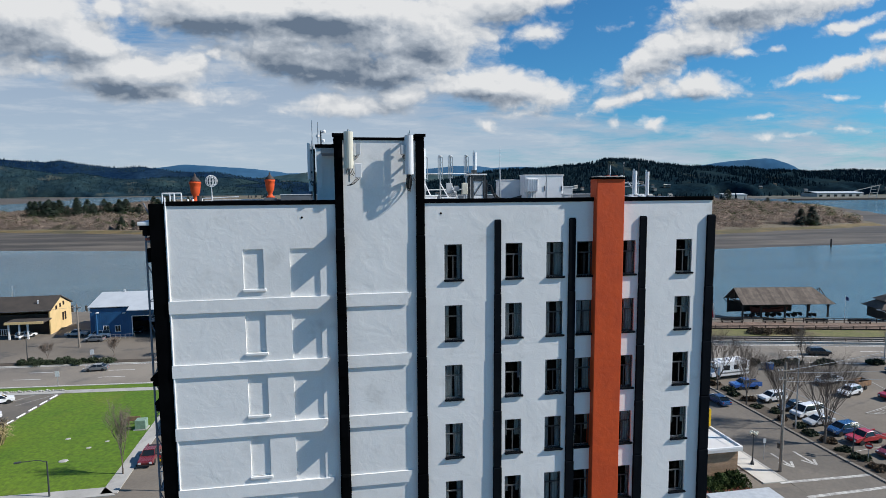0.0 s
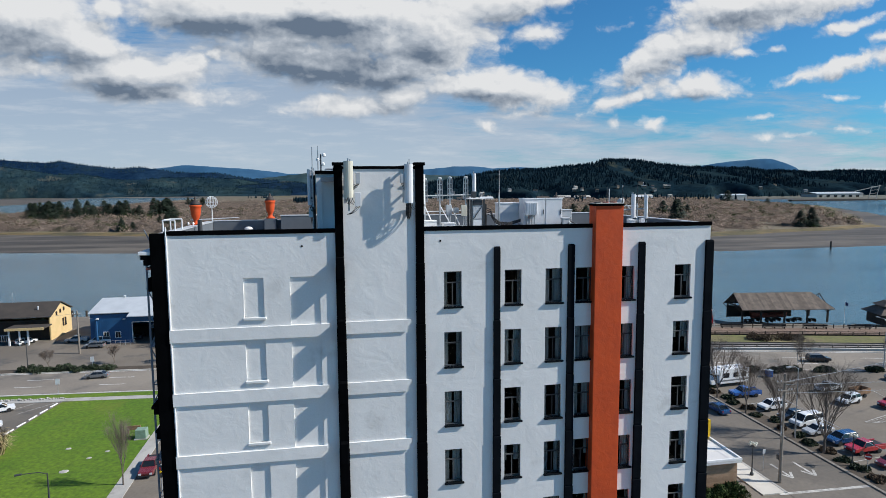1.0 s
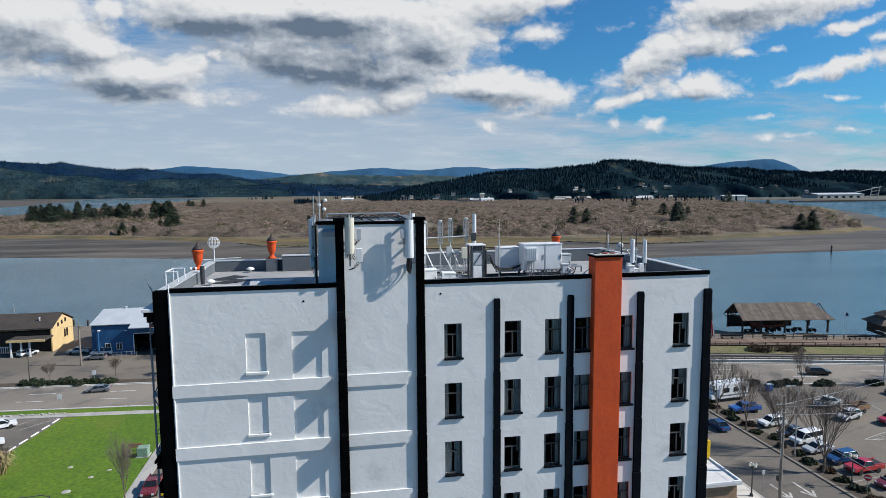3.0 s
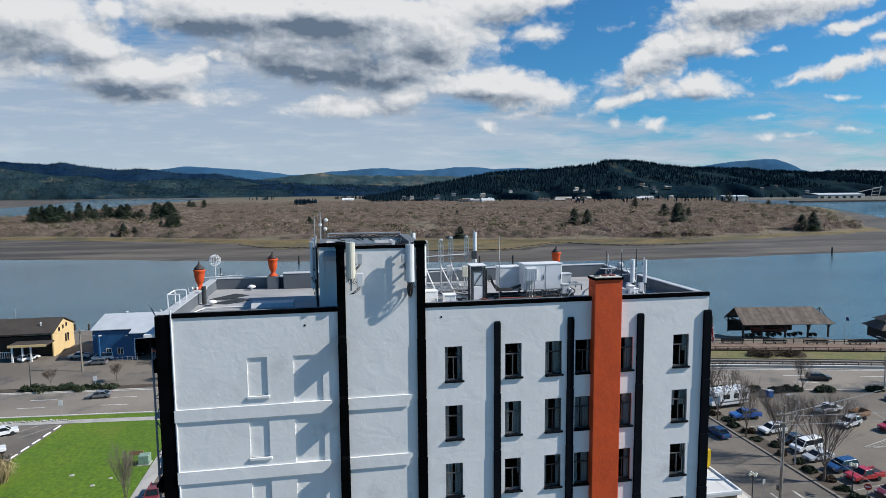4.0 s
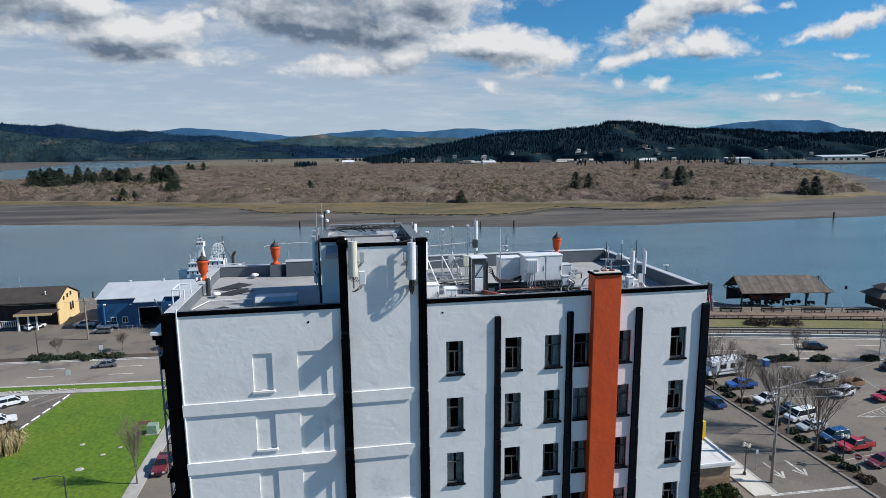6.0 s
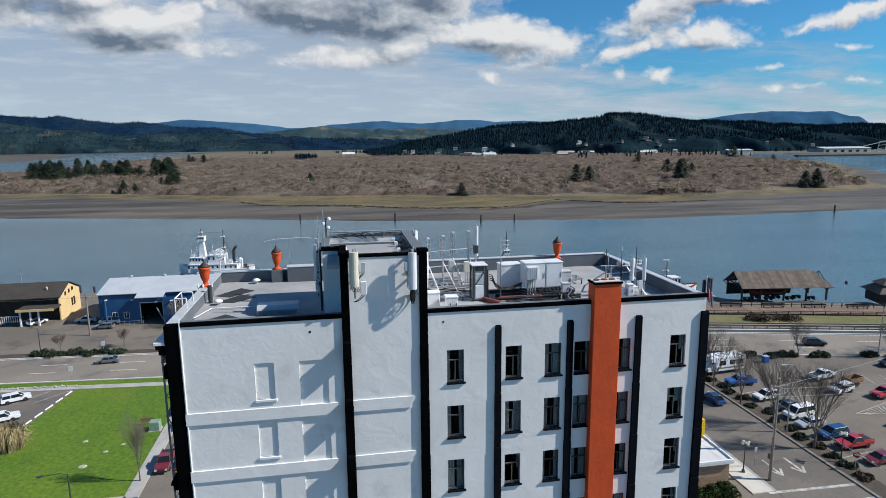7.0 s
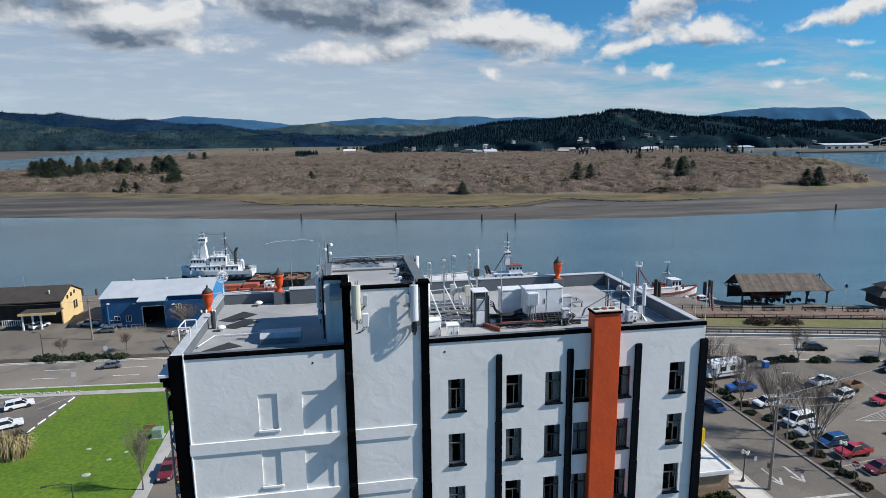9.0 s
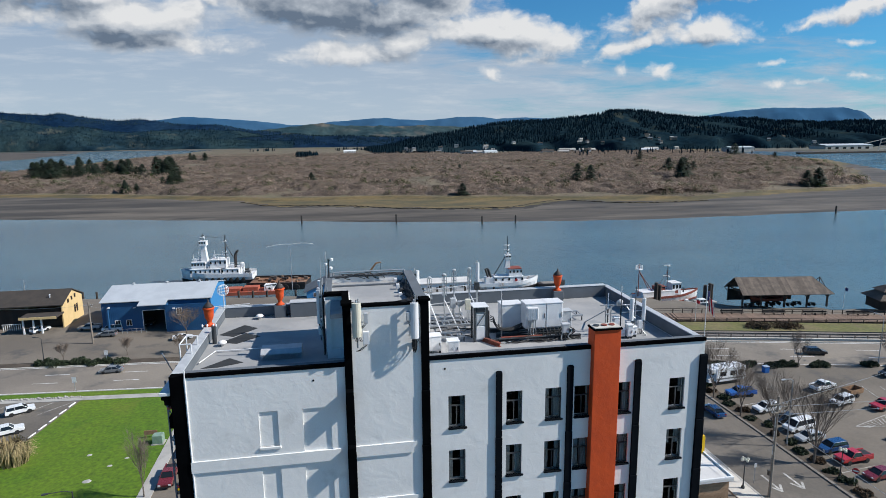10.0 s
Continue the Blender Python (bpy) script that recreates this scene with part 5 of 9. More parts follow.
for (x, y, z, w, h, m) in ((6.55, 37.6, 32.4, 0.34, 0.62, GREY_METAL), (6.95, 37.4, 32.55, 0.3, 0.3, GALV), (7.4, 37.2, 32.35, 0.32, 0.66, CREAM), (8.2, 38.2, 33.3, 0.3, 0.5, DARK_METAL)):
    t = thing("radio_unit", (x, y, ROOF), "small radio unit on a stub pole", "electrical box", "radio units")
    bm = BM()
    box(bm, -w / 2, w / 2, -0.12, 0.12, z - ROOF, z - ROOF + h)
    soften(bm, 0.02, 1)
    part("case", bm, m, t)
    bm = BM()
    tube(bm, (0, 0.16, 0), (0, 0.16, z - ROOF + h), 0.035)
    part("pole", bm, GALV, t)
bar_thing("pipe_rail", [((4.6, 37.7, 33.55), (8.3, 38.5, 33.6)), ((4.6, 37.7, 33.55), (4.6, 37.7, ROOF)), ((8.3, 38.5, 33.6), (8.3, 38.5, ROOF)), ((4.6, 37.7, 32.6), (8.3, 38.5, 32.65))], GALV, "galvanised pipe rail tying the antenna masts", "rail", 0.035)
t = thing("whip_antenna", (8.75, 34.3, ROOF), "tall thin whip antenna on a pole", "antenna", "whip antennas")
bm = BM()
tube(bm, (0, 0, 0), (0, 0, 2.3), 0.04)
part("pole", bm, GALV, t)
bm = BM()
tube(bm, (0, 0, 2.3), (0, 0, 3.55), 0.018, 0.01)
part("rod", bm, WHITE_METAL, t)
# mast group behind the flue
for i, (x, y, top, w) in enumerate(((14.85, 33.6, 33.9, 0.0), (15.1, 34.4, 34.0, 0.0), (15.55, 33.4, 34.0, 0.0), (15.95, 34.2, 34.1, 0.0), (16.15, 33.3, 33.55, 0.26), (16.75, 34.0, 34.1, 0.0), (16.95, 33.4, 33.5, 0.22))):
    if w:
        panel_antenna("panel_antenna", (x, y, top - 1.25), 1.3, w, "white panel antenna by the flue", WHITE_METAL, 0.12, 1.0, ((-0.2, -0.5, 0.26, 0.5),))
    else:
        t = thing("whip_antenna", (x, y, ROOF), "dark whip antenna on a roof pole", "antenna", "whip antennas")
        bm = BM()
        tube(bm, (0, 0, 0), (0, 0, (top - ROOF) * 0.62), 0.04)
        part("pole", bm, GALV if i % 2 else DARK_METAL, t)
        bm = BM()
        tube(bm, (0, 0, (top - ROOF) * 0.62), (0, 0, top - ROOF), 0.028, 0.02)
        part("rod", bm, DARK_METAL if i % 3 else WHITE_METAL, t)
bar_thing("mast_bracing", [((14.7, 33.5, 32.7), (17.1, 33.5, 32.8)), ((14.7, 34.3, 33.0), (17.0, 34.3, 32.9)), ((14.6, 36.2, ROOF), (15.9, 34.3, 33.1)), ((16.2, 34.2, 33.0), (17.0, 33.1, ROOF)), ((14.9, 33.3, ROOF), (14.9, 33.3, 33.2)), ((17.0, 33.4, ROOF), (17.0, 33.4, 33.2))], GALV, "galvanised pipe frame bracing the masts", "frame", 0.035)
t = thing("dish_antenna", (15.75, 33.9, 33.15), "small round microwave dish", "antenna")
bm = BM()
lathe(bm, [(0.02, 0), (0.14, 0.03), (0.21, 0.1), (0.22, 0.12)], 18)
part("dish", bm, GREY_METAL, t, "", True, Matrix.Rotation(radians(-75), 4, "X"))
bm = BM()
tube(bm, (0, 0.05, 0), (0.2, 0.15, -0.3), 0.03)
part("mount", bm, DARK_METAL, t)
for x, y, w, h in ((15.4, 33.0, 0.4, 0.55), (15.85, 32.9, 0.34, 0.8), (15.3, 33.5, 0.3, 1.1), (16.2, 33.1, 0.3, 0.6)):
    cabinet("radio_cabinet", x - w / 2, x + w / 2, y - 0.15, y + 0.15, ROOF, ROOF + h, "small white radio cabinet by the masts", WHITE_METAL, 1)
# low things on the west roof
vent = thing("roof_vent", (-3.4, 33.9, ROOF), "low louvred grey roof vent hood", "vent")
bm = BM()
profile_x(bm, [(-0.55, 0), (0.55, 0), (0.55, 0.35), (0.4, 0.5), (-0.35, 0.5), (-0.55, 0.3)], -1.05, 1.05)
soften(bm, 0.03, 2)
part("hood", bm, GREY_METAL, vent)
for k in range(6):
    bm = BM()
    box(bm, -0.95, 0.95, -0.6, -0.53, 0.04 + k * 0.045, 0.06 + k * 0.045)
    part("louvre", bm, GALV, vent)
for x, y in ((-6.85, 36.1), (-5.45, 41.0)):
    t = thing("roof_cap_vent", (x, y, ROOF), "white mushroom vent cap on the roof", "vent", "mushroom vents")
    bm = BM()
    lathe(bm, [(0.1, 0), (0.1, 0.14), (0.24, 0.16), (0.25, 0.22), (0.15, 0.3), (0.03, 0.33)], 14)
    part("cap", bm, WHITE, t, "", True)
t = thing("vent_pipe", (-7.35, 36.6, ROOF), "dark vent pipe with an open top", "pipe")
bm = BM()
tube(bm, (0, 0, 0), (0, 0, 1.0), 0.12, n=14)
part("pipe", bm, DARK_METAL, t)
# dark four-sided patches on the west roof
PATCH_DARK = surface("wet_dark_membrane", (0.020, 0.022, 0.023), (0.032, 0.035, 0.036), 0.8, 0.7)
for pts in ([(-7.4, 38.1), (-6.5, 37.6), (-5.3, 39.0), (-6.2, 39.8)], [(-7.05, 36.65), (-6.1, 36.3), (-4.95, 37.4), (-5.9, 38.15)], [(-7.3, 32.7), (-6.45, 32.75), (-5.3, 33.2), (-6.1, 34.0)]):
    bm = BM()
    prism(bm, pts, 0, 0.012)
    t = thing("roof_patch", (0, 0, ROOF + 0.004), "thin dark four-sided patch on the grey roof", "patch", "roof patches")
    part("sheet", bm, PATCH_DARK, t)
# white hoop gate on the parapet and the pole with long arms
bar_thing("roof_ladder_hoop", [((-8.35, 33.3, 31.5), (-8.35, 33.3, 32.55)), ((-8.35, 34.65, 31.5), (-8.35, 34.65, 32.55)), ((-8.35, 33.3, 32.55), (-8.35, 34.65, 32.55)), ((-7.8, 33.3, 32.05), (-7.8, 33.3, 32.55)), ((-7.8, 33.3, 32.55), (-8.35, 33.3, 32.55)), ((-7.8, 34.65, 32.55), (-8.35, 34.65, 32.55)), ((-7.8, 34.65, 32.05), (-7.8, 34.65, 32.55))], WHITE_METAL, "white steel hoop at the top of the fire ladder", "rail", 0.035)
bar_thing("low_pipe", [((-7.5, 33.3, ROOF + 0.1), (-7.0, 35.0, ROOF + 0.1)), ((-7.0, 35.0, ROOF + 0.1), (-3.0, 35.0, ROOF + 0.1))], WHITE_METAL, "thin white pipe run along the roof", "pipe", 0.03)
g = thing("globe_finial", (-7.7, 41.7, 32.05), "wire globe on a white pole with long level arms", "antenna")
bm = BM()
tube(bm, (0, 0, -0.6), (0, 0, 0.95), 0.03)
part("pole", bm, WHITE_METAL, g)
for k in range(6):
    bm = BM()
    a0 = k * math.pi / 6
    rope(bm, [(0.36 * math.cos(a) * math.cos(a0), 0.36 * math.cos(a) * math.sin(a0), 1.2 + 0.36 * math.sin(a)) for a in np.linspace(0, math.tau, 17)], 0.013, 5)
    part("hoop", bm, WHITE_METAL, g)
for z in (-0.2, 0.0, 0.2):
    bm = BM()
    r = math.sqrt(0.36 ** 2 - z * z)
    rope(bm, [(r * math.cos(a), r * math.sin(a), 1.2 + z) for a in np.linspace(0, math.tau, 17)], 0.012, 5)
    part("hoop", bm, WHITE_METAL, g)
bm = BM()
tube(bm, (-1.3, 0.05, 0.1), (1.6, -0.05, 0.22), 0.03)
part("arm", bm, WHITE_METAL, g)
# fire escape down the street front
fe = thing("fire_escape", (-8.9, 33.5, 0), "blue-grey steel fire escape with ladders and landings", "fire escape")
LAT = surface("blue_grey_steel", (0.16, 0.2, 0.25), (0.12, 0.15, 0.19), 2.0, 0.6, 0.2)
for x in (-0.35, 0.25):
    for y in (0, 2.2):
        bm = BM()
        box(bm, x - 0.04, x + 0.04, y - 0.04, y + 0.04, 1.0, 30.6)
        part("post", bm, LAT, fe)
for k in range(10):
    z = 29.2 - STOREY * k
    bm = BM()
    box(bm, -0.4, 0.82, -0.1, 2.3, z, z + 0.06)
    part("landing", bm, LAT, fe)
    for y in (0.0, 2.2):
        bm = BM()
        tube(bm, (-0.38, y, z + 1.0), (0.25, y, z + 1.0), 0.025)
        part("rail", bm, LAT, fe)
    bm = BM()
    tube(bm, (-0.38, 0.0, z + 1.0), (-0.38, 2.2, z + 1.0), 0.025)
    part("rail", bm, LAT, fe)
    bm = BM()
    tube(bm, (-0.38, 0.0, z), (0.25, 0.0, z + 1.45), 0.03)
    part("brace", bm, LAT, fe)
    bm = BM()
    tube(bm, (0.25, 0.0, z + 1.45), (-0.38, 0.0, z + 2.9), 0.03)
    part("brace", bm, LAT, fe)

# ---- plants ----
BARK = surface("grey_bark", (0.13, 0.105, 0.085), (0.09, 0.072, 0.06), 2.0, 0.9, stretch=(1, 1, 0.3), bump=0.01)
TWIG = surface("bare_twigs", (0.19, 0.150, 0.122), (0.13, 0.104, 0.088), 1.0, 0.9)
TWIG_ISLE = surface("leafless_scrub", (0.335, 0.258, 0.212), (0.205, 0.160, 0.132), 0.05, 0.95, grain=0.15, fine=0.5, island=0.12, spec=0.05, spot=((0.14, 0.13, 0.07), 0.035, 0.22))
# darker version of the scrub tone: the shade between the bushes as colour
THICKET_SHADE = surface("shaded_thicket", (0.150, 0.117, 0.095), (0.085, 0.068, 0.054), 0.06, 0.95, grain=0.4, fine=0.8, spec=0.05, spot=((0.05, 0.055, 0.026), 0.04, 0.35), bump=1.2, bump_scale=0.7)
SCRUB_GREEN = surface("evergreen_scrub", (0.022, 0.04, 0.015), (0.06, 0.08, 0.024), 0.05, 0.95, grain=0.2, fine=0.8, island=0.25, spec=0.1)
CONIFER = surface("conifer_needles", (0.011, 0.024, 0.012), (0.022, 0.038, 0.016), 0.2, 0.9, grain=0.3, fine=2.0, island=0.35)
# Both far conifer tones take the haze's blue into their base colour.
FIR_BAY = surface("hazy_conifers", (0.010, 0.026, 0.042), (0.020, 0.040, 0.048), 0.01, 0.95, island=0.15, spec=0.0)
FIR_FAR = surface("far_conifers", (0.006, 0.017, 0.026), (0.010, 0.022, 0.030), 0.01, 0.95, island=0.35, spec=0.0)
HEDGE = surface("hedge_leaves", (0.014, 0.026, 0.010), (0.026, 0.04, 0.014), 1.0, 0.8, island=0.5)
PAMPAS = surface("dry_pampas_grass", (0.32, 0.25, 0.13), (0.24, 0.19, 0.09), 1.0, 0.9, island=0.35)
BROWN_SHRUB = surface("brown_shrub_leaves", (0.07, 0.045, 0.028), (0.10, 0.065, 0.035), 1.0, 0.9, island=0.5)


def bare_tree(seed, height, spread, forks=5, lean=0.0):
    """Trunk and twigs of a leafless tree, as two bmeshes."""
    rng = random.Random(seed)
    trunk, twigs = BM(), BM()

    def grow(a, d, length, r, level):
        steps = 3 if level < 2 else 2
        p, dirn = Vector(a), Vector(d)
        for i in range(steps):
            nd = (dirn + Vector((rng.uniform(-1, 1), rng.uniform(-1, 1), rng.uniform(-0.3, 0.7))) * (0.10 + 0.05 * level)).normalized()
            q = p + nd * (length / steps)
            r2 = r * (0.86 if level else 0.9)
            tube(trunk if level < 1 else twigs, p, q, r, r2, 6 if level < 1 else (5 if level == 1 else 3), False)
            if level < 4 and (level > 0 or i > 0):
                for _ in range(rng.choice((1, 2)) if level < 3 else 2):
                    side = Vector((rng.uniform(-1, 1), rng.uniform(-1, 1), 0))
                    if side.length < 0.1:
                        continue
                    cd = (nd * (1.0 - 0.1 * level) + side.normalized() * spread * rng.uniform(0.5, 1.1) + Vector((0, 0, 0.28))).normalized()
                    grow(q, cd, length * rng.uniform(0.55, 0.75), max(0.008, r2 * rng.uniform(0.42, 0.58)), level + 1)
            p, dirn, r = q, nd, r2
        if level == 4:
            for _ in range(3):
                cd = (dirn + Vector((rng.uniform(-1, 1), rng.uniform(-1, 1), rng.uniform(-0.2, 0.8))) * 0.55).normalized()
                tube(twigs, p, p + cd * length * rng.uniform(0.6, 1.1), r * 0.75, r * 0.4, 3, False)
        if level < 4:
            for _ in range(2):
                cd = (dirn + Vector((rng.uniform(-1, 1), rng.uniform(-1, 1), 0.3)) * 0.35).normalized()
                grow(p, cd, length * 0.62, max(0.008, r * 0.66), level + 1)

    first = height * 0.19
    tube(trunk, (0, 0, 0), (0, 0, 0.25), height * 0.022, height * 0.016, 9, False)
    tube(trunk, (0, 0, 0.25), (0, 0, first), height * 0.016, height * 0.013, 9, False)
    for k in range(forks):
        a = k * math.tau / forks + rng.uniform(-0.3, 0.3)
        s = spread * rng.uniform(0.45, 0.95)
        grow((0, 0, first), Vector((s * math.cos(a), s * math.sin(a), 1.0)).normalized(), height * 0.38, height * 0.0085, 1)
    grow((0, 0, first), (lean, 0, 1), height * 0.42, height * 0.010, 1)
    return trunk, twigs


def plant_bare_tree(seed, height, spread, label, group, forks=5, width=7.0):
    t = thing("bare_tree", (0, 0, 0), label, "tree", group)
    trunk, twigs = bare_tree(seed, height, spread, forks)
    tall = max(v.co.z for v in twigs.verts)
    reach = sorted(math.hypot(v.co.x, v.co.y) for v in twigs.verts)[int(len(twigs.verts) * 0.97)]
    for v in list(trunk.verts) + list(twigs.verts):
        v.co = Vector((v.co.x * width / (2 * reach), v.co.y * width / (2 * reach), v.co.z * height / tall))
    part("trunk", trunk, BARK, t)
    part("crown", twigs, TWIG, t)
    return t


street_tree = plant_bare_tree(3, 12.7, 0.55, "leafless vase-shaped street tree beside the kerb", "street trees", 5, 7.8)
street_tree.matrix_basis = pose(58.8, 64.6, E_Z + 0.1)
street_tree2 = plant_bare_tree(11, 11.2, 0.52, "leafless vase-shaped street tree beside the kerb", "street trees", 4, 5.8)
street_tree2.matrix_basis = pose(58.0, 84.8, E_Z + 0.1)
for src, x, y, rz, s in ((street_tree2, 58.2, 78.3, 90, 0.98), (street_tree, 58.6, 71.8, 140, 0.85), (street_tree2, 80.9, 93.8, 30, 0.72), (street_tree, 97.2, 91.2, 200, 0.6), (street_tree2, 104.5, 93.0, 75, 0.8)):
    copy_thing(src, pose(x, y, rise(x) + 0.1, 0, 0, rz) @ Matrix.Scale(s, 4))
narrow_tree = plant_bare_tree(21, 9.6, 0.16, "slender leafless columnar tree beside the lawn", "lawn trees", 3, 3.3)
narrow_tree.matrix_basis = pose(-25.2, 74.1, 0.1)
small_tree = plant_bare_tree(31, 3.8, 0.42, "small leafless tree in the verge", "verge trees", 4, 2.6)
small_tree.matrix_basis = pose(-55.7, 126.6, 0.1)
copy_thing(small_tree, pose(-44.2, 127.5, 0.1, 0, 0, 80) @ Matrix.Scale(1.1, 4))
copy_thing(small_tree, pose(-34.0, 126.5, 0.1, 0, 0, 200) @ Matrix.Scale(1.1, 4))
round_tree = plant_bare_tree(41, 6.6, 0.85, "round leafless tree in front of the blue shed", "yard trees", 4, 7.2)
round_tree.matrix_basis = pose(-35.7, 139.8, 0)


def tufts(n_items, place, blades, seed, size, height, leaf, slim=0.42, shade=False):
    """Many low bushes of small leaf blades, as one list of triangles."""
    rng = np.random.default_rng(seed)
    V, count, NRM = [], 0, []
    for k in range(n_items):
        spot = place(rng)
        if spot is None:
            continue
        x, y, z, s = spot
        n = blades
        a, e = rng.uniform(0, 2 * np.pi, n), np.arccos(rng.uniform(0.0, 1.0, n))
        rr = rng.uniform(0.72, 1.05, n)
        c = np.stack([x + s * size * rr * np.sin(e) * np.cos(a), y + s * size * rr * np.sin(e) * np.sin(a), z + s * height * rr * np.cos(e)], 1)
        u = rng.normal(size=(n, 3))
        u[:, 2] = np.abs(u[:, 2]) * 0.8 + 0.3
        u /= np.linalg.norm(u, axis=1)[:, None]
        w = np.cross(u, rng.normal(size=(n, 3)))
        w /= np.linalg.norm(w, axis=1)[:, None] + 1e-6
        L = leaf * s * rng.uniform(0.6, 1.3, n)[:, None]
        w *= np.sign(np.sum(np.cross(w, u) * (c - np.array([x, y, z])), 1))[:, None]
        V.append(np.stack([c - w * L * slim - u * L * 0.4, c + w * L * slim - u * L * 0.4, c + u * L * 0.8], 1).reshape(-1, 3))
        if shade:
            o = (c - np.array([x, y, z - 0.4 * s * height])) / np.array([s * size, s * size, s * height * 1.2])
            o = o / np.linalg.norm(o, axis=1)[:, None] + rng.normal(size=(n, 3)) * 0.12
            NRM.append(np.repeat(o / np.linalg.norm(o, axis=1)[:, None], 3, axis=0))
        count += n
    V = np.concatenate(V)
    me = bpy.data.meshes.new("tufts")
    me.vertices.add(len(V))
    me.vertices.foreach_set("co", V.astype(np.float32).ravel())
    m = len(V) // 3
    me.loops.add(m * 3)
    me.loops.foreach_set("vertex_index", np.arange(m * 3, dtype=np.int32))
    me.polygons.add(m)
    me.polygons.foreach_set("loop_start", np.arange(0, m * 3, 3, dtype=np.int32))
    me.update(calc_edges=True)
    if shade:
        me.polygons.foreach_set("use_smooth", [True] * m)
        me.attributes.new("custom_normal", "FLOAT_VECTOR", "POINT").data.foreach_set("vector", np.concatenate(NRM).astype(np.float32).ravel())
    return me


def stuff(name, me, material, label, category):
    me.materials.append(material)
    return tagged(new(name, me), label, category, "", "stuff")


def island_spot(lo, hi, keep, smin, smax, bias=1.0):
    def pick(rng):
        for _ in range(40):
            y = 400 + (rng.uniform(0, 1) ** bias) * hi
            x = rng.uniform(-0.62 * y + 40, 1.12 * y - 60)
            d = island_here(x, y) + wobble(x, y, 0.02, 9.0)
            if d < lo:
                continue
            g = noise.noise((x * 0.018, y * 0.011, 2.0)) + 0.5 * noise.noise((x * 0.05, y * 0.05, 4.0))
            if g < keep:
                continue
            return x, y, land_height(x, y), rng.uniform(smin, smax) * (0.8 + 0.5 * max(0, g))
        return None
    return pick




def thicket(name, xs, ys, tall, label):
    """Under the scrub: one uneven sheet of rounded mounds with gaps, coloured dark for inner shade."""
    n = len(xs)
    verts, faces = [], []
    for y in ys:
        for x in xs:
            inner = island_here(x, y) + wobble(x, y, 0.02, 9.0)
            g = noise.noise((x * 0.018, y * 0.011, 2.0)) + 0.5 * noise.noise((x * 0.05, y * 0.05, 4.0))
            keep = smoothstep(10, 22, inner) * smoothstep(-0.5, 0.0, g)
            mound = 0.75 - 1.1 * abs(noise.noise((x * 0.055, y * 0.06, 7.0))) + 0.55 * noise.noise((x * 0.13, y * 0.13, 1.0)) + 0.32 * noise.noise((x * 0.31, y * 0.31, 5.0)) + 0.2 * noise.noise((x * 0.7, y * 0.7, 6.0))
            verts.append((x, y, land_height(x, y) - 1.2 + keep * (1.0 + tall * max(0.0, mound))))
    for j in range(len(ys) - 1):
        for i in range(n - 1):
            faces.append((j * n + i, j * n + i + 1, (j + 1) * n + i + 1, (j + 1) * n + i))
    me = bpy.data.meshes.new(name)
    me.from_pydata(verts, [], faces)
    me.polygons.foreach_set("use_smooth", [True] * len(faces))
    stuff(name, me, THICKET_SHADE, label, "shrubs")


thicket("island_thicket", list(np.arange(-330, 520, 2.6)), list(np.arange(425, 760, 2.6)), 4.6, "dark sheet for the shade inside the island scrub")
thicket("island_thicket_far", list(np.arange(-570, 1000, 6.0)), list(np.arange(763, 1660, 6.5)), 4.2, "dark sheet for the shade inside the island's far scrub")
stuff("island_scrub", tufts(6200, island_spot(14, 560, -0.24, 0.35, 1.25, 1.1), 150, 1, 4.6, 5.6, 0.62, 0.17, True), TWIG_ISLE, "leafless brown scrub covering the island", "shrubs")
stuff("island_scrub_far", tufts(8200, island_spot(14, 1500, -0.5, 0.6, 1.6, 0.75), 50, 2, 4.4, 4.6, 0.85, 0.22, True), TWIG_ISLE, "leafless brown scrub on the island's far side", "shrubs")
stuff("island_evergreens", tufts(850, island_spot(12, 620, -0.05, 0.4, 1.35, 1.1), 170, 3, 4.2, 6.6, 0.6, 0.34, True), SCRUB_GREEN, "green broom and evergreen scrub among the bare bushes", "shrubs")
stuff("island_low_growth", tufts(4200, island_spot(3, 520, -1.0, 0.3, 0.75, 1.6), 20, 4, 3.0, 1.3, 0.8, 0.25, True), TWIG_ISLE, "low dry growth on the island's edge", "shrubs")


def conifer(seed):
    """A ragged crown of many small drooping sprays, in a unit tree."""
    rng = random.Random(seed)
    bm = BM()
    lobes = [(rng.uniform(0, math.tau), rng.uniform(0.15, 0.8), rng.uniform(-0.35, 0.45)) for _ in range(14)]
    for _ in range(620):
        z = rng.random() ** 1.25
        a = rng.uniform(0, math.tau)
        push = 1 + sum(k * max(0.0, math.cos(a - a0)) ** 3 * math.exp(-((z - z0) / 0.12) ** 2) for a0, z0, k in lobes)
        r = (0.25 * (1 - z) ** 0.75 + 0.012) * push * rng.uniform(0.55, 1.08)
        d, side = Vector((math.cos(a), math.sin(a), 0)), Vector((-math.sin(a), math.cos(a), 0))
        c = d * r + Vector((0, 0, 0.08 + 0.9 * z))
        L, w = rng.uniform(0.035, 0.075), rng.uniform(0.02, 0.045)
        down = Vector((0, 0, -rng.uniform(0.1, 0.9)))
        tip = (d + down + side * rng.uniform(-0.5, 0.5)).normalized() * L
        v = [bm.verts.new(p) for p in (c - tip * 0.8, c + side * w, c + tip, c - side * w)]
        bm.faces.new(v)
    return bm


CONIFERS = []
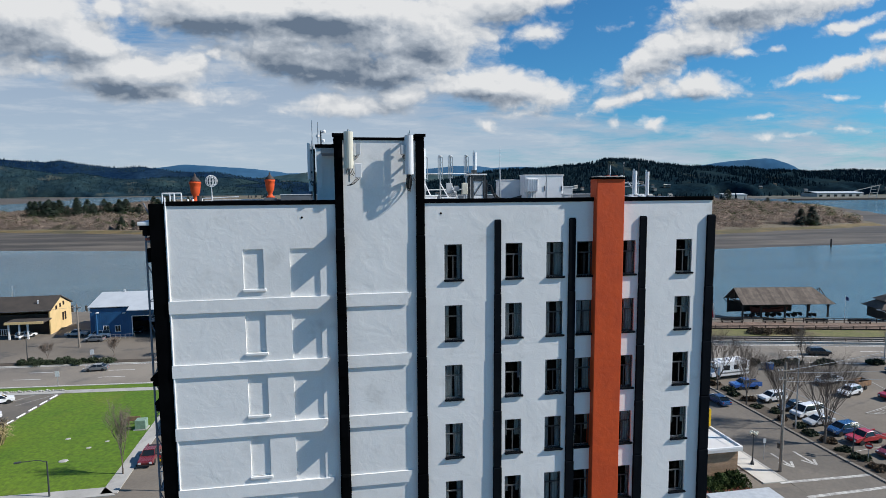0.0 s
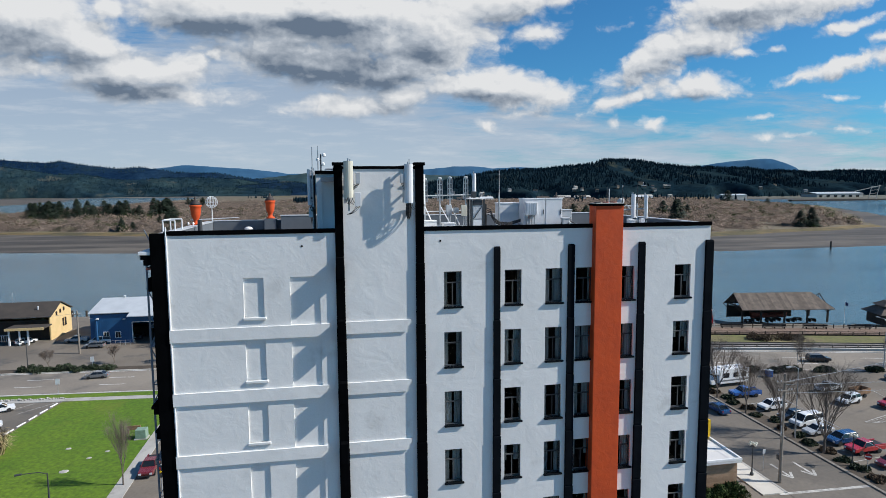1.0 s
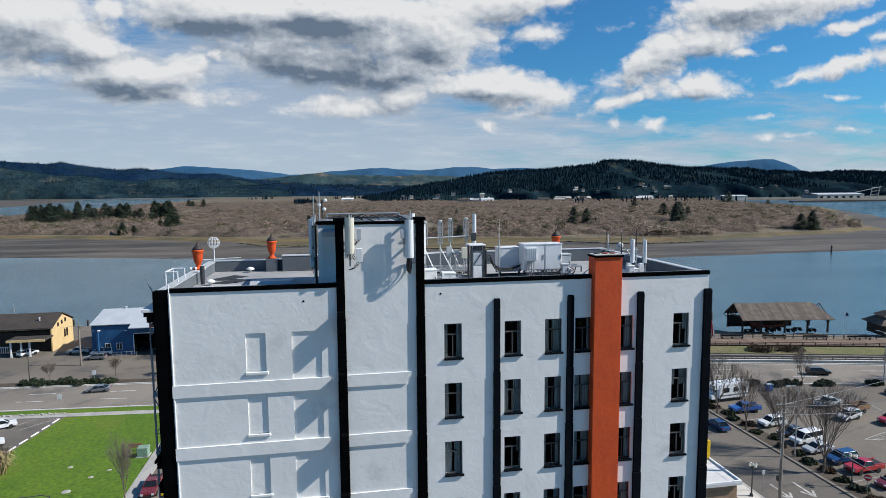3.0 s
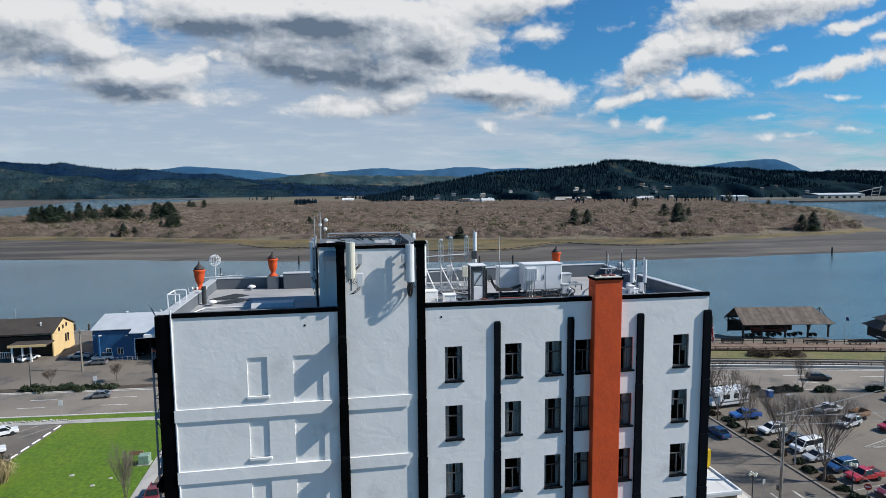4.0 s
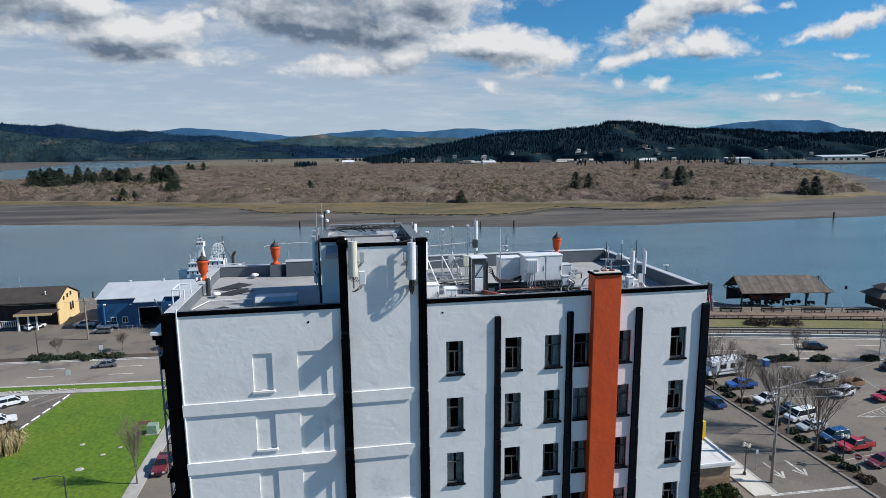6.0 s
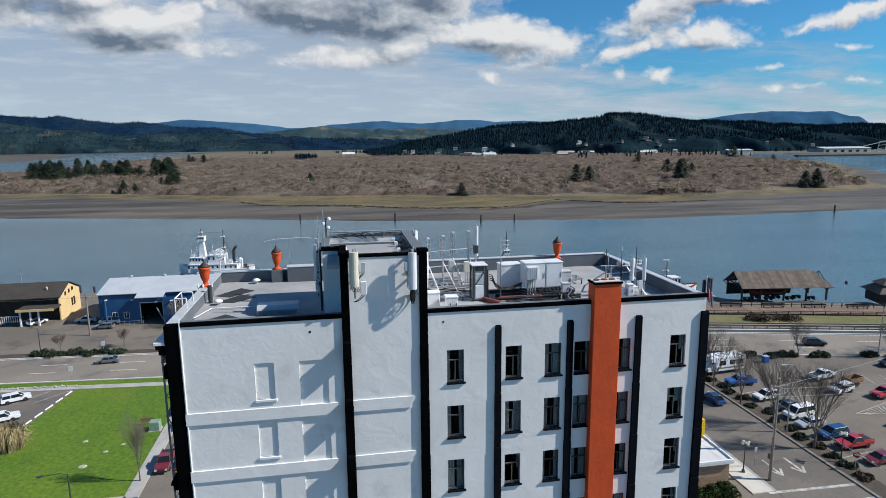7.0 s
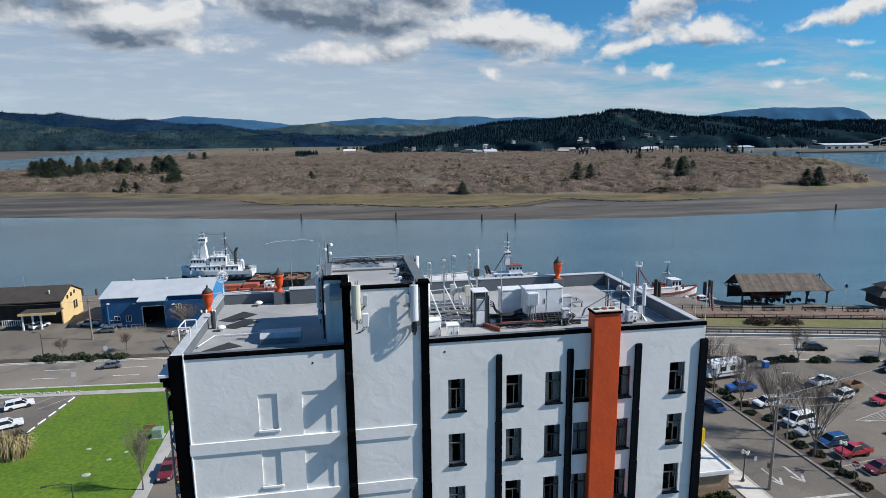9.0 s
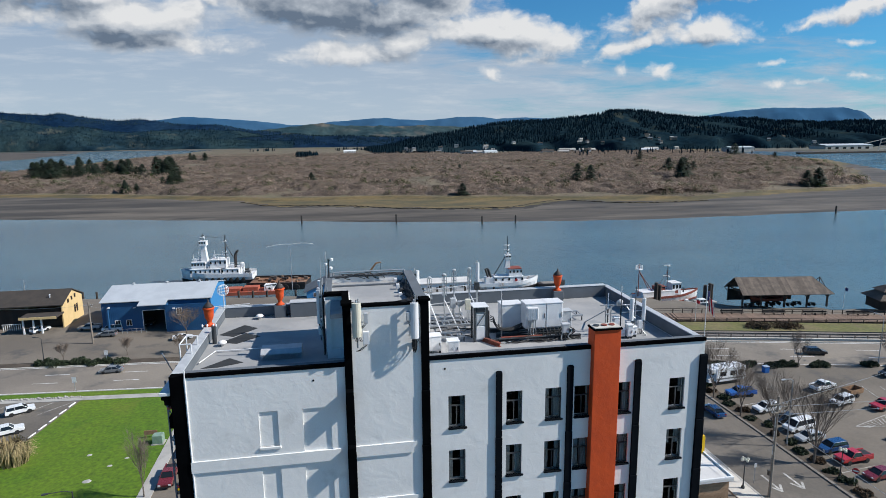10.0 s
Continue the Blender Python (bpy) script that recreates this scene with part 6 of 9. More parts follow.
for seed in (1, 2, 3):
    t = thing("conifer_tree", (0, 0, -40), "dark green conifer among the island scrub", "tree", "island conifers")
    bm = BM()
    tube(bm, (0, 0, 0), (0, 0, 0.95), 0.022, 0.004, 6)
    part("trunk", bm, BARK, t)
    part("crown", conifer(seed), CONIFER, t)
    CONIFERS.append(t)
# groves: middle, spread, how many, height
GROVES_WEST = [(-465, 1038, 12, 2, 16), (-348, 768, 16, 3, 15), (-375, 900, 24, 3, 16), (-305, 806, 42, 12, 14.5), (-258, 800, 22, 5, 15), (-205, 766, 13, 4, 17), (-160, 604, 9, 4, 13), (-179, 555, 5, 2, 9), (-28, 595, 1, 1, 10), (-298, 1335, 20, 2, 13)]
GROVES_EAST = [(216, 518, 8, 4, 15), (328, 544, 7, 4, 15), (421, 672, 2, 1, 12), (394, 453, 9, 6, 15), (375, 651, 2, 1, 12), (251, 561, 1, 1, 8), (149, 790, 16, 2, 10), (606, 1430, 15, 2, 15), (500, 964, 4, 1, 14), (816, 1151, 4, 1, 18), (774, 980, 4, 1, 12), (94, 450, 12, 2, 8), (46, 554, 24, 2, 6)]
rng = random.Random(19)
made = 0
for gx, gy, spread, count, tall in GROVES_WEST + GROVES_EAST:
    for _ in range(round(count * 1.6) if gx < 0 else max(1, round(count * 0.55))):
        x, y, h = gx + rng.uniform(-spread, spread), gy + rng.uniform(-spread, spread) * 0.6, tall * rng.uniform(0.6, 1.35)
        h *= 1.12
        wide = h * rng.uniform(1.5, 2.3)
        m = pose(x, y, land_height(x, y) - 0.3, 0, 0, rng.uniform(0, 360)) @ Matrix.Diagonal((wide, wide, h, 1))
        if made < 3:
            CONIFERS[made].matrix_basis = m
        else:
            copy_thing(CONIFERS[made % 3], m).matrix_basis = m
        made += 1


def spikes(name, pts, seed, h, material, label):
    """A far conifer wood: one slim ragged cone for each tree, in one mesh."""
    rng = np.random.default_rng(seed)
    V, F = [], []
    for x, y, z in pts:
        hh = h * rng.uniform(0.6, 1.35)
        r = hh * rng.uniform(0.16, 0.26)
        for z0, rr in ((0.0, 1.0), (0.42, 0.68)):
            b = len(V)
            a0 = rng.uniform(0, 6)
            for k in range(5):
                q = rr * r * rng.uniform(0.75, 1.2)
                V.append((x + q * math.cos(a0 + k * 1.2566), y + q * math.sin(a0 + k * 1.2566), z - 1 + z0 * hh))
            V.append((x + rng.uniform(-0.5, 0.5), y, z - 1 + hh * (0.7 if z0 == 0 else 1.0)))
            for k in range(5):
                F.append((b + k, b + (k + 1) % 5, b + 5))
    me = bpy.data.meshes.new(name)
    me.from_pydata(V, [], F)
    me.materials.append(material)
    return tagged(new(name, me), label, "woods", "", "stuff")


def on_hill(pts, n, count, seed, low=0.15):
    """Points strewn over a ridge's front face, thick along the crest."""
    rng = random.Random(seed)
    rows = len(pts) // n
    out = []
    for k in range(count):
        j = (rows - 1) * (1.0 if rng.random() < 0.3 else rng.uniform(low, 1.0))
        i = rng.uniform(0, n - 1.001)
        j0, i0 = min(int(j), rows - 2), int(i)
        fj, fi = j - j0, i - i0
        a, b, c, d = (Vector(pts[(j0 + dj) * n + i0 + di]) for dj, di in ((0, 0), (0, 1), (1, 0), (1, 1)))
        p = a.lerp(b, fi).lerp(c.lerp(d, fi), fj)
        if noise.noise((p.x * 0.006, p.z * 0.02, seed)) < -0.35 and j < rows - 1.2:
            continue
        out.append(tuple(p))
    return out


spikes("town_hill_woods", on_hill(town_pts, town_n, 12000, 7), 7, 13, FIR_FAR, "dense dark conifers on the town hill")
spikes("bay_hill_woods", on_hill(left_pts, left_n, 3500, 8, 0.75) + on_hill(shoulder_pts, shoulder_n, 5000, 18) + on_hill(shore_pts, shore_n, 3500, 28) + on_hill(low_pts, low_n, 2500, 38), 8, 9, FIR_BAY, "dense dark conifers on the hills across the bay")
rng = random.Random(12)
grove = []
for u0, u1, y0, y1, c, h in ((-0.070, -0.035, 1500, 1580, 130, 1), (0.05, 0.12, 1700, 1900, 70, 1), (0.14, 0.9, 1640, 1900, 420, 1), (-0.14, -0.10, 2350, 2500, 14, 1), (-0.01, 0.05, 2300, 2600, 40, 1), (0.4, 0.75, 1250, 1600, 70, 1)):
    for _ in range(c):
        y = rng.uniform(y0, y1)
        x = rng.uniform(u0, u1) * y
        grove.append((x, y, max(0.0, land_height(x, y))))
spikes("shore_groves", grove, 9, 13, FIR_FAR, "dark groves along the far shore")


def hedge_mesh(seed, w, d, h, n):
    rng = np.random.default_rng(seed)

    def spot(r):
        return r.uniform(-w / 2, w / 2), r.uniform(-d / 2, d / 2), 0.0, r.uniform(0.7, 1.15)
    return tufts(n * 2, spot, 170, seed, d * 0.5, h * 0.85, 0.24)


def bush(x, y, z, w, d, h, seed, material=HEDGE, label="clipped dark green hedge bush", name="bush", group="verge bushes"):
    b = thing(name, (x, y, z), label, "bush", group)
    me = hedge_mesh(seed, w, d, h, max(2, int(w / d * 3)))
    me.materials.append(material)
    o = new("foliage", me)
    o.parent = b
    bm = BM()
    for k in range(5):
        tube(bm, (0.15 * (k - 2) * w, 0, 0), (0.18 * (k - 2) * w, 0.1 * math.sin(k), h * 0.7), 0.03, 0.01, 5)
    part("stem", bm, BARK, b)
    return b


for i in range(11):
    x = -58.6 + i * 1.55
    bush(x, highway_y(x) + 7.3 + 0.25 * math.sin(i * 2), 0.1, 1.9, 1.5, 1.1 + 0.25 * math.sin(i * 1.7), 50 + i)
for i, (x, y, w) in enumerate(((66, 97.4, 5), (72, 96.2, 5), (78.5, 95.0, 6), (85, 93.6, 3), (99, 90.8, 4), (94.5, 92.2, 3))):
    bush(x, y, E_Z + 0.1, w, 1.2, 0.9, 70 + i, HEDGE, "low clipped hedge beside the car park", "bush", "car park hedges")
for i in range(14):
    y = 57.5 + i * 2.45
    bush(59.4 + 0.3 * math.sin(i * 3), y, E_Z + 0.12, 1.3, 1.0, 0.6 + 0.15 * math.sin(i * 2.2), 90 + i, HEDGE if i % 3 else BROWN_SHRUB, "low shrub in the bark strip", "bush", "street shrubs")
for i, (x, y) in enumerate(((88.3, 116.0), (91.2, 115.6), (94.3, 115.2), (97.0, 114.7))):
    bush(x, y, rise(x) + 0.1, 3.4, 2.6, 1.5, 120 + i, BROWN_SHRUB, "dense brown shrub by the railway", "bush", "railway shrubs")
for i, (x, y) in enumerate(((38.6, 57.2), (40.2, 57.0), (41.3, 57.3))):
    bush(x, y, E_Z, 1.7, 1.6, 1.6, 130 + i, SCRUB_GREEN, "round green shrub beside the low building", "bush", "corner shrubs")
p = thing("pampas_grass", Matrix.Translation((-45.6, 85.8, 0.05)) @ Matrix.Scale(1.45, 4), "large dry tan pampas grass clump on the lawn", "grass clump")
rng = random.Random(77)
bm = BM()
for k in range(900):
    a, r = rng.uniform(0, math.tau), rng.uniform(0, 1.6)
    base = Vector((r * math.cos(a), r * math.sin(a) * 0.8, 0))
    out = Vector((math.cos(a), math.sin(a), 0)) * rng.uniform(0.3, 1.4)
    h = rng.uniform(0.9, 2.2)
    s = Vector((-math.sin(a), math.cos(a), 0)) * 0.04
    mid = base + out * 0.45 + Vector((0, 0, h))
    tip = base + out + Vector((0, 0, h * rng.uniform(0.5, 0.95)))
    v = [bm.verts.new(q) for q in (base - s, base + s, mid + s * 0.8, mid - s * 0.8, tip)]
    bm.faces.new((v[0], v[1], v[2], v[3]))
    bm.faces.new((v[3], v[2], v[4]))
part("blades", bm, PAMPAS, p)

# ---- vehicles ----
TYRE = surface("tyre_rubber", (0.015, 0.015, 0.016), None, 4.0, 0.85)
RIM = surface("alloy_rim", (0.42, 0.43, 0.44), (0.3, 0.31, 0.32), 6.0, 0.35, 0.7)
CAR_GLASS = glass("car_glass", (0.012, 0.016, 0.02), 0.04)
LAMP_CLEAR = glass("headlight_lens", (0.55, 0.57, 0.6), 0.08)
LAMP_RED = glass("tail_light_lens", (0.35, 0.015, 0.012), 0.1)
TRIM = surface("black_trim", (0.02, 0.02, 0.022), None, 4.0, 0.6)
PAINTS = {}
for key, c in (("white", (0.74, 0.75, 0.76)), ("silver", (0.42, 0.44, 0.46)), ("grey", (0.16, 0.17, 0.18)), ("black", (0.012, 0.013, 0.016)), ("blue", (0.015, 0.055, 0.16)), ("bright_blue", (0.018, 0.10, 0.36)), ("red", (0.42, 0.02, 0.025)), ("maroon", (0.16, 0.018, 0.022)), ("yellow", (0.78, 0.62, 0.01)), ("tan", (0.45, 0.36, 0.26))):
    PAINTS[key] = surface("car_paint_" + key, c, tuple(v * 0.94 for v in c), 0.8, 0.28, grain=0.02, fine=8, coat=0.7)
WORDS = {"white": "white", "silver": "silver", "grey": "grey", "black": "black", "blue": "dark blue", "bright_blue": "bright blue", "red": "red", "maroon": "maroon", "yellow": "yellow", "tan": "tan"}
# length, width, body side outline, cabin: base front/back, roof front/back, sill and roof heights
SHAPES = {
    "sedan": (4.7, 1.82, [(-2.3, 0.32), (2.3, 0.32), (2.34, 0.55), (2.25, 0.72), (1.25, 0.9), (-1.35, 0.95), (-2.25, 0.92), (-2.34, 0.6)], (1.3, -1.85, 0.45, -1.05, 0.88, 1.42)),
    "suv": (4.7, 1.9, [(-2.3, 0.4), (2.28, 0.4), (2.34, 0.7), (2.25, 0.92), (1.2, 1.06), (-2.25, 1.1), (-2.34, 0.7)], (1.25, -2.22, 0.45, -1.95, 1.04, 1.68)),
    "wagon": (4.8, 1.8, [(-2.35, 0.34), (2.35, 0.34), (2.38, 0.6), (2.28, 0.8), (1.25, 0.95), (-2.3, 0.98), (-2.38, 0.6)], (1.25, -2.28, 0.5, -2.0, 0.93, 1.5)),
    "van": (5.4, 1.95, [(-2.65, 0.4), (2.62, 0.4), (2.68, 0.7), (2.55, 1.0), (1.85, 1.14), (-2.62, 1.2), (-2.68, 0.7)], (1.9, -2.6, 1.05, -2.5, 1.12, 1.98)),
    "pickup": (5.5, 1.95, [(-2.7, 0.48), (2.65, 0.48), (2.72, 0.8), (2.62, 1.02), (1.25, 1.14), (-2.68, 1.14), (-2.74, 0.8)], (1.3, -0.75, 0.6, -0.55, 1.12, 1.76)),
    "coupe": (4.8, 1.9, [(-2.35, 0.3), (2.35, 0.3), (2.4, 0.5), (2.3, 0.74), (1.1, 0.92), (-1.5, 1.0), (-2.3, 1.0), (-2.4, 0.6)], (1.0, -1.9, 0.2, -1.0, 0.9, 1.35)),
}


def car(kind, paint, x, y, heading, label="", ground=None, scale=0.87):
    """A parked car; heading is the way its nose points, in degrees from +x."""
    L, W, side, (bf, bb, rf, rb, sill, top) = SHAPES[kind]
    z = rise(x) + 0.03 if ground is None else ground
    word = {"sedan": "sedan", "suv": "sport utility car", "wagon": "estate car", "van": "passenger van", "pickup": "pickup truck", "coupe": "sports coupe"}[kind]
    c = thing("car" if kind not in ("van", "pickup") else ("van" if kind == "van" else "pickup_truck"), pose(x, y, z, 0, 0, heading) @ Matrix.Scale(scale, 4), label or f"{WORDS[paint]} {word} parked on the asphalt", "car" if kind != "van" else "van", "vehicles")
    m = PAINTS[paint]
    bm = BM()
    n = len(side)
    wb = W / 2
    rings = []
    for yy, k in ((-wb, 0.96), (-wb + 0.1, 1.0), (wb - 0.1, 1.0), (wb, 0.96)):
        rings.append([bm.verts.new((px * (1.0 if abs(yy) < wb else 0.985), yy, 0.62 + (pz - 0.62) * k)) for px, pz in side])
    for p, q in zip(rings, rings[1:]):
        for i in range(n):
            bm.faces.new((p[i], p[(i + 1) % n], q[(i + 1) % n], q[i]))
    bm.faces.new(rings[0][::-1])
    bm.faces.new(rings[-1])
    bmesh.ops.bevel(bm, geom=[e for e in bm.edges if abs(e.verts[0].co.x - e.verts[1].co.x) > 0.2], offset=0.035, segments=1, affect="EDGES")
    body = part("body", bm, m, c, "", False)
    # cabin
    wt = W / 2 - 0.26
    wl = W / 2 - 0.06
    bm = BM()
    lo = [bm.verts.new(p) for p in ((bb, -wl, sill), (bf, -wl, sill), (bf, wl, sill), (bb, wl, sill))]
    hi = [bm.verts.new(p) for p in ((rb, -wt, top - 0.05), (rf, -wt, top - 0.05), (rf, wt, top - 0.05), (rb, wt, top - 0.05))]
    for i in range(4):
        bm.faces.new((lo[i], lo[(i + 1) % 4], hi[(i + 1) % 4], hi[i]))
    bm.faces.new(hi)
    part("glazing", bm, CAR_GLASS, c, "dark car windows")
    bm = BM()
    box(bm, rb - 0.04, rf + 0.04, -wt - 0.03, wt + 0.03, top - 0.07, top)
    soften(bm, 0.03, 1)
    part("roof", bm, m, c)
    mids = (rf, (rf + rb) / 2, rb) if kind != "pickup" else (rf, rb)
    for sy in (-1, 1):
        for i, tx in enumerate(mids):
            bx = bf if i == 0 else (bb if i == len(mids) - 1 else (rf + rb) / 2)
            bm = BM()
            tube(bm, (bx, sy * (wl + 0.005), sill), (tx, sy * (wt + 0.01), top - 0.04), 0.045, 0.04, 6)
            part("pillar", bm, m, c)
    r = 0.33 if kind in ("sedan", "coupe", "wagon") else 0.38
    for fx in (L * 0.29, -L * 0.29):
        for sy in (-1, 1):
            bm = BM()
            lathe(bm, [(r * 0.62, -0.1), (r, -0.09), (r, 0.09), (r * 0.62, 0.1)], 16)
            w = part("wheel", bm, TYRE, c, "black tyre", False, pose(fx, sy * (W / 2 - 0.07), r, 90))
            bm = BM()
            lathe(bm, [(r * 0.6, -0.085), (r * 0.58, 0.0), (r * 0.58, 0.085)], 12)
            part("rim", bm, RIM, w)
    for sy in (-1, 1):
        bm = BM()
        box(bm, L / 2 - 0.14, L / 2 - 0.01, sy * W * 0.36 - 0.17, sy * W * 0.36 + 0.17, 0.6, 0.74 if kind in ("sedan", "coupe", "wagon") else 0.86)
        part("headlight", bm, LAMP_CLEAR, c)
        bm = BM()
        box(bm, -L / 2 + 0.02, -L / 2 + 0.12, sy * W * 0.38 - 0.13, sy * W * 0.38 + 0.13, 0.68, 0.86)
        part("tail_light", bm, LAMP_RED, c)
        bm = BM()
        box(bm, bf - 0.45, bf - 0.25, sy * (W / 2 + 0.08) - 0.07, sy * (W / 2 + 0.08) + 0.07, sill + 0.02, sill + 0.16)
        part("mirror", bm, TRIM, c)
    for fx in (L / 2 - 0.02, -L / 2 + 0.02):
        bm = BM()
        box(bm, fx - 0.04, fx + 0.04, -W * 0.43, W * 0.43, 0.36, 0.52)
        part("bumper", bm, TRIM if kind in ("suv", "pickup", "van") else m, c)
    if kind == "pickup":
        bm = BM()
        box(bm, -2.6, -0.85, -0.78, 0.78, 1.146, 1.152)
        part("bed", bm, TRIM, c, "dark truck bed")
        for sy in (-1, 1):
            bm = BM()
            box(bm, -2.68, -0.8, sy * 0.88 - 0.07, sy * 0.88 + 0.07, 1.14, 1.3)
            part("bed_wall", bm, m, c)
    return c


CARS_EAST = [
    ("pickup", "bright_blue", 63.0, 85.0, 178), ("suv", "white", 63.2, 79.2, 186), ("van", "white", 63.6, 73.0, 190), ("sedan", "silver", 63.0, 70.2, 185), ("sedan", "black", 63.6, 75.6, 184),
    ("suv", "blue", 63.6, 67.0, 186), ("pickup", "red", 64.2, 64.2, 184), ("sedan", "maroon", 64.3, 60.3, 186), ("pickup", "white", 77.8, 84.6, 14), ("suv", "white", 76.4, 79.2, 196),
    ("pickup", "red", 81.6, 76.6, 190), ("suv", "black", 93.8, 87.3, 186), ("sedan", "black", 75.6, 67.6, 184), ("suv", "grey", 78.0, 62.0, 184),
    ("sedan", "blue", 54.8, 80.0, 92), 
    ("suv", "black", 89.0, 99.2, -14), 
]
CARS_WEST = [
    ("suv", "white", -69.3, 147.8, 55), ("pickup", "silver", -58.6, 147.2, 180), ("van", "white", -52.8, 145.0, 176), ("wagon", "grey", -52.8, 141.2, 176), 
    ("coupe", "white", -35.6, 135.8, 12), ("pickup", "maroon", -23.2, 77.5, -88), ("suv", "white", -23.4, 88.5, -88), ("suv", "white", -52.2, 102.4, 30), ("pickup", "white", -50.6, 94.8, 28), ("sedan", "black", -45.7, 148.6, -90),
    ("sedan", "grey", -44.0, 118.2, 182),
]
for spec in CARS_EAST + CARS_WEST:
    car(*spec)


def motor_home(x, y, heading):
    r = thing("motor_home", pose(x, y, rise(x) + 0.03, 0, 0, heading), "white motor home parked beside the street trees", "motor home", "vehicles")
    bm = BM()
    box(bm, -3.6, 2.4, -1.2, 1.2, 0.6, 3.0)
    soften(bm, 0.12, 2)
    part("body", bm, PAINTS["white"], r)
    bm = BM()
    profile = [(2.3, 0.6), (3.7, 0.6), (3.75, 1.2), (3.0, 1.4), (2.5, 2.1), (2.3, 2.1)]
    lo = [bm.verts.new((px, -1.0, pz)) for px, pz in profile]
    hi = [bm.verts.new((px, 1.0, pz)) for px, pz in profile]
    for i in range(len(profile)):
        bm.faces.new((lo[i], lo[(i + 1) % 6], hi[(i + 1) % 6], hi[i]))
    bm.faces.new(lo[::-1])
    bm.faces.new(hi)
    part("cab", bm, PAINTS["white"], r)
    bm = BM()
    box(bm, 2.2, 3.3, -1.15, 1.15, 2.2, 2.9)
    soften(bm, 0.12, 2)
    part("overcab", bm, PAINTS["white"], r)
    for a, b in ((-3.0, -2.0), (-1.4, -0.4), (0.4, 1.6)):
        for sy in (-1, 1):
            bm = BM()
            box(bm, a, b, sy * 1.205 - 0.01, sy * 1.205 + 0.01, 1.6, 2.4)
            part("side_window", bm, CAR_GLASS, r)
    for sy in (-1, 1):
        bm = BM()
        box(bm, -3.5, 2.3, sy * 1.206 - 0.006, sy * 1.206 + 0.006, 1.0, 1.25)
        part("stripe", bm, PAINTS["grey"], r)
    bm = BM()
    box(bm, 2.62, 2.95, -0.85, 0.85, 1.5, 2.1, Matrix.Rotation(radians(-6), 4, "Y"))
    part("windscreen", bm, CAR_GLASS, r)
    for fx in (2.6, -2.2):
        for sy in (-1, 1):
            bm = BM()
            lathe(bm, [(0.25, -0.12), (0.4, -0.11), (0.4, 0.11), (0.25, 0.12)], 16)
            part("wheel", bm, TYRE, r, "", False, pose(fx, sy * 1.0, 0.4, 90))
    for px in (-2.4, -0.4, 1.2):
        bm = BM()
        box(bm, px - 0.35, px + 0.35, -0.35, 0.35, 3.0, 3.2)
        soften(bm, 0.05, 1)
        part("roof_vent", bm, WHITE_METAL, r)
    return r


motor_home(63.6, 90.6, 186)


LOG = surface("cut_logs", (0.30, 0.17, 0.09), (0.2, 0.12, 0.07), 2.0, 0.9)
t = thing("utility_trailer", pose(80.6, 81.6, E_Z + 0.03, 0, 0, 12), "small rusty utility trailer behind a parked car", "trailer", "vehicles")
for b in ((-1.5, 1.5, -0.8, -0.74, 0.55, 1.3), (-1.5, 1.5, 0.74, 0.8, 0.55, 1.3), (-1.5, -1.44, -0.74, 0.74, 0.55, 1.3), (1.44, 1.5, -0.74, 0.74, 0.55, 1.3)):
    bm = BM()
    box(bm, *b)
    part("side_board", bm, LOG, t)
bm = BM()
box(bm, -1.5, 1.5, -0.74, 0.74, 0.45, 0.55)
part("floor_board", bm, LOG, t)
bm = BM()
tube(bm, (-1.5, 0, 0.5), (-2.6, 0, 0.45), 0.05)
part("drawbar", bm, DARK_METAL, t)
for sy in (-1, 1):
    bm = BM()
    lathe(bm, [(0.2, -0.09), (0.32, -0.08), (0.32, 0.08), (0.2, 0.09)], 14)
    part("wheel", bm, TYRE, t, "", False, pose(0, sy * 0.92, 0.32, 90))

# ---- buildings along the water, signs, lamps and poles ----
BLUE_CLAD = surface("blue_sheet_cladding", (0.010, 0.075, 0.19), (0.013, 0.088, 0.21), 0.4, 0.6, grain=0.05)
# the small house's own blue; on the shed gable, sunlight put into the colour
BLUE_LIGHT = surface("light_blue_cladding", (0.03, 0.19, 0.42), (0.035, 0.2, 0.44), 0.4, 0.6, grain=0.05)
SHEET_ROOF = surface("pale_sheet_roof", (0.50, 0.53, 0.56), (0.44, 0.47, 0.5), 0.3, 0.55, 0.1, grain=0.04)
SHINGLE = surface("dark_shingles", (0.055, 0.045, 0.038), (0.04, 0.034, 0.03), 0.5, 0.95, grain=0.2, fine=4)
YELLOW_WALL = surface("yellow_siding", (0.66, 0.48, 0.24), (0.60, 0.44, 0.21), 0.5, 0.8, grain=0.04)
DARK_WOOD = surface("dark_timber", (0.045, 0.032, 0.024), (0.03, 0.022, 0.018), 1.0, 0.9, grain=0.2, stretch=(1, 1, 0.3))
WORN_PLANK = surface("weathered_planks", (0.15, 0.118, 0.095), (0.10, 0.08, 0.066), 0.8, 0.9, grain=0.2, per_object=0.22)
DECK = surface("boardwalk_planks", (0.24, 0.165, 0.12), (0.18, 0.125, 0.095), 0.6, 0.9, grain=0.15, per_object=0.18, island=0.2)
PILE = surface("tarred_piles", (0.035, 0.03, 0.027), (0.05, 0.042, 0.036), 1.0, 0.95)
BRICK = surface("tan_brick", (0.34, 0.22, 0.14), (0.28, 0.18, 0.11), 1.5, 0.9, grain=0.15, per_object=0.2)
WHITE_ROOF = surface("white_flat_roof", (0.62, 0.61, 0.59), (0.54, 0.53, 0.52), 0.3, 0.8)
SIGN_WHITE = surface("sign_white", (0.7, 0.7, 0.7), None, 2.0, 0.5)
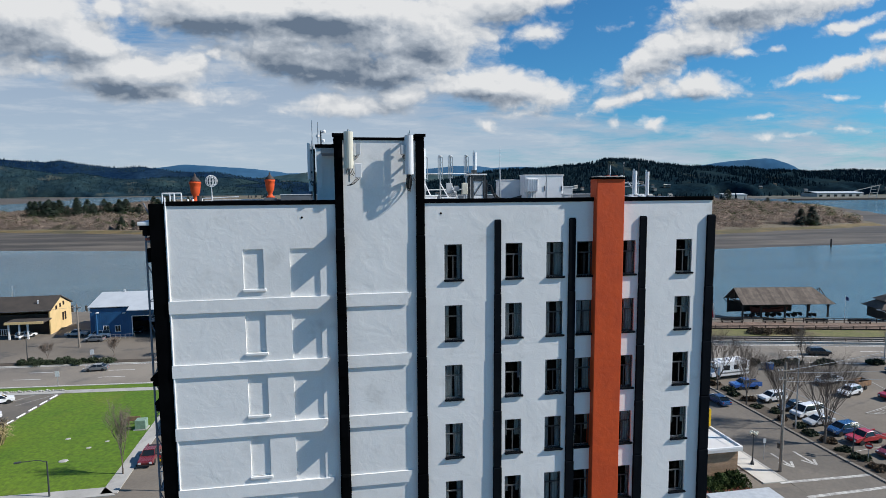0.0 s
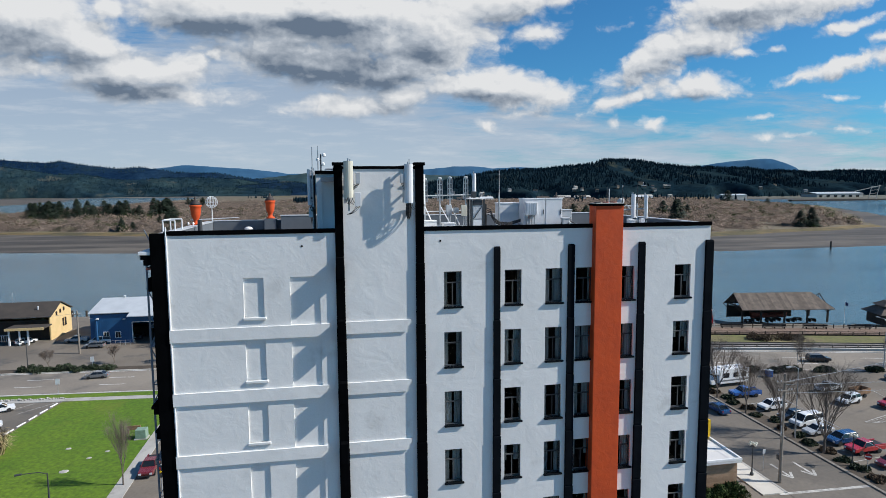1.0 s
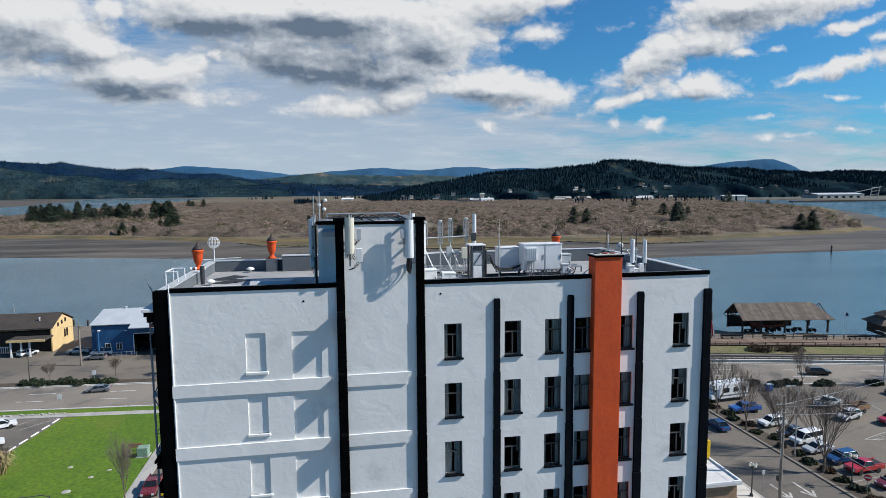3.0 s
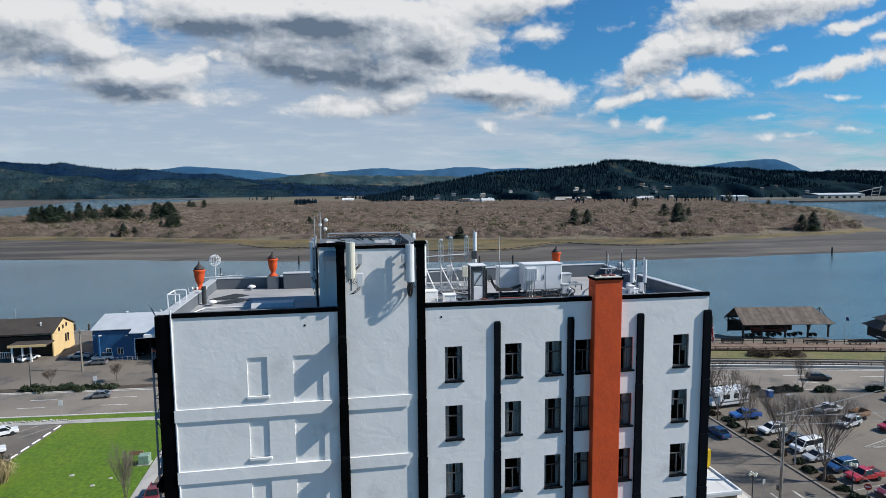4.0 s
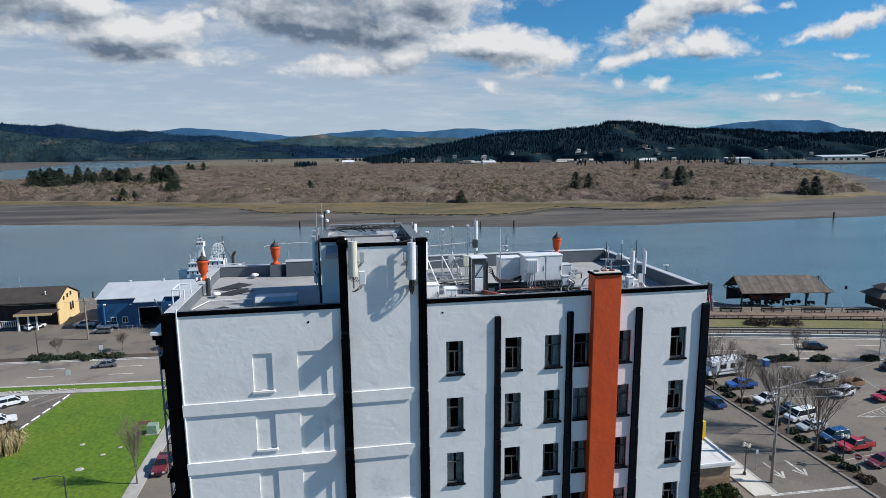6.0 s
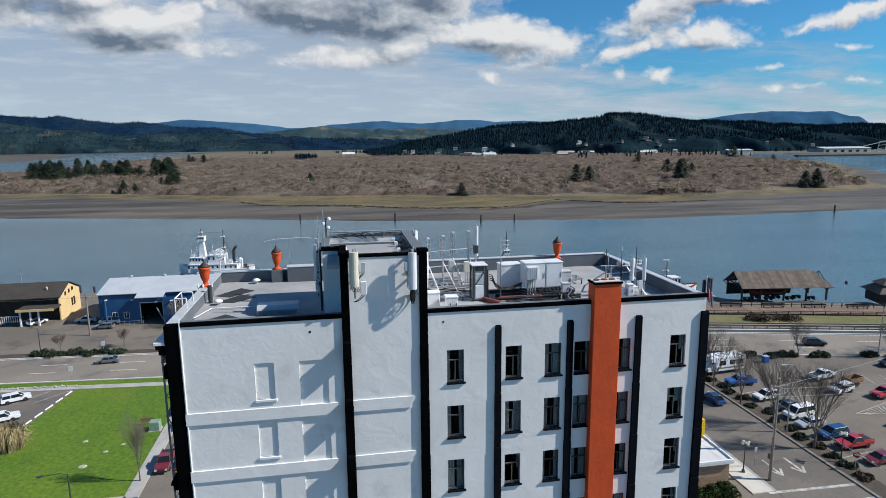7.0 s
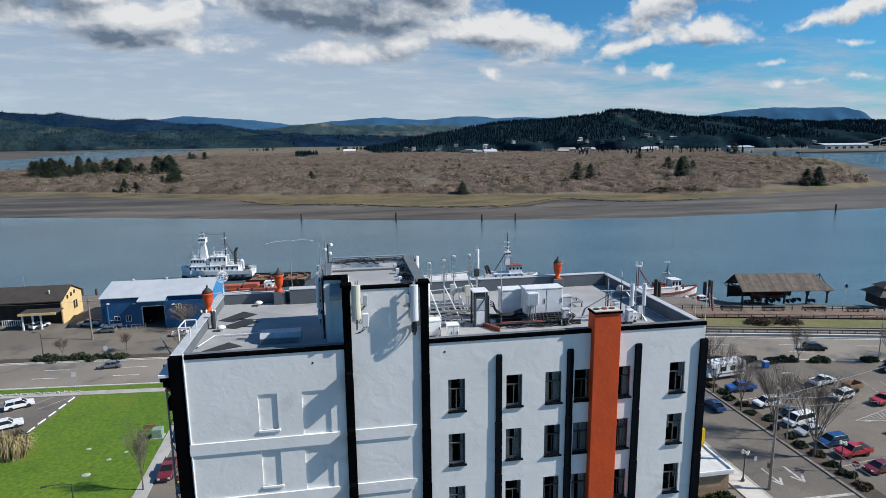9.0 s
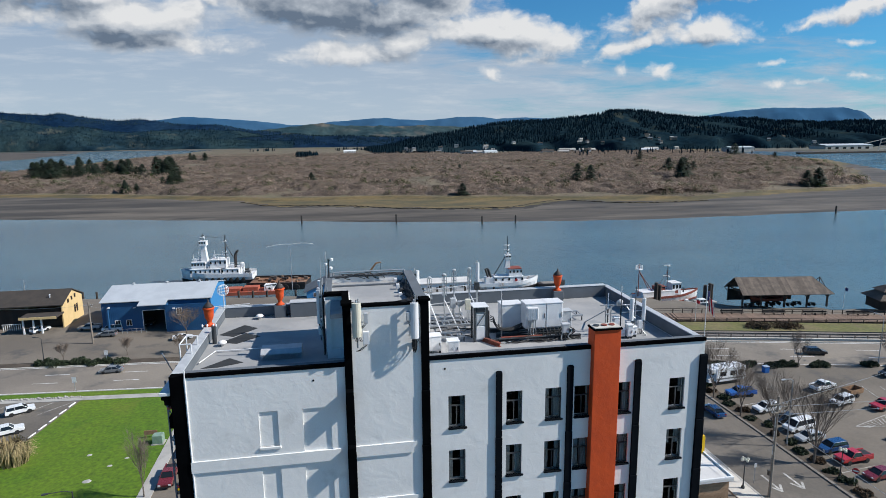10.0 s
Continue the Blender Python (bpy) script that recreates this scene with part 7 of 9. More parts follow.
SIGN_RED = surface("sign_red", (0.45, 0.02, 0.02), None, 2.0, 0.5)
SIGN_YELLOW = surface("sign_yellow", (0.8, 0.5, 0.01), None, 2.0, 0.5)


def wall_box(parent, b, material, name="wall", label=""):
    bm = BM()
    box(bm, *b)
    return part(name, bm, material, parent, label)


def gable(bm, x0, x1, y0, y1, ym, z, zr, over=0.3, thick=0.14):
    """Two roof slopes with a ridge along x."""
    for ya, yb in ((y0 - over, ym), (y1 + over, ym)):
        za = z - over * (zr - z) / abs(ym - (y0 if ya < ym else y1))
        vs = [bm.verts.new(p) for p in ((x0, ya, za), (x1, ya, za), (x1, yb, zr), (x0, yb, zr), (x0, ya, za + thick), (x1, ya, za + thick), (x1, yb, zr + thick), (x0, yb, zr + thick))]
        for f in ((3, 2, 1, 0), (4, 5, 6, 7), (0, 1, 5, 4), (1, 2, 6, 5), (2, 3, 7, 6), (3, 0, 4, 7)):
            bm.faces.new([vs[i] for i in f])


def small_window(parent, x, y, z, w, h, face=-1, axis="y", frame=WHITE):
    """A framed window standing proud of a wall that faces -y (or +x)."""
    win = thing("window", pose(x, y, z, 0, 0, 0 if axis == "y" else 90), "", "")
    win.parent = parent
    bm = BM()
    for a, b, c, d in ((-w / 2, -w / 2 + 0.09, 0, h), (w / 2 - 0.09, w / 2, 0, h), (-w / 2 + 0.09, w / 2 - 0.09, 0, 0.09), (-w / 2 + 0.09, w / 2 - 0.09, h - 0.09, h), (-0.04, 0.04, 0.09, h - 0.09)):
        box(bm, a, b, -0.08, 0.02, c, d)
    part("frame", bm, frame, win)
    bm = BM()
    box(bm, -w / 2 + 0.05, w / 2 - 0.05, -0.03, 0.01, 0.05, h - 0.05)
    part("pane", bm, DARK_GLASS, win)
    return win


# blue shed
shed = thing("boat_shed", (0, 0, 0), "blue sheet-clad waterfront shed with a pale metal roof", "building", "waterfront buildings")
X0, X1, Y0, Y1 = -54.6, -31.0, 144.4, 161.5
for b in ((X0, -45.9, Y0, Y0 + 0.2, 0, 6.6), (-41.2, X1, Y0, Y0 + 0.2, 0, 6.6), (-45.9, -41.2, Y0, Y0 + 0.2, 4.6, 6.9), (X0, X0 + 0.2, Y0 + 0.2, Y1, 0, 6.9), (X0, X1, Y1, Y1 + 0.2, 0, 6.9)):
    wall_box(shed, b, BLUE_CLAD)
# east gable takes the lighter blue as its sunlit side
bm = BM()
vs = [bm.verts.new(p) for p in ((X1, Y0 + 0.2, 0), (X1, Y1, 0), (X1, Y1, 6.9), (X1, 153, 8.75), (X1, Y0 + 0.2, 6.9), (X1 - 0.2, Y0 + 0.2, 0), (X1 - 0.2, Y1, 0), (X1 - 0.2, Y1, 6.9), (X1 - 0.2, 153, 8.75), (X1 - 0.2, Y0 + 0.2, 6.9))]
bm.faces.new(vs[:5])
bm.faces.new(vs[5:][::-1])
for i in range(5):
    bm.faces.new((vs[i], vs[(i + 1) % 5], vs[5 + (i + 1) % 5], vs[5 + i]))
part("gable_wall", bm, BLUE_LIGHT, shed, "gable coloured lighter blue for the sun on it")
bm = BM()
gable(bm, X0 - 0.3, X1 + 0.35, Y0, Y1, 153, 6.95, 8.8, 0.35)
part("roof", bm, SHEET_ROOF, shed, "pale grey metal roof")
bm = BM()
vs = [bm.verts.new(p) for p in ((-46.2, Y0 - 2.6, 6.35), (-40.2, Y0 - 2.6, 6.35), (-40.2, Y0 - 0.3, 6.95), (-46.2, Y0 - 0.3, 6.95), (-46.2, Y0 - 2.6, 6.5), (-40.2, Y0 - 2.6, 6.5), (-40.2, Y0 - 0.3, 7.1), (-46.2, Y0 - 0.3, 7.1))]
for f in ((3, 2, 1, 0), (4, 5, 6, 7), (0, 1, 5, 4), (1, 2, 6, 5), (2, 3, 7, 6), (3, 0, 4, 7)):
    bm.faces.new([vs[i] for i in f])
part("canopy_roof", bm, SHEET_ROOF, shed)
for x in (-40.4,):
    wall_box(shed, (x, X1, Y0 - 2.4, Y0 - 2.25, 0, 6.3), BLUE_CLAD)
    wall_box(shed, (x, x + 0.15, Y0 - 2.25, Y0, 0, 6.3), BLUE_CLAD)
for k in range(52):
    x = X0 + 0.25 + k * 0.45
    if -46.0 < x < -40.3:
        continue
    y = Y0 - 2.4 if x > -40.4 else Y0
    wall_box(shed, (x, x + 0.06, y - 0.03, y, 0.1, 6.3), BLUE_CLAD, "cladding_rib")
small_window(shed, -51.4, Y0, 1.2, 1.2, 1.5)
small_window(shed, -49.0, Y0, 1.2, 1.2, 1.5)
small_window(shed, -37.4, Y0 - 2.4, 3.9, 1.2, 1.6)
for a in (-46.05, -41.2):
    wall_box(shed, (a, a + 0.15, Y0 - 0.06, Y0, 0, 4.6), WHITE, "door_frame")
wall_box(shed, (-45.9, -41.2, Y0 - 0.06, Y0, 4.6, 4.75), WHITE, "door_frame")
for x, z in ((-53.0, 5.6), (-47.5, 5.4), (-38.5, 5.4)):
    wall_box(shed, (x - 0.25, x + 0.25, Y0 - 0.5 - (2.4 if x > -40 else 0), Y0 - (2.4 if x > -40 else 0), z, z + 0.2), WHITE, "wall_light")
for x in (-50, -42.5, -35):
    bm = BM()
    lathe(bm, [(0.25, 0), (0.28, 0.3), (0.4, 0.32), (0.1, 0.5)], 10, (x, 153, 8.9))
    part("ridge_vent", bm, GREY_METAL, shed)
bm = BM()
tube(bm, (-53.2, Y0 - 0.35, 0.2), (-53.2, Y0 - 0.35, 5.4), 0.22, n=12)
part("duct", bm, BLUE_CLAD, shed)
# yard fence
f = thing("yard_fence", (-50, 142.5, 0), "low galvanised pipe fence before the shed", "fence")
for k in range(6):
    bm = BM()
    tube(bm, (k * 1.0, 0, 0), (k * 1.0, 0, 1.1), 0.04)
    part("post", bm, GALV, f)
for z in (0.5, 1.05):
    bm = BM()
    tube(bm, (0, 0, z), (5.0, 0, z), 0.03)
    part("rail", bm, GALV, f)

# yellow restaurant
y_house = thing("restaurant_building", (0, 0, 0), "yellow sided building with a dark shingle roof and porch", "building", "waterfront buildings")
GX, GY0, GYM, GY1 = -65.2, 150.2, 155.6, 161.2
bm = BM()
vs = [(GX, GY0, 0), (GX, GY1, 0), (GX, GY1, 5.3), (GX, GYM, 7.9), (GX, GY0, 5.6)]
front = [bm.verts.new(v) for v in vs]
rear = [bm.verts.new((v[0] - 0.25, v[1], v[2])) for v in vs]
bm.faces.new(front)
bm.faces.new(rear[::-1])
for i in range(5):
    bm.faces.new((front[i], front[(i + 1) % 5], rear[(i + 1) % 5], rear[i]))
part("gable_wall", bm, YELLOW_WALL, y_house)
wall_box(y_house, (-104, GX - 0.25, GY0 + 1.2, GY0 + 1.4, 0, 4.6), DARK_WOOD)
wall_box(y_house, (-104, GX - 0.25, GY1 - 0.2, GY1, 0, 5.0), YELLOW_WALL)
bm = BM()
gable(bm, -82.5, GX + 0.35, GY0, GY1, GYM, 5.6, 7.95, 0.4, 0.2)
part("roof", bm, SHINGLE, y_house, "dark brown shingle roof")
bm = BM()
gable(bm, -104, -82.5, GY0 - 1.0, GY1, GYM, 4.9, 7.7, 0.4, 0.2)
part("roof", bm, SHINGLE, y_house)
for x in (-82.5,):
    bm = BM()
    tube(bm, (x, GY0 - 0.5, 5.5), (x, GYM, 8.15), 0.14, n=6)
    part("barge_board", bm, WHITE, y_house)
wall_box(y_house, (-72.6, -64.8, 146.0, 150.0, 3.6, 3.95), SHINGLE, "porch_roof")
wall_box(y_house, (-72.6, -64.8, 145.85, 146.0, 3.45, 3.98), YELLOW_WALL, "porch_fascia")
for x in (-72.0, -69.9, -68.2):
    wall_box(y_house, (x - 0.15, x + 0.15, 146.3, 146.6, 0, 3.6), WHITE, "porch_post")
for z, y in ((5.2, 153.4), (5.4, 155.4), (5.6, 157.2), (2.0, 156.6), (2.0, 157.8)):
    win = small_window(y_house, GX + 0.03, y, z, 0.7, 0.9 if z > 4 else 1.9, 1, "x", DARK_WOOD)
for k in range(9):
    wall_box(y_house, (-77.0 + k * 0.45, -76.9 + k * 0.45, 147.9, 148.0, 0.6, 2.0), WHITE, "baluster")
wall_box(y_house, (-77.2, -72.9, 147.88, 148.02, 2.0, 2.1), WHITE, "handrail")
for x, h in ((-82.0, 2.0), (-75.4, 2.6)):
    bm = BM()
    tube(bm, (x, GYM + 0.5, 7.9), (x, GYM + 0.5, 7.9 + h), 0.05)
    part("roof_aerial", bm, GALV, y_house)
bm = BM()
lathe(bm, [(0.15, 0), (0.15, 0.7), (0.26, 0.72), (0.1, 0.95)], 10, (-68.6, 152.6, 6.7))
part("roof_vent", bm, GREY_METAL, y_house)

# small blue house behind the hotel and the long white shed
h2 = thing("small_waterfront_house", (-4.0, 165.5, 0), "small blue house with a grey-green shingle gable", "building", "waterfront buildings")
wall_box(h2, (-6.5, 6.5, 0, 8, -0.5, 1.8), BLUE_LIGHT)
bm = BM()
for sx in (-1, 1):
    vs = [bm.verts.new(p) for p in ((sx * 7.2, -0.6, 1.5), (0, -0.6, 4.6), (0, 8.6, 4.6), (sx * 7.2, 8.6, 1.5), (sx * 7.2, -0.6, 1.75), (0, -0.6, 4.85), (0, 8.6, 4.85), (sx * 7.2, 8.6, 1.75))]
    for q in ((3, 2, 1, 0), (4, 5, 6, 7), (0, 1, 5, 4), (1, 2, 6, 5), (2, 3, 7, 6), (3, 0, 4, 7)):
        bm.faces.new([vs[i] for i in q])
part("roof", bm, PARAPET, h2)
bm = BM()
vs = [bm.verts.new(p) for p in ((-6.5, 0, 1.8), (6.5, 0, 1.8), (0, 0, 4.6), (-6.5, 0.2, 1.8), (6.5, 0.2, 1.8), (0, 0.2, 4.6))]
for q in ((0, 1, 2), (5, 4, 3), (0, 3, 4, 1), (1, 4, 5, 2), (2, 5, 3, 0)):
    bm.faces.new([vs[i] for i in q])
part("gable_wall", bm, BLUE_LIGHT, h2)
for x in (-4, -1.2, 3):
    small_window(h2, x, 0, 0.2, 1.2, 1.2)
w2 = thing("white_dock_shed", (24, 168, 0), "long low white dock shed with a flat roof", "building", "waterfront buildings")
wall_box(w2, (-12, 12, 0, 6, -1.0, 1.6), WHITE)
wall_box(w2, (-12.3, 12.3, -0.3, 6.3, 1.6, 1.8), WHITE_ROOF, "roof")
for k in range(7):
    small_window(w2, -10 + k * 3.3, 0, 0.1, 1.4, 0.9)

# timber pavilion
pav = thing("timber_pavilion", pose(95.3, 130.2, E_Z + 0.1, 0, 0, -8.5), "open dark timber pavilion with a weathered plank roof", "pavilion")
PL, PD = 22.6, 7.6
EZ, RZ = 3.9, 6.75
hip = 3.0
n_pl = 46
for k in range(n_pl):
    a, b = k * PL / n_pl, (k + 1) * PL / n_pl - 0.02
    top_a = min(1.0, (PL - a) / hip) if a > PL - hip else 1.0
    top_b = min(1.0, (PL - b) / hip) if b > PL - hip else 1.0
    for side in (0, 1):
        bm = BM()
        ye, yr = (-0.9, PD / 2) if side == 0 else (PD + 0.9, PD / 2)
        pts = []
        for lift in (0.0, 0.09):
            pts += [(a, ye, EZ - 0.55 + lift), (b, ye, EZ - 0.55 + lift), (b, ye + (yr - ye) * top_b, EZ - 0.55 + (RZ - EZ + 0.55) * top_b + lift), (a, ye + (yr - ye) * top_a, EZ - 0.55 + (RZ - EZ + 0.55) * top_a + lift)]
        vs = [bm.verts.new(p) for p in pts]
        for q in ((3, 2, 1, 0), (4, 5, 6, 7), (0, 1, 5, 4), (1, 2, 6, 5), (2, 3, 7, 6), (3, 0, 4, 7)):
            try:
                bm.faces.new([vs[i] for i in q])
            except ValueError:
                pass
        part("roof_plank", bm, WORN_PLANK, pav)
bm = BM()
vs = [bm.verts.new(p) for p in ((PL + 0.1, -0.9, EZ - 0.55), (PL + 0.1, PD + 0.9, EZ - 0.55), (PL - hip, PD / 2, RZ), (PL + 0.1, -0.9, EZ - 0.45), (PL + 0.1, PD + 0.9, EZ - 0.45), (PL - hip, PD / 2, RZ + 0.1))]
for q in ((0, 2, 1), (3, 4, 5), (0, 1, 4, 3), (1, 2, 5, 4), (2, 0, 3, 5)):
    bm.faces.new([vs[i] for i in q])
part("hip_roof", bm, WORN_PLANK, pav)
for x in (0.6, 5.2, 11.0, 16.6, 21.6):
    for y in (0.2, PD - 0.2):
        wall_box(pav, (x - 0.17, x + 0.17, y - 0.17, y + 0.17, 0, EZ - 0.2), DARK_WOOD, "post")
        for sx in (-1, 1):
            bm = BM()
            tube(bm, (x, y, EZ - 1.5), (x + sx * 1.2, y, EZ - 0.3), 0.09, n=5)
            part("knee_brace", bm, DARK_WOOD, pav)
    wall_box(pav, (x - 0.12, x + 0.12, 0.35, PD - 0.35, EZ - 0.25, EZ), DARK_WOOD, "tie_beam")
    bm = BM()
    tube(bm, (x, PD / 2, EZ), (x, PD / 2, RZ - 0.2), 0.1, n=5)
    part("king_post", bm, DARK_WOOD, pav)
    for sy in (-1, 1):
        bm = BM()
        tube(bm, (x, PD / 2 + sy * PD / 2, EZ - 0.1), (x, PD / 2, RZ - 0.15), 0.1, n=5)
        part("rafter", bm, DARK_WOOD, pav)
for y in (0.2, PD - 0.2):
    wall_box(pav, (-0.3, PL, y - 0.12, y + 0.12, EZ - 0.32, EZ - 0.05), DARK_WOOD, "eave_beam")
wall_box(pav, (0.6, 17, PD - 0.35, PD - 0.25, 0.1, 3.0), DARK_WOOD, "back_boarding")
# boat and benches kept under the roof
bt = thing("old_wooden_boat", pose(104.5, 132.2, E_Z + 0.2, 0, 0, -8), "old red and white wooden boat stored under the pavilion", "boat")
bm = BM()
secs = []
for k in range(9):
    s = k / 8
    w = 1.3 * math.sin(math.pi * (0.12 + 0.8 * s)) ** 0.7
    z = 0.6 + 0.5 * (2 * s - 1) ** 2
    secs.append([bm.verts.new((-4.5 + 9 * s, y, zz)) for y, zz in ((-w, z + 0.9), (-w * 0.75, z + 0.3), (0, 0.5), (w * 0.75, z + 0.3), (w, z + 0.9))])
for p, q in zip(secs, secs[1:]):
    for i in range(4):
        bm.faces.new((p[i], q[i], q[i + 1], p[i + 1]))
part("hull", bm, RUST_RED, bt)
for k in (-2.5, 0, 2.5):
    wall_box(bt, (k - 0.2, k + 0.2, -1.0, 1.0, 0, 0.55), DARK_WOOD, "cradle")
for k in range(7):
    p2 = thing("picnic_table", pose(98.0 + 2.6 * k, 131.0 - 0.39 * k + (1.2 if k % 2 else 0), E_Z + 0.1, 0, 0, -8), "dark timber picnic table under the pavilion", "table", "picnic tables")
    wall_box(p2, (-0.9, 0.9, -0.4, 0.4, 0.7, 0.76), DARK_WOOD, "tabletop")
    for sy in (-1, 1):
        wall_box(p2, (-0.9, 0.9, sy * 0.7 - 0.13, sy * 0.7 + 0.13, 0.42, 0.47), DARK_WOOD, "bench")
    for sx in (-0.6, 0.6):
        wall_box(p2, (sx - 0.05, sx + 0.05, -0.75, 0.75, 0, 0.7), DARK_WOOD, "trestle")

# pavilion hut at the east end
hut = thing("waterfront_kiosk", pose(127.8, 121.0, E_Z + 0.1, 0, 0, -14), "small dark timber kiosk with a stepped hip roof", "kiosk")
wall_box(hut, (-1.6, 9, 0, 6, 0, 2.8), DARK_WOOD)
for z0, z1, o, i in ((2.6, 4.2, 1.0, -1.2), (4.4, 5.6, -0.6, -2.4)):
    bm = BM()
    lo = [bm.verts.new(p) for p in ((-1.6 - o, -o, z0), (9 + o, -o, z0), (9 + o, 6 + o, z0), (-1.6 - o, 6 + o, z0))]
    hi = [bm.verts.new(p) for p in ((-1.6 - i, -i, z1), (9 + i, -i, z1), (9 + i, 6 + i, z1), (-1.6 - i, 6 + i, z1))]
    for k in range(4):
        bm.faces.new((lo[k], lo[(k + 1) % 4], hi[(k + 1) % 4], hi[k]))
    bm.faces.new(lo[::-1])
    bm.faces.new(hi)
    part("roof", bm, WORN_PLANK, hut)
wall_box(hut, (0.4, 7.0, 1.4, 4.6, 4.0, 4.5), DARK_WOOD, "clerestory")
for k in range(3):
    small_window(hut, 0.2 + 2.6 * k, 0, 1.0, 1.5, 1.2, frame=DARK_WOOD)

# boardwalk, rail and railway
strip("wall_sea_side", (7.3, 7.7), PALE_CONCRETE, "low concrete wall beside the highway", 45, 200, 0.5, thick=0.6)
strip("railway_bed", (8.6, 13.2), GRAVEL, "gravel railway bed", -20, 200, 0.10, thick=0.2)
for o in (9.4, 10.85, 11.4, 12.8):
    strip("rail_track", (o, o + 0.09), DARK_METAL, "rusty steel rail", 30, 200, 0.26, thick=0.14)
strip("verge_railway", (13.2, 19.4), ROUGH_GRASS, "rough spring grass beside the railway", -10, 200, 0.12, thick=0.2)
strip("boardwalk_base", (19.9, 25.6), DARK_WOOD, "timber substructure of the boardwalk", 40, 190, 0.3, thick=0.5)


def at_highway(x, o):
    slope = (highway_y(x + 1) - highway_y(x - 1)) / 2
    k = 1 / math.hypot(1, slope)
    return Vector((x - o * slope * k, highway_y(x) + o * k, rise(x))), math.degrees(math.atan(slope))


bw = thing("boardwalk_deck", (0, 0, 0), "worn reddish-brown boardwalk deck", "boardwalk")
bw["kind"] = "structure"
src = None
for k in range(230):
    x = 62 + k * 0.42
    p, a = at_highway(x, 22.75)
    m = pose(p.x, p.y, p.z + 0.34, 0, 0, a)
    if src is None:
        bm = BM()
        box(bm, -0.19, 0.19, -2.9, 2.9, -0.04, 0.04)
        src = part("plank", bm, DECK, bw, "", False, m)
    else:
        again(src, m)


def rail_fence(x0, x1, o, label, step=2.6, h=1.05, base=0.3, timber=DARK_WOOD):
    f = thing("rail_fence", at_highway(x0, o)[0], label, "fence", "waterfront rails")
    org = f.matrix_basis.translation.copy()
    x = x0
    prev = None
    while x < x1:
        p, a = at_highway(x, o)
        bm = BM()
        q = p - org
        box(bm, q.x - 0.08, q.x + 0.08, q.y - 0.08, q.y + 0.08, q.z, q.z + base + h)
        part("post", bm, timber, f)
        if prev is not None:
            for z in (h * 0.5, h):
                bm = BM()
                tube(bm, prev + Vector((0, 0, base + z)), q + Vector((0, 0, base + z)), 0.07, n=4)
                part("rail", bm, timber, f)
        prev = q
        x += step
    return f


rail_fence(60, 150, 19.6, "low dark timber rail along the boardwalk", 2.6, 0.7)
rail_fence(60, 160, 25.9, "dark timber railing at the water's edge", 2.2, 1.05)
rail_fence(70, 150, 8.1, "steel guard rail beside the highway", 2.4, 0.95, 0.1, surface("rusted_rail", (0.17, 0.14, 0.12), (0.12, 0.1, 0.09), 1.5, 0.8))
for k in range(4):
    p2 = thing("park_bench", pose(*(at_highway(84 + 9 * k, 25.0)[0] + Vector((0, 0, 0.38))), 0, 0, at_highway(84 + 9 * k, 25)[1]), "dark timber bench on the boardwalk", "bench", "benches")
    wall_box(p2, (-2.6, 2.6, -0.25, 0.25, 0.4, 0.48), DARK_WOOD, "seat")
    wall_box(p2, (-2.6, 2.6, 0.2, 0.28, 0.55, 0.95), DARK_WOOD, "backrest")
    for x in (-2.2, 0, 2.2):
        wall_box(p2, (x - 0.07, x + 0.07, -0.2, 0.2, 0, 0.4), DARK_WOOD, "leg")

# mooring piles: by the quay and out in the river
for x, y, top, r in ((99.5, 149.0, 2.4, 0.5), (100.5, 149.6, 2.0, 0.5), (99.0, 150.3, 1.6, 0.5), (83.5, 149.0, 3.4, 0.55), (84.6, 149.2, 2.6, 0.55)):
    t = thing("mooring_pile", (x, y, -5.2), "dark tarred mooring pile by the quay", "pile", "mooring piles")
    bm = BM()
    lathe(bm, [(r, 0), (r * 0.92, top + 5.1), (r * 0.7, top + 5.3)], 12)
    part("post", bm, PILE, t)
for x, y, top in ((-22.2, 338, 1.6), (29, 327, 2.0), (74, 314, 1.2), (92, 312, 1.4), (281.5, 304, 1.8)):
    t = thing("river_pile", (x, y, -5.2), "lone dark pile standing in the river", "pile", "river piles")
    bm = BM()
    lathe(bm, [(0.5, 0), (0.45, top + 5.0), (0.3, top + 5.3)], 10)
    part("post", bm, PILE, t)

# flags
fp = thing("flagpole", (73.2, 110.9, rise(73)), "white flagpole with a limp striped flag", "flagpole")
bm = BM()
tube(bm, (0, 0, 0), (0, 0, 11.6), 0.1, 0.05, 10)
part("pole", bm, WHITE, fp)
bm = BM()
lathe(bm, [(0.05, 0), (0.14, 0.08), (0.14, 0.16), (0.05, 0.22)], 10, (0, 0, 11.6))
part("finial", bm, GREY_METAL, fp)
FLAG_BLUE = surface("flag_blue", (0.02, 0.03, 0.12), None, 2.0, 0.9)
FLAG_RED = surface("flag_red", (0.4, 0.02, 0.03), None, 2.0, 0.9)
for i in range(9):
    bm = BM()
    cols = 8
    rows = []
    for z in (9.6 - i * 0.0, 6.2):
        rows.append([bm.verts.new((0.12 + (i + 0.98 * j / cols) * 0.14 + (9.6 - z) * 0.16, 0.16 * math.sin((i + j / cols) * 1.9), z - 0.16 * i)) for j in range(cols + 1)])
    for j in range(cols):
        bm.faces.new((rows[0][j], rows[0][j + 1], rows[1][j + 1], rows[1][j]))
    part("flag_stripe", bm, FLAG_RED if i % 2 else SIGN_WHITE, fp)
bm = BM()
box(bm, 0.1, 0.62, -0.05, 0.2, 8.6, 10.4)
part("flag_canton", bm, FLAG_BLUE, fp)
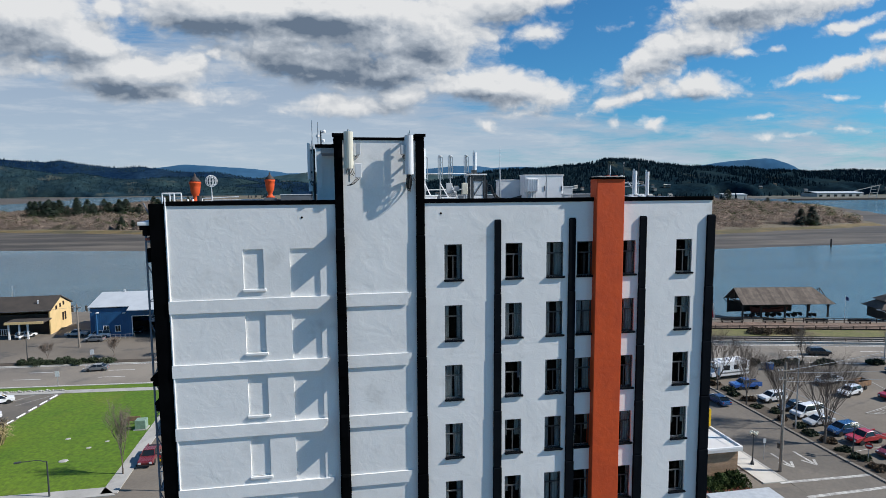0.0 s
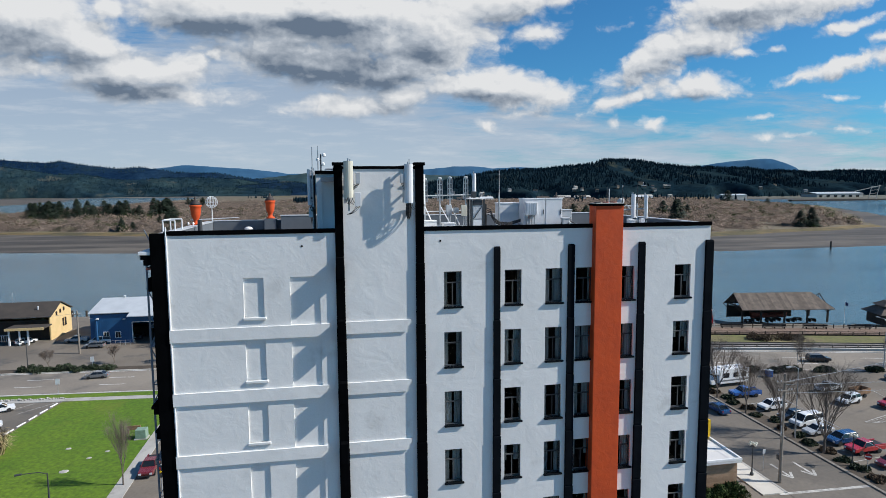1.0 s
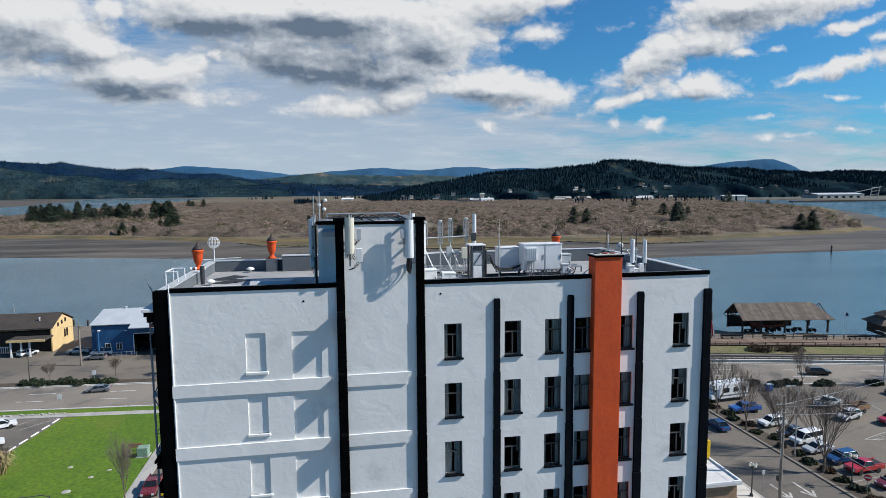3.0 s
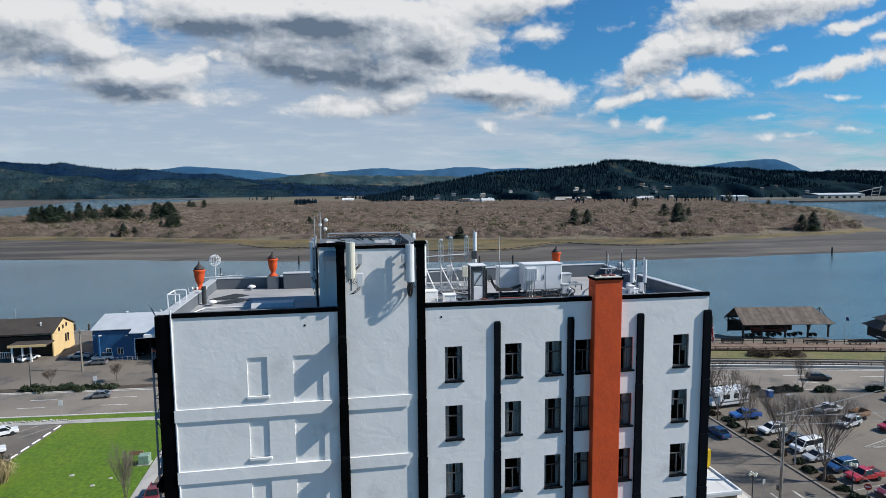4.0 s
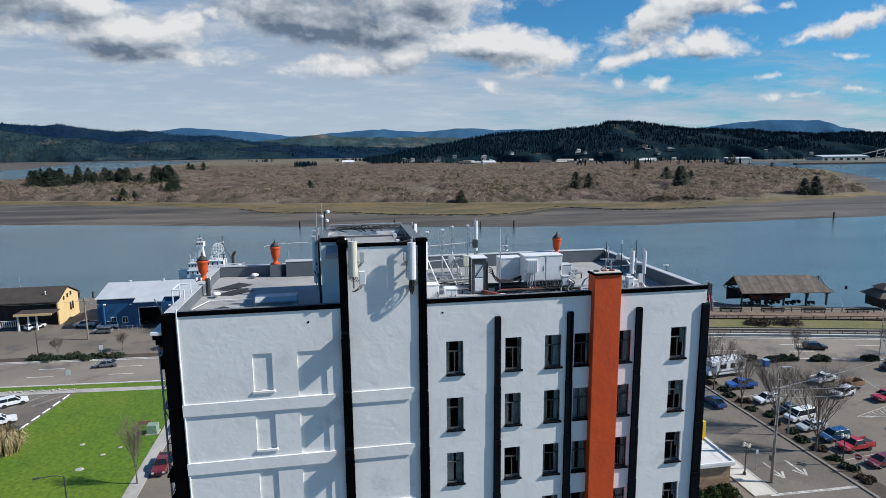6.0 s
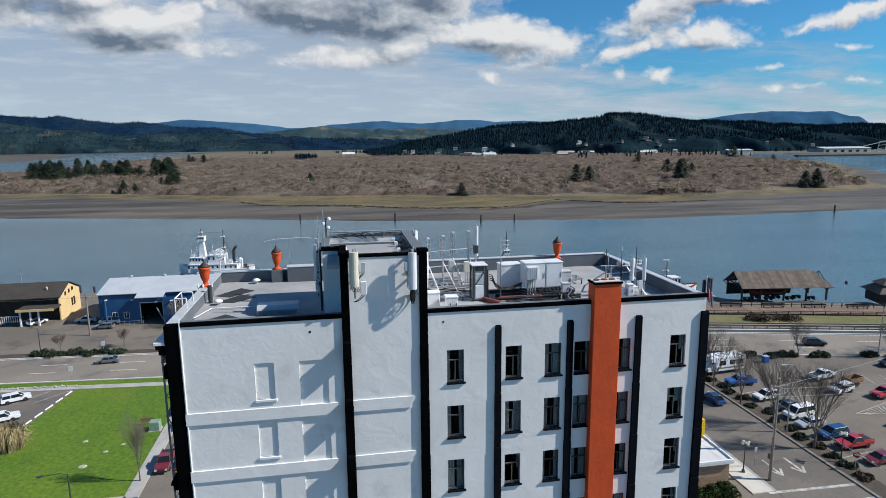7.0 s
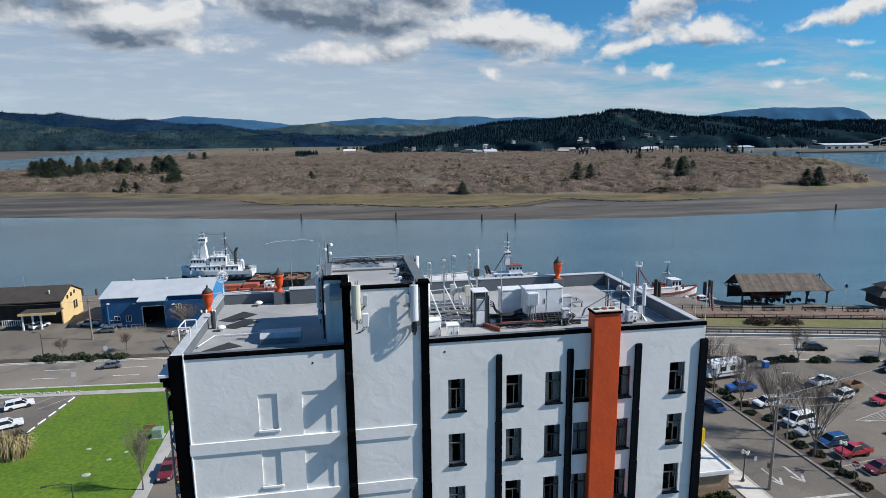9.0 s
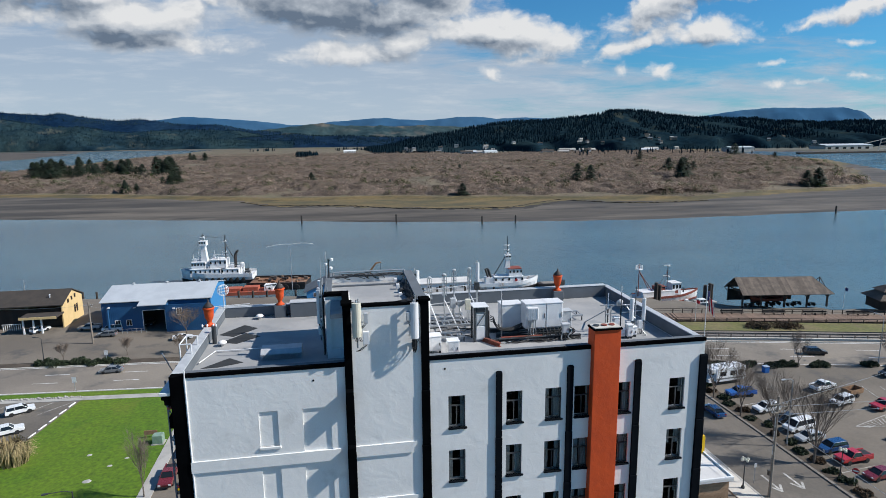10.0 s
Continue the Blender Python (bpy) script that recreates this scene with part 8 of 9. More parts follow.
for x, y, m in ((77.8, 121.5, FLAG_RED), (118.6, 124.3, FLAG_BLUE)):
    s = thing("small_flag", (x, y, rise(x) + 0.3), "small flag on a slim pole by the boardwalk", "flagpole", "small flags")
    bm = BM()
    tube(bm, (0, 0, 0), (0, 0, 5.4), 0.05, 0.03)
    part("pole", bm, WHITE, s)
    bm = BM()
    rows = [[bm.verts.new((0.05 + 0.14 * j, 0.1 * math.sin(j), z - 0.06 * j)) for j in range(7)] for z in (5.3, 4.5)]
    for j in range(6):
        bm.faces.new((rows[0][j], rows[0][j + 1], rows[1][j + 1], rows[1][j]))
    part("flag", bm, m, s)


# street furniture
def street_sign(x, y, h, w, sh, material, label, shape="plate", face=0):
    s = thing("street_sign", pose(x, y, rise(x) + 0.05, 0, 0, face), label, "sign", "street signs")
    bm = BM()
    tube(bm, (0, 0.04, 0), (0, 0.04, h), 0.04)
    part("post", bm, GALV, s)
    bm = BM()
    if shape == "octagon":
        vs0 = [(w / 2 * math.cos(a), -0.02, h - sh / 2 + w / 2 * math.sin(a)) for a in np.linspace(math.pi / 8, math.pi / 8 + math.tau, 9)[:-1]]
        f0 = [bm.verts.new(v) for v in vs0]
        f1 = [bm.verts.new((v[0], 0.0, v[2])) for v in vs0]
        bm.faces.new(f0)
        bm.faces.new(f1[::-1])
        for i in range(8):
            bm.faces.new((f0[i], f0[(i + 1) % 8], f1[(i + 1) % 8], f1[i]))
    else:
        box(bm, -w / 2, w / 2, -0.02, 0.0, h - sh, h)
    part("plate", bm, material, s)
    return s


street_sign(-47.0, 109.9, 2.6, 0.7, 0.95, SIGN_WHITE, "white speed sign on a steel post")
street_sign(-46.6, 123.4, 2.6, 0.7, 0.95, SIGN_WHITE, "white speed sign on a steel post")
st = street_sign(59.6, 59.2, 2.4, 0.8, 0.8, SIGN_RED, "round red and white no entry sign", "octagon", -40)
wall = BM()
box(wall, -0.3, 0.3, -0.03, -0.021, 1.92, 2.08)
part("bar", wall, SIGN_WHITE, st, "white bar")
street_sign(48.3, 62.0, 2.6, 0.35, 0.5, SIGN_WHITE, "small white sign on a thin post")
street_sign(83.2, 97.6, 2.6, 0.25, 0.5, DARK_METAL, "thin dark sign post by the highway")


def globe_lamp(x, y, label="dark green street lamp with small globes", h=3.6):
    l = thing("street_lamp", (x, y, rise(x) + 0.1), label, "street lamp", "street lamps")
    bm = BM()
    lathe(bm, [(0.2, 0), (0.2, 0.25), (0.1, 0.4), (0.07, 0.8), (0.055, h)], 12)
    part("post", bm, DARK_METAL, l)
    for k in range(4):
        a = k * math.tau / 4
        bm = BM()
        rope(bm, [(0, 0, h - 0.1), (0.3 * math.cos(a), 0.3 * math.sin(a), h - 0.15), (0.4 * math.cos(a), 0.4 * math.sin(a), h)], 0.03, 6)
        arm = part("arm", bm, DARK_METAL, l)
        bm = BM()
        lathe(bm, [(0.06, 0), (0.15, 0.08), (0.17, 0.18), (0.12, 0.3), (0.03, 0.34)], 12, (0.4 * math.cos(a), 0.4 * math.sin(a), h))
        part("globe", bm, CREAM, arm, "frosted globe", True)
    bm = BM()
    lathe(bm, [(0.06, 0), (0.16, 0.08), (0.18, 0.2), (0.12, 0.32), (0.03, 0.38)], 12, (0, 0, h))
    part("globe", bm, CREAM, l, "frosted globe", True)
    return l


globe_lamp(46.2, 61.2)
globe_lamp(59.3, 61.0)


def cobra_lamp(x, y, h, reach, heading, label, material=GALV):
    l = thing("street_light", pose(x, y, rise(x) + 0.05, 0, 0, heading), label, "street lamp", "street lights")
    bm = BM()
    tube(bm, (0, 0, 0), (0, 0, h), 0.1, 0.06, 10)
    part("post", bm, material, l)
    bm = BM()
    rope(bm, [(0, 0, h - 0.1), (reach * 0.3, 0, h + 0.25), (reach, 0, h + 0.35)], 0.045, 7)
    part("arm", bm, material, l)
    bm = BM()
    box(bm, reach - 0.15, reach + 0.5, -0.14, 0.14, h + 0.28, h + 0.42)
    soften(bm, 0.05, 2)
    part("lamp_head", bm, material, l)
    return l


cobra_lamp(58.6, 69.2, 9.5, 1.6, 190, "grey steel street light with a curved arm")
cobra_lamp(96.3, 92.3, 9.0, 1.4, 100, "grey steel street light with a curved arm")
cobra_lamp(-58.6, 125.2, 5.2, 1.0, 180, "slim lamp post in the verge", DARK_METAL)
cobra_lamp(-31.2, 70.0, 4.0, 2.4, 195, "dark lamp post with a long arm by the lawn", DARK_METAL)


def utility_pole(x, y, h, arms, label):
    u = thing("utility_pole", (x, y, rise(x)), label, "pole", "utility poles")
    bm = BM()
    tube(bm, (0, 0, 0), (0, 0, h), 0.2, 0.13, 10)
    part("pole", bm, POLE_WOOD, u)
    for z, w in arms:
        bm = BM()
        box(bm, -w, w, -0.2, -0.08, z, z + 0.12)
        arm = part("crossarm", bm, POLE_WOOD, u)
        for k in (-0.9, -0.5, 0.5, 0.9):
            bm = BM()
            lathe(bm, [(0.03, 0), (0.06, 0.05), (0.05, 0.16), (0.02, 0.2)], 8, (k * w, -0.14, z + 0.12))
            part("insulator", bm, GREY_METAL, arm)
    return u


POLE_WOOD = surface("grey_pole_wood", (0.25, 0.215, 0.18), (0.18, 0.155, 0.13), 0.8, 0.9, stretch=(3, 3, 0.3), bump=0.01)
up = utility_pole(48.2, 59.2, 12.6, ((11.6, 1.1), (10.6, 0.9)), "weathered timber utility pole with crossarms")
for z in (5.5, 7.2, 8.9):
    bm = BM()
    tube(bm, (-0.25, -0.12, z), (-0.25, -0.12, z + 1.2), 0.05)
    part("conduit", bm, GALV, up)
bm = BM()
box(bm, -0.16, 0.16, 0.16, 0.5, 2.6, 3.2)
part("signal_box", bm, DARK_METAL, up)
utility_pole(-54.0, 136.6, 9.2, ((8.4, 0.9),), "pale timber utility pole beside the yard")
for a, b, d in (((48.2, 59.1, 12.2), (140, 62, 11.5), 1.2), ((48.2, 59.1, 11.2), (140, 62.4, 10.6), 1.2), ((47.3, 59.1, 12.4), (110, 80, 12.0), 0.8), ((48.2, 59.2, 10.5), (48, -20, 10.8), 0.8), ((-54, 136.5, 8.6), (-90, 150, 6.5), 0.8), ((-54, 136.5, 8.5), (-54.0, 144.2, 5.8), 0.2)):
    wsp = thing("overhead_wire", a, "thin overhead wire strung from a utility pole", "wire", "overhead wires")
    bm = BM()
    rope(bm, [p - Vector(a) for p in sag(a, b, d, 14)], 0.022, 4)
    part("strand", bm, GALV, wsp)
# recycling bin, hydrant box, traffic signal
t = thing("recycling_bin", (73.6, 92.9, E_Z), "bright blue recycling bin by the car park", "bin")
wall_box(t, (-0.45, 0.45, -0.4, 0.4, 0.05, 1.15), surface("blue_bin", (0.01, 0.12, 0.42), None, 2, 0.5), "body")
wall_box(t, (-0.5, 0.5, -0.45, 0.45, 1.15, 1.25), surface("bin_lid", (0.3, 0.4, 0.5), None, 2, 0.5), "lid")
t = thing("transformer_box", (-27.3, 87.9, 0.07), "pale green transformer box on the lawn's edge", "electrical box")
bm = BM()
box(bm, -0.7, 0.7, -0.6, 0.6, 0.1, 1.35)
soften(bm, 0.05, 1)
part("case", bm, surface("pale_green_steel", (0.22, 0.32, 0.25), None, 2, 0.5), t)
wall_box(t, (-0.85, 0.85, -0.75, 0.75, 0, 0.1), CONCRETE, "plinth")
t = thing("wooden_crate_sign", (-28.9, 89.8, 0.07), "small brown timber sign by the lawn", "sign")
wall_box(t, (-0.9, 0.9, -0.06, 0.06, 0.5, 1.1), LOG, "board")
for x in (-0.7, 0.7):
    wall_box(t, (x - 0.06, x + 0.06, -0.05, 0.05, 0, 0.5), LOG, "leg")
t = thing("traffic_signal", (-19.6, 69.2, 0), "black traffic signal on a post at the corner", "traffic light")
bm = BM()
tube(bm, (0, 0, 0), (0, 0, 4.4), 0.07)
part("post", bm, GALV, t)
wall_box(t, (-0.25, 0.25, -0.3, 0.0, 3.0, 4.3), TRIM, "housing")
for i, c in enumerate((SIGN_RED, SIGN_YELLOW, DARK_METAL)):
    bm = BM()
    tube(bm, (0, -0.34, 4.05 - 0.4 * i), (0, -0.3, 4.05 - 0.4 * i), 0.14, n=12)
    part("lens", bm, c, t)
for x, y, r in ((-33.5, 79.0, 0.45), (-35.8, 86.0, 0.3), (-32.0, 82.5, 0.28), (-30.4, 84.2, 0.25)):
    t = thing("lawn_rock", (x, y, 0.05), "pale flat rock set in the lawn", "rock", "lawn rocks")
    bm = BM()
    bmesh.ops.create_icosphere(bm, subdivisions=2, radius=r)
    for v in bm.verts:
        v.co = Vector((v.co.x * 1.3, v.co.y, v.co.z * 0.35)) * (1 + 0.2 * noise.noise(v.co * 4))
    part("stone", bm, CONCRETE, t)

# low corner building with a flat white roof and brick front
low = thing("corner_shop", (0, 0, 0), "low brick shop with a flat white roof", "building")
wall_box(low, (36.0, 42.1, 58.3, 75.0, E_Z, 4.3), BRICK)
wall_box(low, (35.6, 42.4, 57.9, 75.4, 4.3, 4.6), WHITE_ROOF, "roof", "stained white flat roof")
for b in ((35.6, 42.4, 57.9, 58.1, 4.6, 4.8), (42.2, 42.4, 58.1, 75.4, 4.6, 4.8)):
    wall_box(low, b, WHITE, "roof_edge")
wall_box(low, (41.6, 42.4, 63.6, 64.2, 4.6, 6.8), SIGN_YELLOW, "roof_sign", "yellow roof sign")
for z in range(12):
    wall_box(low, (36.0, 42.1, 58.28, 58.3, E_Z + 0.27 * z, E_Z + 0.24 + 0.27 * z), BRICK, "brick_course")
slab("planting_bed", [(37.2, 56.2), (42.2, 56.2), (42.2, 58.25), (37.2, 58.25)], E_Z - 0.1, E_Z + 0.1, RUST_RED, "red bark planting bed")
t = thing("porch_roof", (35, 50.7, 0), "grey metal porch roof on posts", "canopy")
wall_box(t, (0, 7.0, 0, 2.6, 2.45, 2.6), GREY_METAL, "roof")
for x in (0.3, 3.5, 6.7):
    wall_box(t, (x - 0.1, x + 0.1, 0.2, 0.4, E_Z, 2.45), GREY_METAL, "post")

# painted marks
def paint_line(name, a, b, w, z, label, material=WHITE):
    a, b = Vector((*a, 0)), Vector((*b, 0))
    d = (b - a).normalized()
    s = Vector((-d.y, d.x, 0)) * w / 2
    bm = BM()
    bm.faces.new([bm.verts.new(p + Vector((0, 0, z))) for p in (a - s, b - s, b + s, a + s)])
    return structure(name, bm, material, label)


LZ = E_Z + 0.036
PAINT = surface("worn_road_paint", (0.52, 0.51, 0.48), (0.26, 0.25, 0.235), 1.6, 0.8, grain=0.15)
paint_line("marking_stop", (46.3, 56.9), (58.6, 56.6), 0.45, LZ, "worn white crossing line", PAINT)
paint_line("marking_stop", (46.9, 53.7), (58.6, 54.0), 0.45, LZ, "worn white crossing line", PAINT)
for x in (50.4, 53.4):
    paint_line("marking_arrow", (x, 63.4), (x, 60.2), 0.28, LZ, "white turn arrow", PAINT)
    paint_line("marking_arrow", (x - 0.8, 61.2), (x, 59.8), 0.28, LZ + 0.003, "white turn arrow", PAINT)
    paint_line("marking_arrow", (x + 0.8, 61.2), (x, 59.8), 0.28, LZ + 0.006, "white turn arrow", PAINT)
for k in range(9):
    y = 62.0 + k * 2.8
    paint_line("marking_stall", (60.6, y), (66.0, y + 0.7), 0.12, LZ, "white parking line", PAINT)
for k in range(9):
    paint_line("marking_hatch", (73.0 + 0.9 * k, 72.3 + 0.28 * k), (74.2 + 0.55 * k, 71.6 + 0.1 * k), 0.14, LZ, "white hatched island", PAINT)
paint_line("marking_hatch", (72.4, 72.3), (82.0, 75.3), 0.14, LZ + 0.003, "white hatched island", PAINT)
paint_line("marking_hatch", (72.4, 72.2), (79.0, 71.2), 0.14, LZ + 0.003, "white hatched island", PAINT)
for k in range(6):
    paint_line("marking_stall", (84.0 + k * 2.9, 80 - 0.7 * k), (85.2 + k * 2.9, 84.6 - 0.7 * k), 0.12, LZ, "white parking line", PAINT)
slab("car_park_west", [(-95, 88.5), (-53, 88.5), (-46.6, 92.2), (-44.9, 105.4), (-95, 111)], -0.1, 0.045, ASPHALT, "dark asphalt car park beside the lawn")
for k in range(5):
    paint_line("marking_stall", (-45.4 - 3.2 * k, 105.4 + 0.3 * k), (-49.2 - 3.2 * k, 101.0 + 0.3 * k), 0.12, 0.052, "white parking line", PAINT)
for k in range(5):
    x, y = -45.2 - 0.35 * k, 104.0 - 2.6 * k
    t = thing("wheel_stop", pose(x, y, 0.05, 0, 0, 80), "white concrete wheel stop", "wheel stop", "wheel stops")
    bm = BM()
    profile_x(bm, [(-0.1, 0), (0.1, 0), (0.07, 0.13), (-0.07, 0.13)], -0.9, 0.9)
    part("block", bm, WHITE, t)
rngb = random.Random(8)
rocks = thing("rock_border", (-55, 108.0, 0.05), "line of pale rocks along the car park", "rocks")
bm = BM()
for k in range(46):
    g = bmesh.ops.create_icosphere(bm, subdivisions=1, radius=rngb.uniform(0.15, 0.3))
    o = Vector((-6 + k * 0.36, -0.05 * k * 0.36 + rngb.uniform(-0.25, 0.25), 0.08))
    for v in g["verts"]:
        v.co = v.co + o
part("stones", bm, CONCRETE, rocks)
rocks["kind"] = "stuff"

# ---- boats and docks ----
HULL_BLACK = surface("black_hull", (0.012, 0.012, 0.014), (0.03, 0.022, 0.018), 0.6, 0.6)
HULL_WHITE = surface("white_hull", (0.74, 0.75, 0.76), (0.66, 0.66, 0.66), 0.5, 0.5, spot=((0.4, 0.27, 0.17), 0.5, 0.2))
DECK_GREY = surface("ship_deck", (0.22, 0.2, 0.18), (0.16, 0.15, 0.14), 0.5, 0.85)
RUST = surface("rusty_deck", (0.24, 0.115, 0.06), (0.16, 0.08, 0.05), 0.3, 0.9, spot=((0.36, 0.25, 0.16), 0.4, 0.4))
ORANGE_DECK = surface("orange_red_steel", (0.42, 0.10, 0.055), (0.34, 0.085, 0.05), 0.4, 0.8, spot=((0.3, 0.2, 0.16), 0.5, 0.3))
WATERLINE = -3.0


def hull(length, beam, keel, deck, bow_rise, fullness=0.6, blunt=0.55):
    """A hull along x with its bow at +x, in local heights."""
    bm = BM()
    n = 15
    secs = []
    for k in range(n):
        s = k / (n - 1)
        w = beam / 2 * (1 - max(0, (s - fullness) / (1 - fullness)) ** 2.2) * (1 - blunt * 0.12 * max(0, 0.15 - s) / 0.15)
        w = max(w, 0.06)
        z = deck + bow_rise * max(0, (s - 0.45) / 0.55) ** 2 + 0.15 * bow_rise * max(0, (0.3 - s) / 0.3) ** 2
        x = -length / 2 + length * s
        flare = 0.78 - 0.3 * max(0, (s - 0.6) / 0.4)
        secs.append([bm.verts.new(p) for p in ((x, -w, z), (x - 0.02 * length * s, -w * flare, keel), (x - 0.02 * length * s, w * flare, keel), (x, w, z))])
    for p, q in zip(secs, secs[1:]):
        for i in range(3):
            bm.faces.new((p[i], p[i + 1], q[i + 1], q[i]))
        f = bm.faces.new((p[3], p[0], q[0], q[3]))
    bm.faces.new(secs[0])
    bm.faces.new(secs[-1][::-1])
    return bm


def bulwark(length, beam, deck, bow_rise, h, fullness=0.6):
    bm = BM()
    n = 15
    for sy in (-1, 1):
        prev = None
        for k in range(n):
            s = k / (n - 1)
            w = max(0.06, beam / 2 * (1 - max(0, (s - fullness) / (1 - fullness)) ** 2.2))
            z = deck + bow_rise * max(0, (s - 0.45) / 0.55) ** 2
            x = -length / 2 + length * s
            row = [bm.verts.new((x, sy * w, z - 0.3)), bm.verts.new((x, sy * (w + 0.04), z + h)), bm.verts.new((x, sy * (w - 0.1), z + h)), bm.verts.new((x, sy * (w - 0.08), z - 0.3))]
            if prev:
                for i in range(3):
                    bm.faces.new((prev[i], prev[i + 1], row[i + 1], row[i]))
            prev = row
    return bm


def house(t, x0, x1, w, z0, z1, material=HULL_WHITE, windows=0, slope=0.25, name="deckhouse"):
    """A deckhouse with sloped front and a row of windows."""
    bm = BM()
    vs = [bm.verts.new(p) for p in ((x0, -w, z0), (x1, -w, z0), (x1, w, z0), (x0, w, z0), (x0, -w * 0.94, z1), (x1 - slope, -w * 0.94, z1), (x1 - slope, w * 0.94, z1), (x0, w * 0.94, z1))]
    for f in ((3, 2, 1, 0), (4, 5, 6, 7), (0, 1, 5, 4), (1, 2, 6, 5), (2, 3, 7, 6), (3, 0, 4, 7)):
        bm.faces.new([vs[i] for i in f])
    d = part(name, bm, material, t)
    bm = BM()
    box(bm, x0 - 0.15, x1 - slope + 0.25, -w * 0.94 - 0.2, w * 0.94 + 0.2, z1, z1 + 0.1)
    part("house_roof", bm, material, t)
    for k in range(windows):
        xx = x0 + 0.4 + (x1 - x0 - 0.8) * k / max(1, windows - 1)
        for sy in (-1, 1):
            bm = BM()
            box(bm, xx - 0.28, xx + 0.28, sy * w * 0.97 - 0.04, sy * w * 0.97 + 0.04, z0 + (z1 - z0) * 0.52, z0 + (z1 - z0) * 0.86)
            part("window", bm, DARK_GLASS, d)
    return d


def mast(t, x, z0, z1, arms, material=DARK_METAL, r=0.14, y=0.0):
    bm = BM()
    tube(bm, (x, y, z0), (x, y, z1), r, r * 0.5, 8)
    m = part("mast", bm, material, t)
    for z, w, sensor in arms:
        bm = BM()
        box(bm, x - 0.06, x + 0.06, y - w, y + w, z, z + 0.08)
        box(bm, x - w, x + w, y - 0.05, y + 0.05, z + 0.001, z + 0.08)
        part("yard", bm, material, m)
        if sensor:
            bm = BM()
            lathe(bm, [(0.1, 0), (0.3, 0.08), (0.3, 0.25), (0.1, 0.4)], 10, (x, y - w, z + 0.1))
            part("radar", bm, WHITE, m)
            bm = BM()
            box(bm, x - 0.9, x + 0.9, y + w - 0.1, y + w + 0.1, z + 0.2, z + 0.36)
            part("radar_bar", bm, WHITE, m)
    return m


def ship_rail(t, x0, x1, w, z, material=WHITE):
    for sy in (-1, 1):
        for k in range(int((x1 - x0) / 1.3) + 1):
            bm = BM()
            tube(bm, (x0 + k * 1.3, sy * w, z), (x0 + k * 1.3, sy * w, z + 1.0), 0.035, n=5)
            part("stanchion", bm, material, t)
        for h in (0.5, 1.0):
            bm = BM()
            tube(bm, (x0, sy * w, z + h), (x1, sy * w, z + h), 0.035, n=5)
            part("rail", bm, material, t)


# the big white vessel: bow to the west
s1 = thing("workboat_ship", pose(-41.0, 204.5, WATERLINE, 0, 0, 176) @ Matrix.Diagonal((0.8, 0.9, 1.0, 1)), "large white workboat with a tall bridge tower and black mast", "ship", "moored boats")
part("hull", hull(29, 8.4, -0.8, 2.4, 1.5), HULL_WHITE, s1)
bm = hull(29.1, 8.5, -0.9, 1.0, 0.5)
part("boot_top", bm, HULL_BLACK, s1)
part("bulwark", bulwark(29, 8.4, 2.4, 1.5, 0.9), HULL_WHITE, s1)
house(s1, -2.0, 10.0, 3.4, 2.4, 4.8, windows=7)
house(s1, 4.0, 9.5, 2.8, 4.9, 7.0, windows=5)
house(s1, -9.0, -2.2, 3.0, 2.4, 4.6, windows=4)
house(s1, -4.2, 2.2, 2.7, 4.9, 7.6, windows=4, name="bridge")
ship_rail(s1, -9.0, 3.0, 3.1, 4.7)
ship_rail(s1, -13.5, -9.5, 3.6, 2.5)
bm = BM()
vs = [bm.verts.new(p) for p in ((3.2, -1.4, 4.8), (6.2, -1.4, 4.8), (6.2, 1.4, 4.8), (3.2, 1.4, 4.8), (4.2, -0.8, 12.2), (5.7, -0.8, 12.2), (5.7, 0.8, 12.2), (4.2, 0.8, 12.2))]
for f in ((3, 2, 1, 0), (4, 5, 6, 7), (0, 1, 5, 4), (1, 2, 6, 5), (2, 3, 7, 6), (3, 0, 4, 7)):
    bm.faces.new([vs[i] for i in f])
part("tower", bm, HULL_WHITE, s1, "tall white control tower")
house(s1, 3.6, 6.4, 1.3, 12.2, 13.6, windows=3, name="lookout")
mast(s1, 5.0, 13.6, 16.5, ((14.6, 0.8, True), (15.4, 0.5, False)))
mast(s1, -3.6, 7.6, 15.6, ((9.6, 0.9, True), (11.4, 1.2, False), (13.2, 0.8, True), (15.2, 0.5, False)), HULL_BLACK, 0.24)
bm = BM()
tube(bm, (-3.6, 0, 13.0), (-7.0, 0, 7.2), 0.12, n=6)
part("mast_stay", bm, HULL_BLACK, s1)
for y in (-0.7, 0.7):
    bm = BM()
    rope(bm, [(-7.2, y, 4.6), (-7.4, y, 9.0), (-8.4, y, 10.2)], 0.4, 10)
    part("funnel", bm, HULL_BLACK, s1, "black exhaust funnel")
bm = BM()
tube(bm, (-10.5, 0.5, 2.5), (-10.5, 0.5, 6.0), 0.5, 0.35, 10)
part("crane_post", bm, HULL_WHITE, s1)
for k, (x, y) in enumerate(((-11.6, -3.3), (-9.6, -3.9), (-12.8, -2.2))):
    bm = BM()
    lathe(bm, [(0.35, -0.35), (0.85, -0.3), (0.85, 0.3), (0.35, 0.35)], 14)
    part("tyre_fender", bm, TYRE, s1, "black tyre fender", False, pose(x, y - 0.9, 1.4, 90))
bm = BM()
lathe(bm, [(0.9, 0), (0.9, 1.2), (0.5, 1.6)], 14, (-9.8, 0, 4.7))
part("life_raft", bm, WHITE, s1)

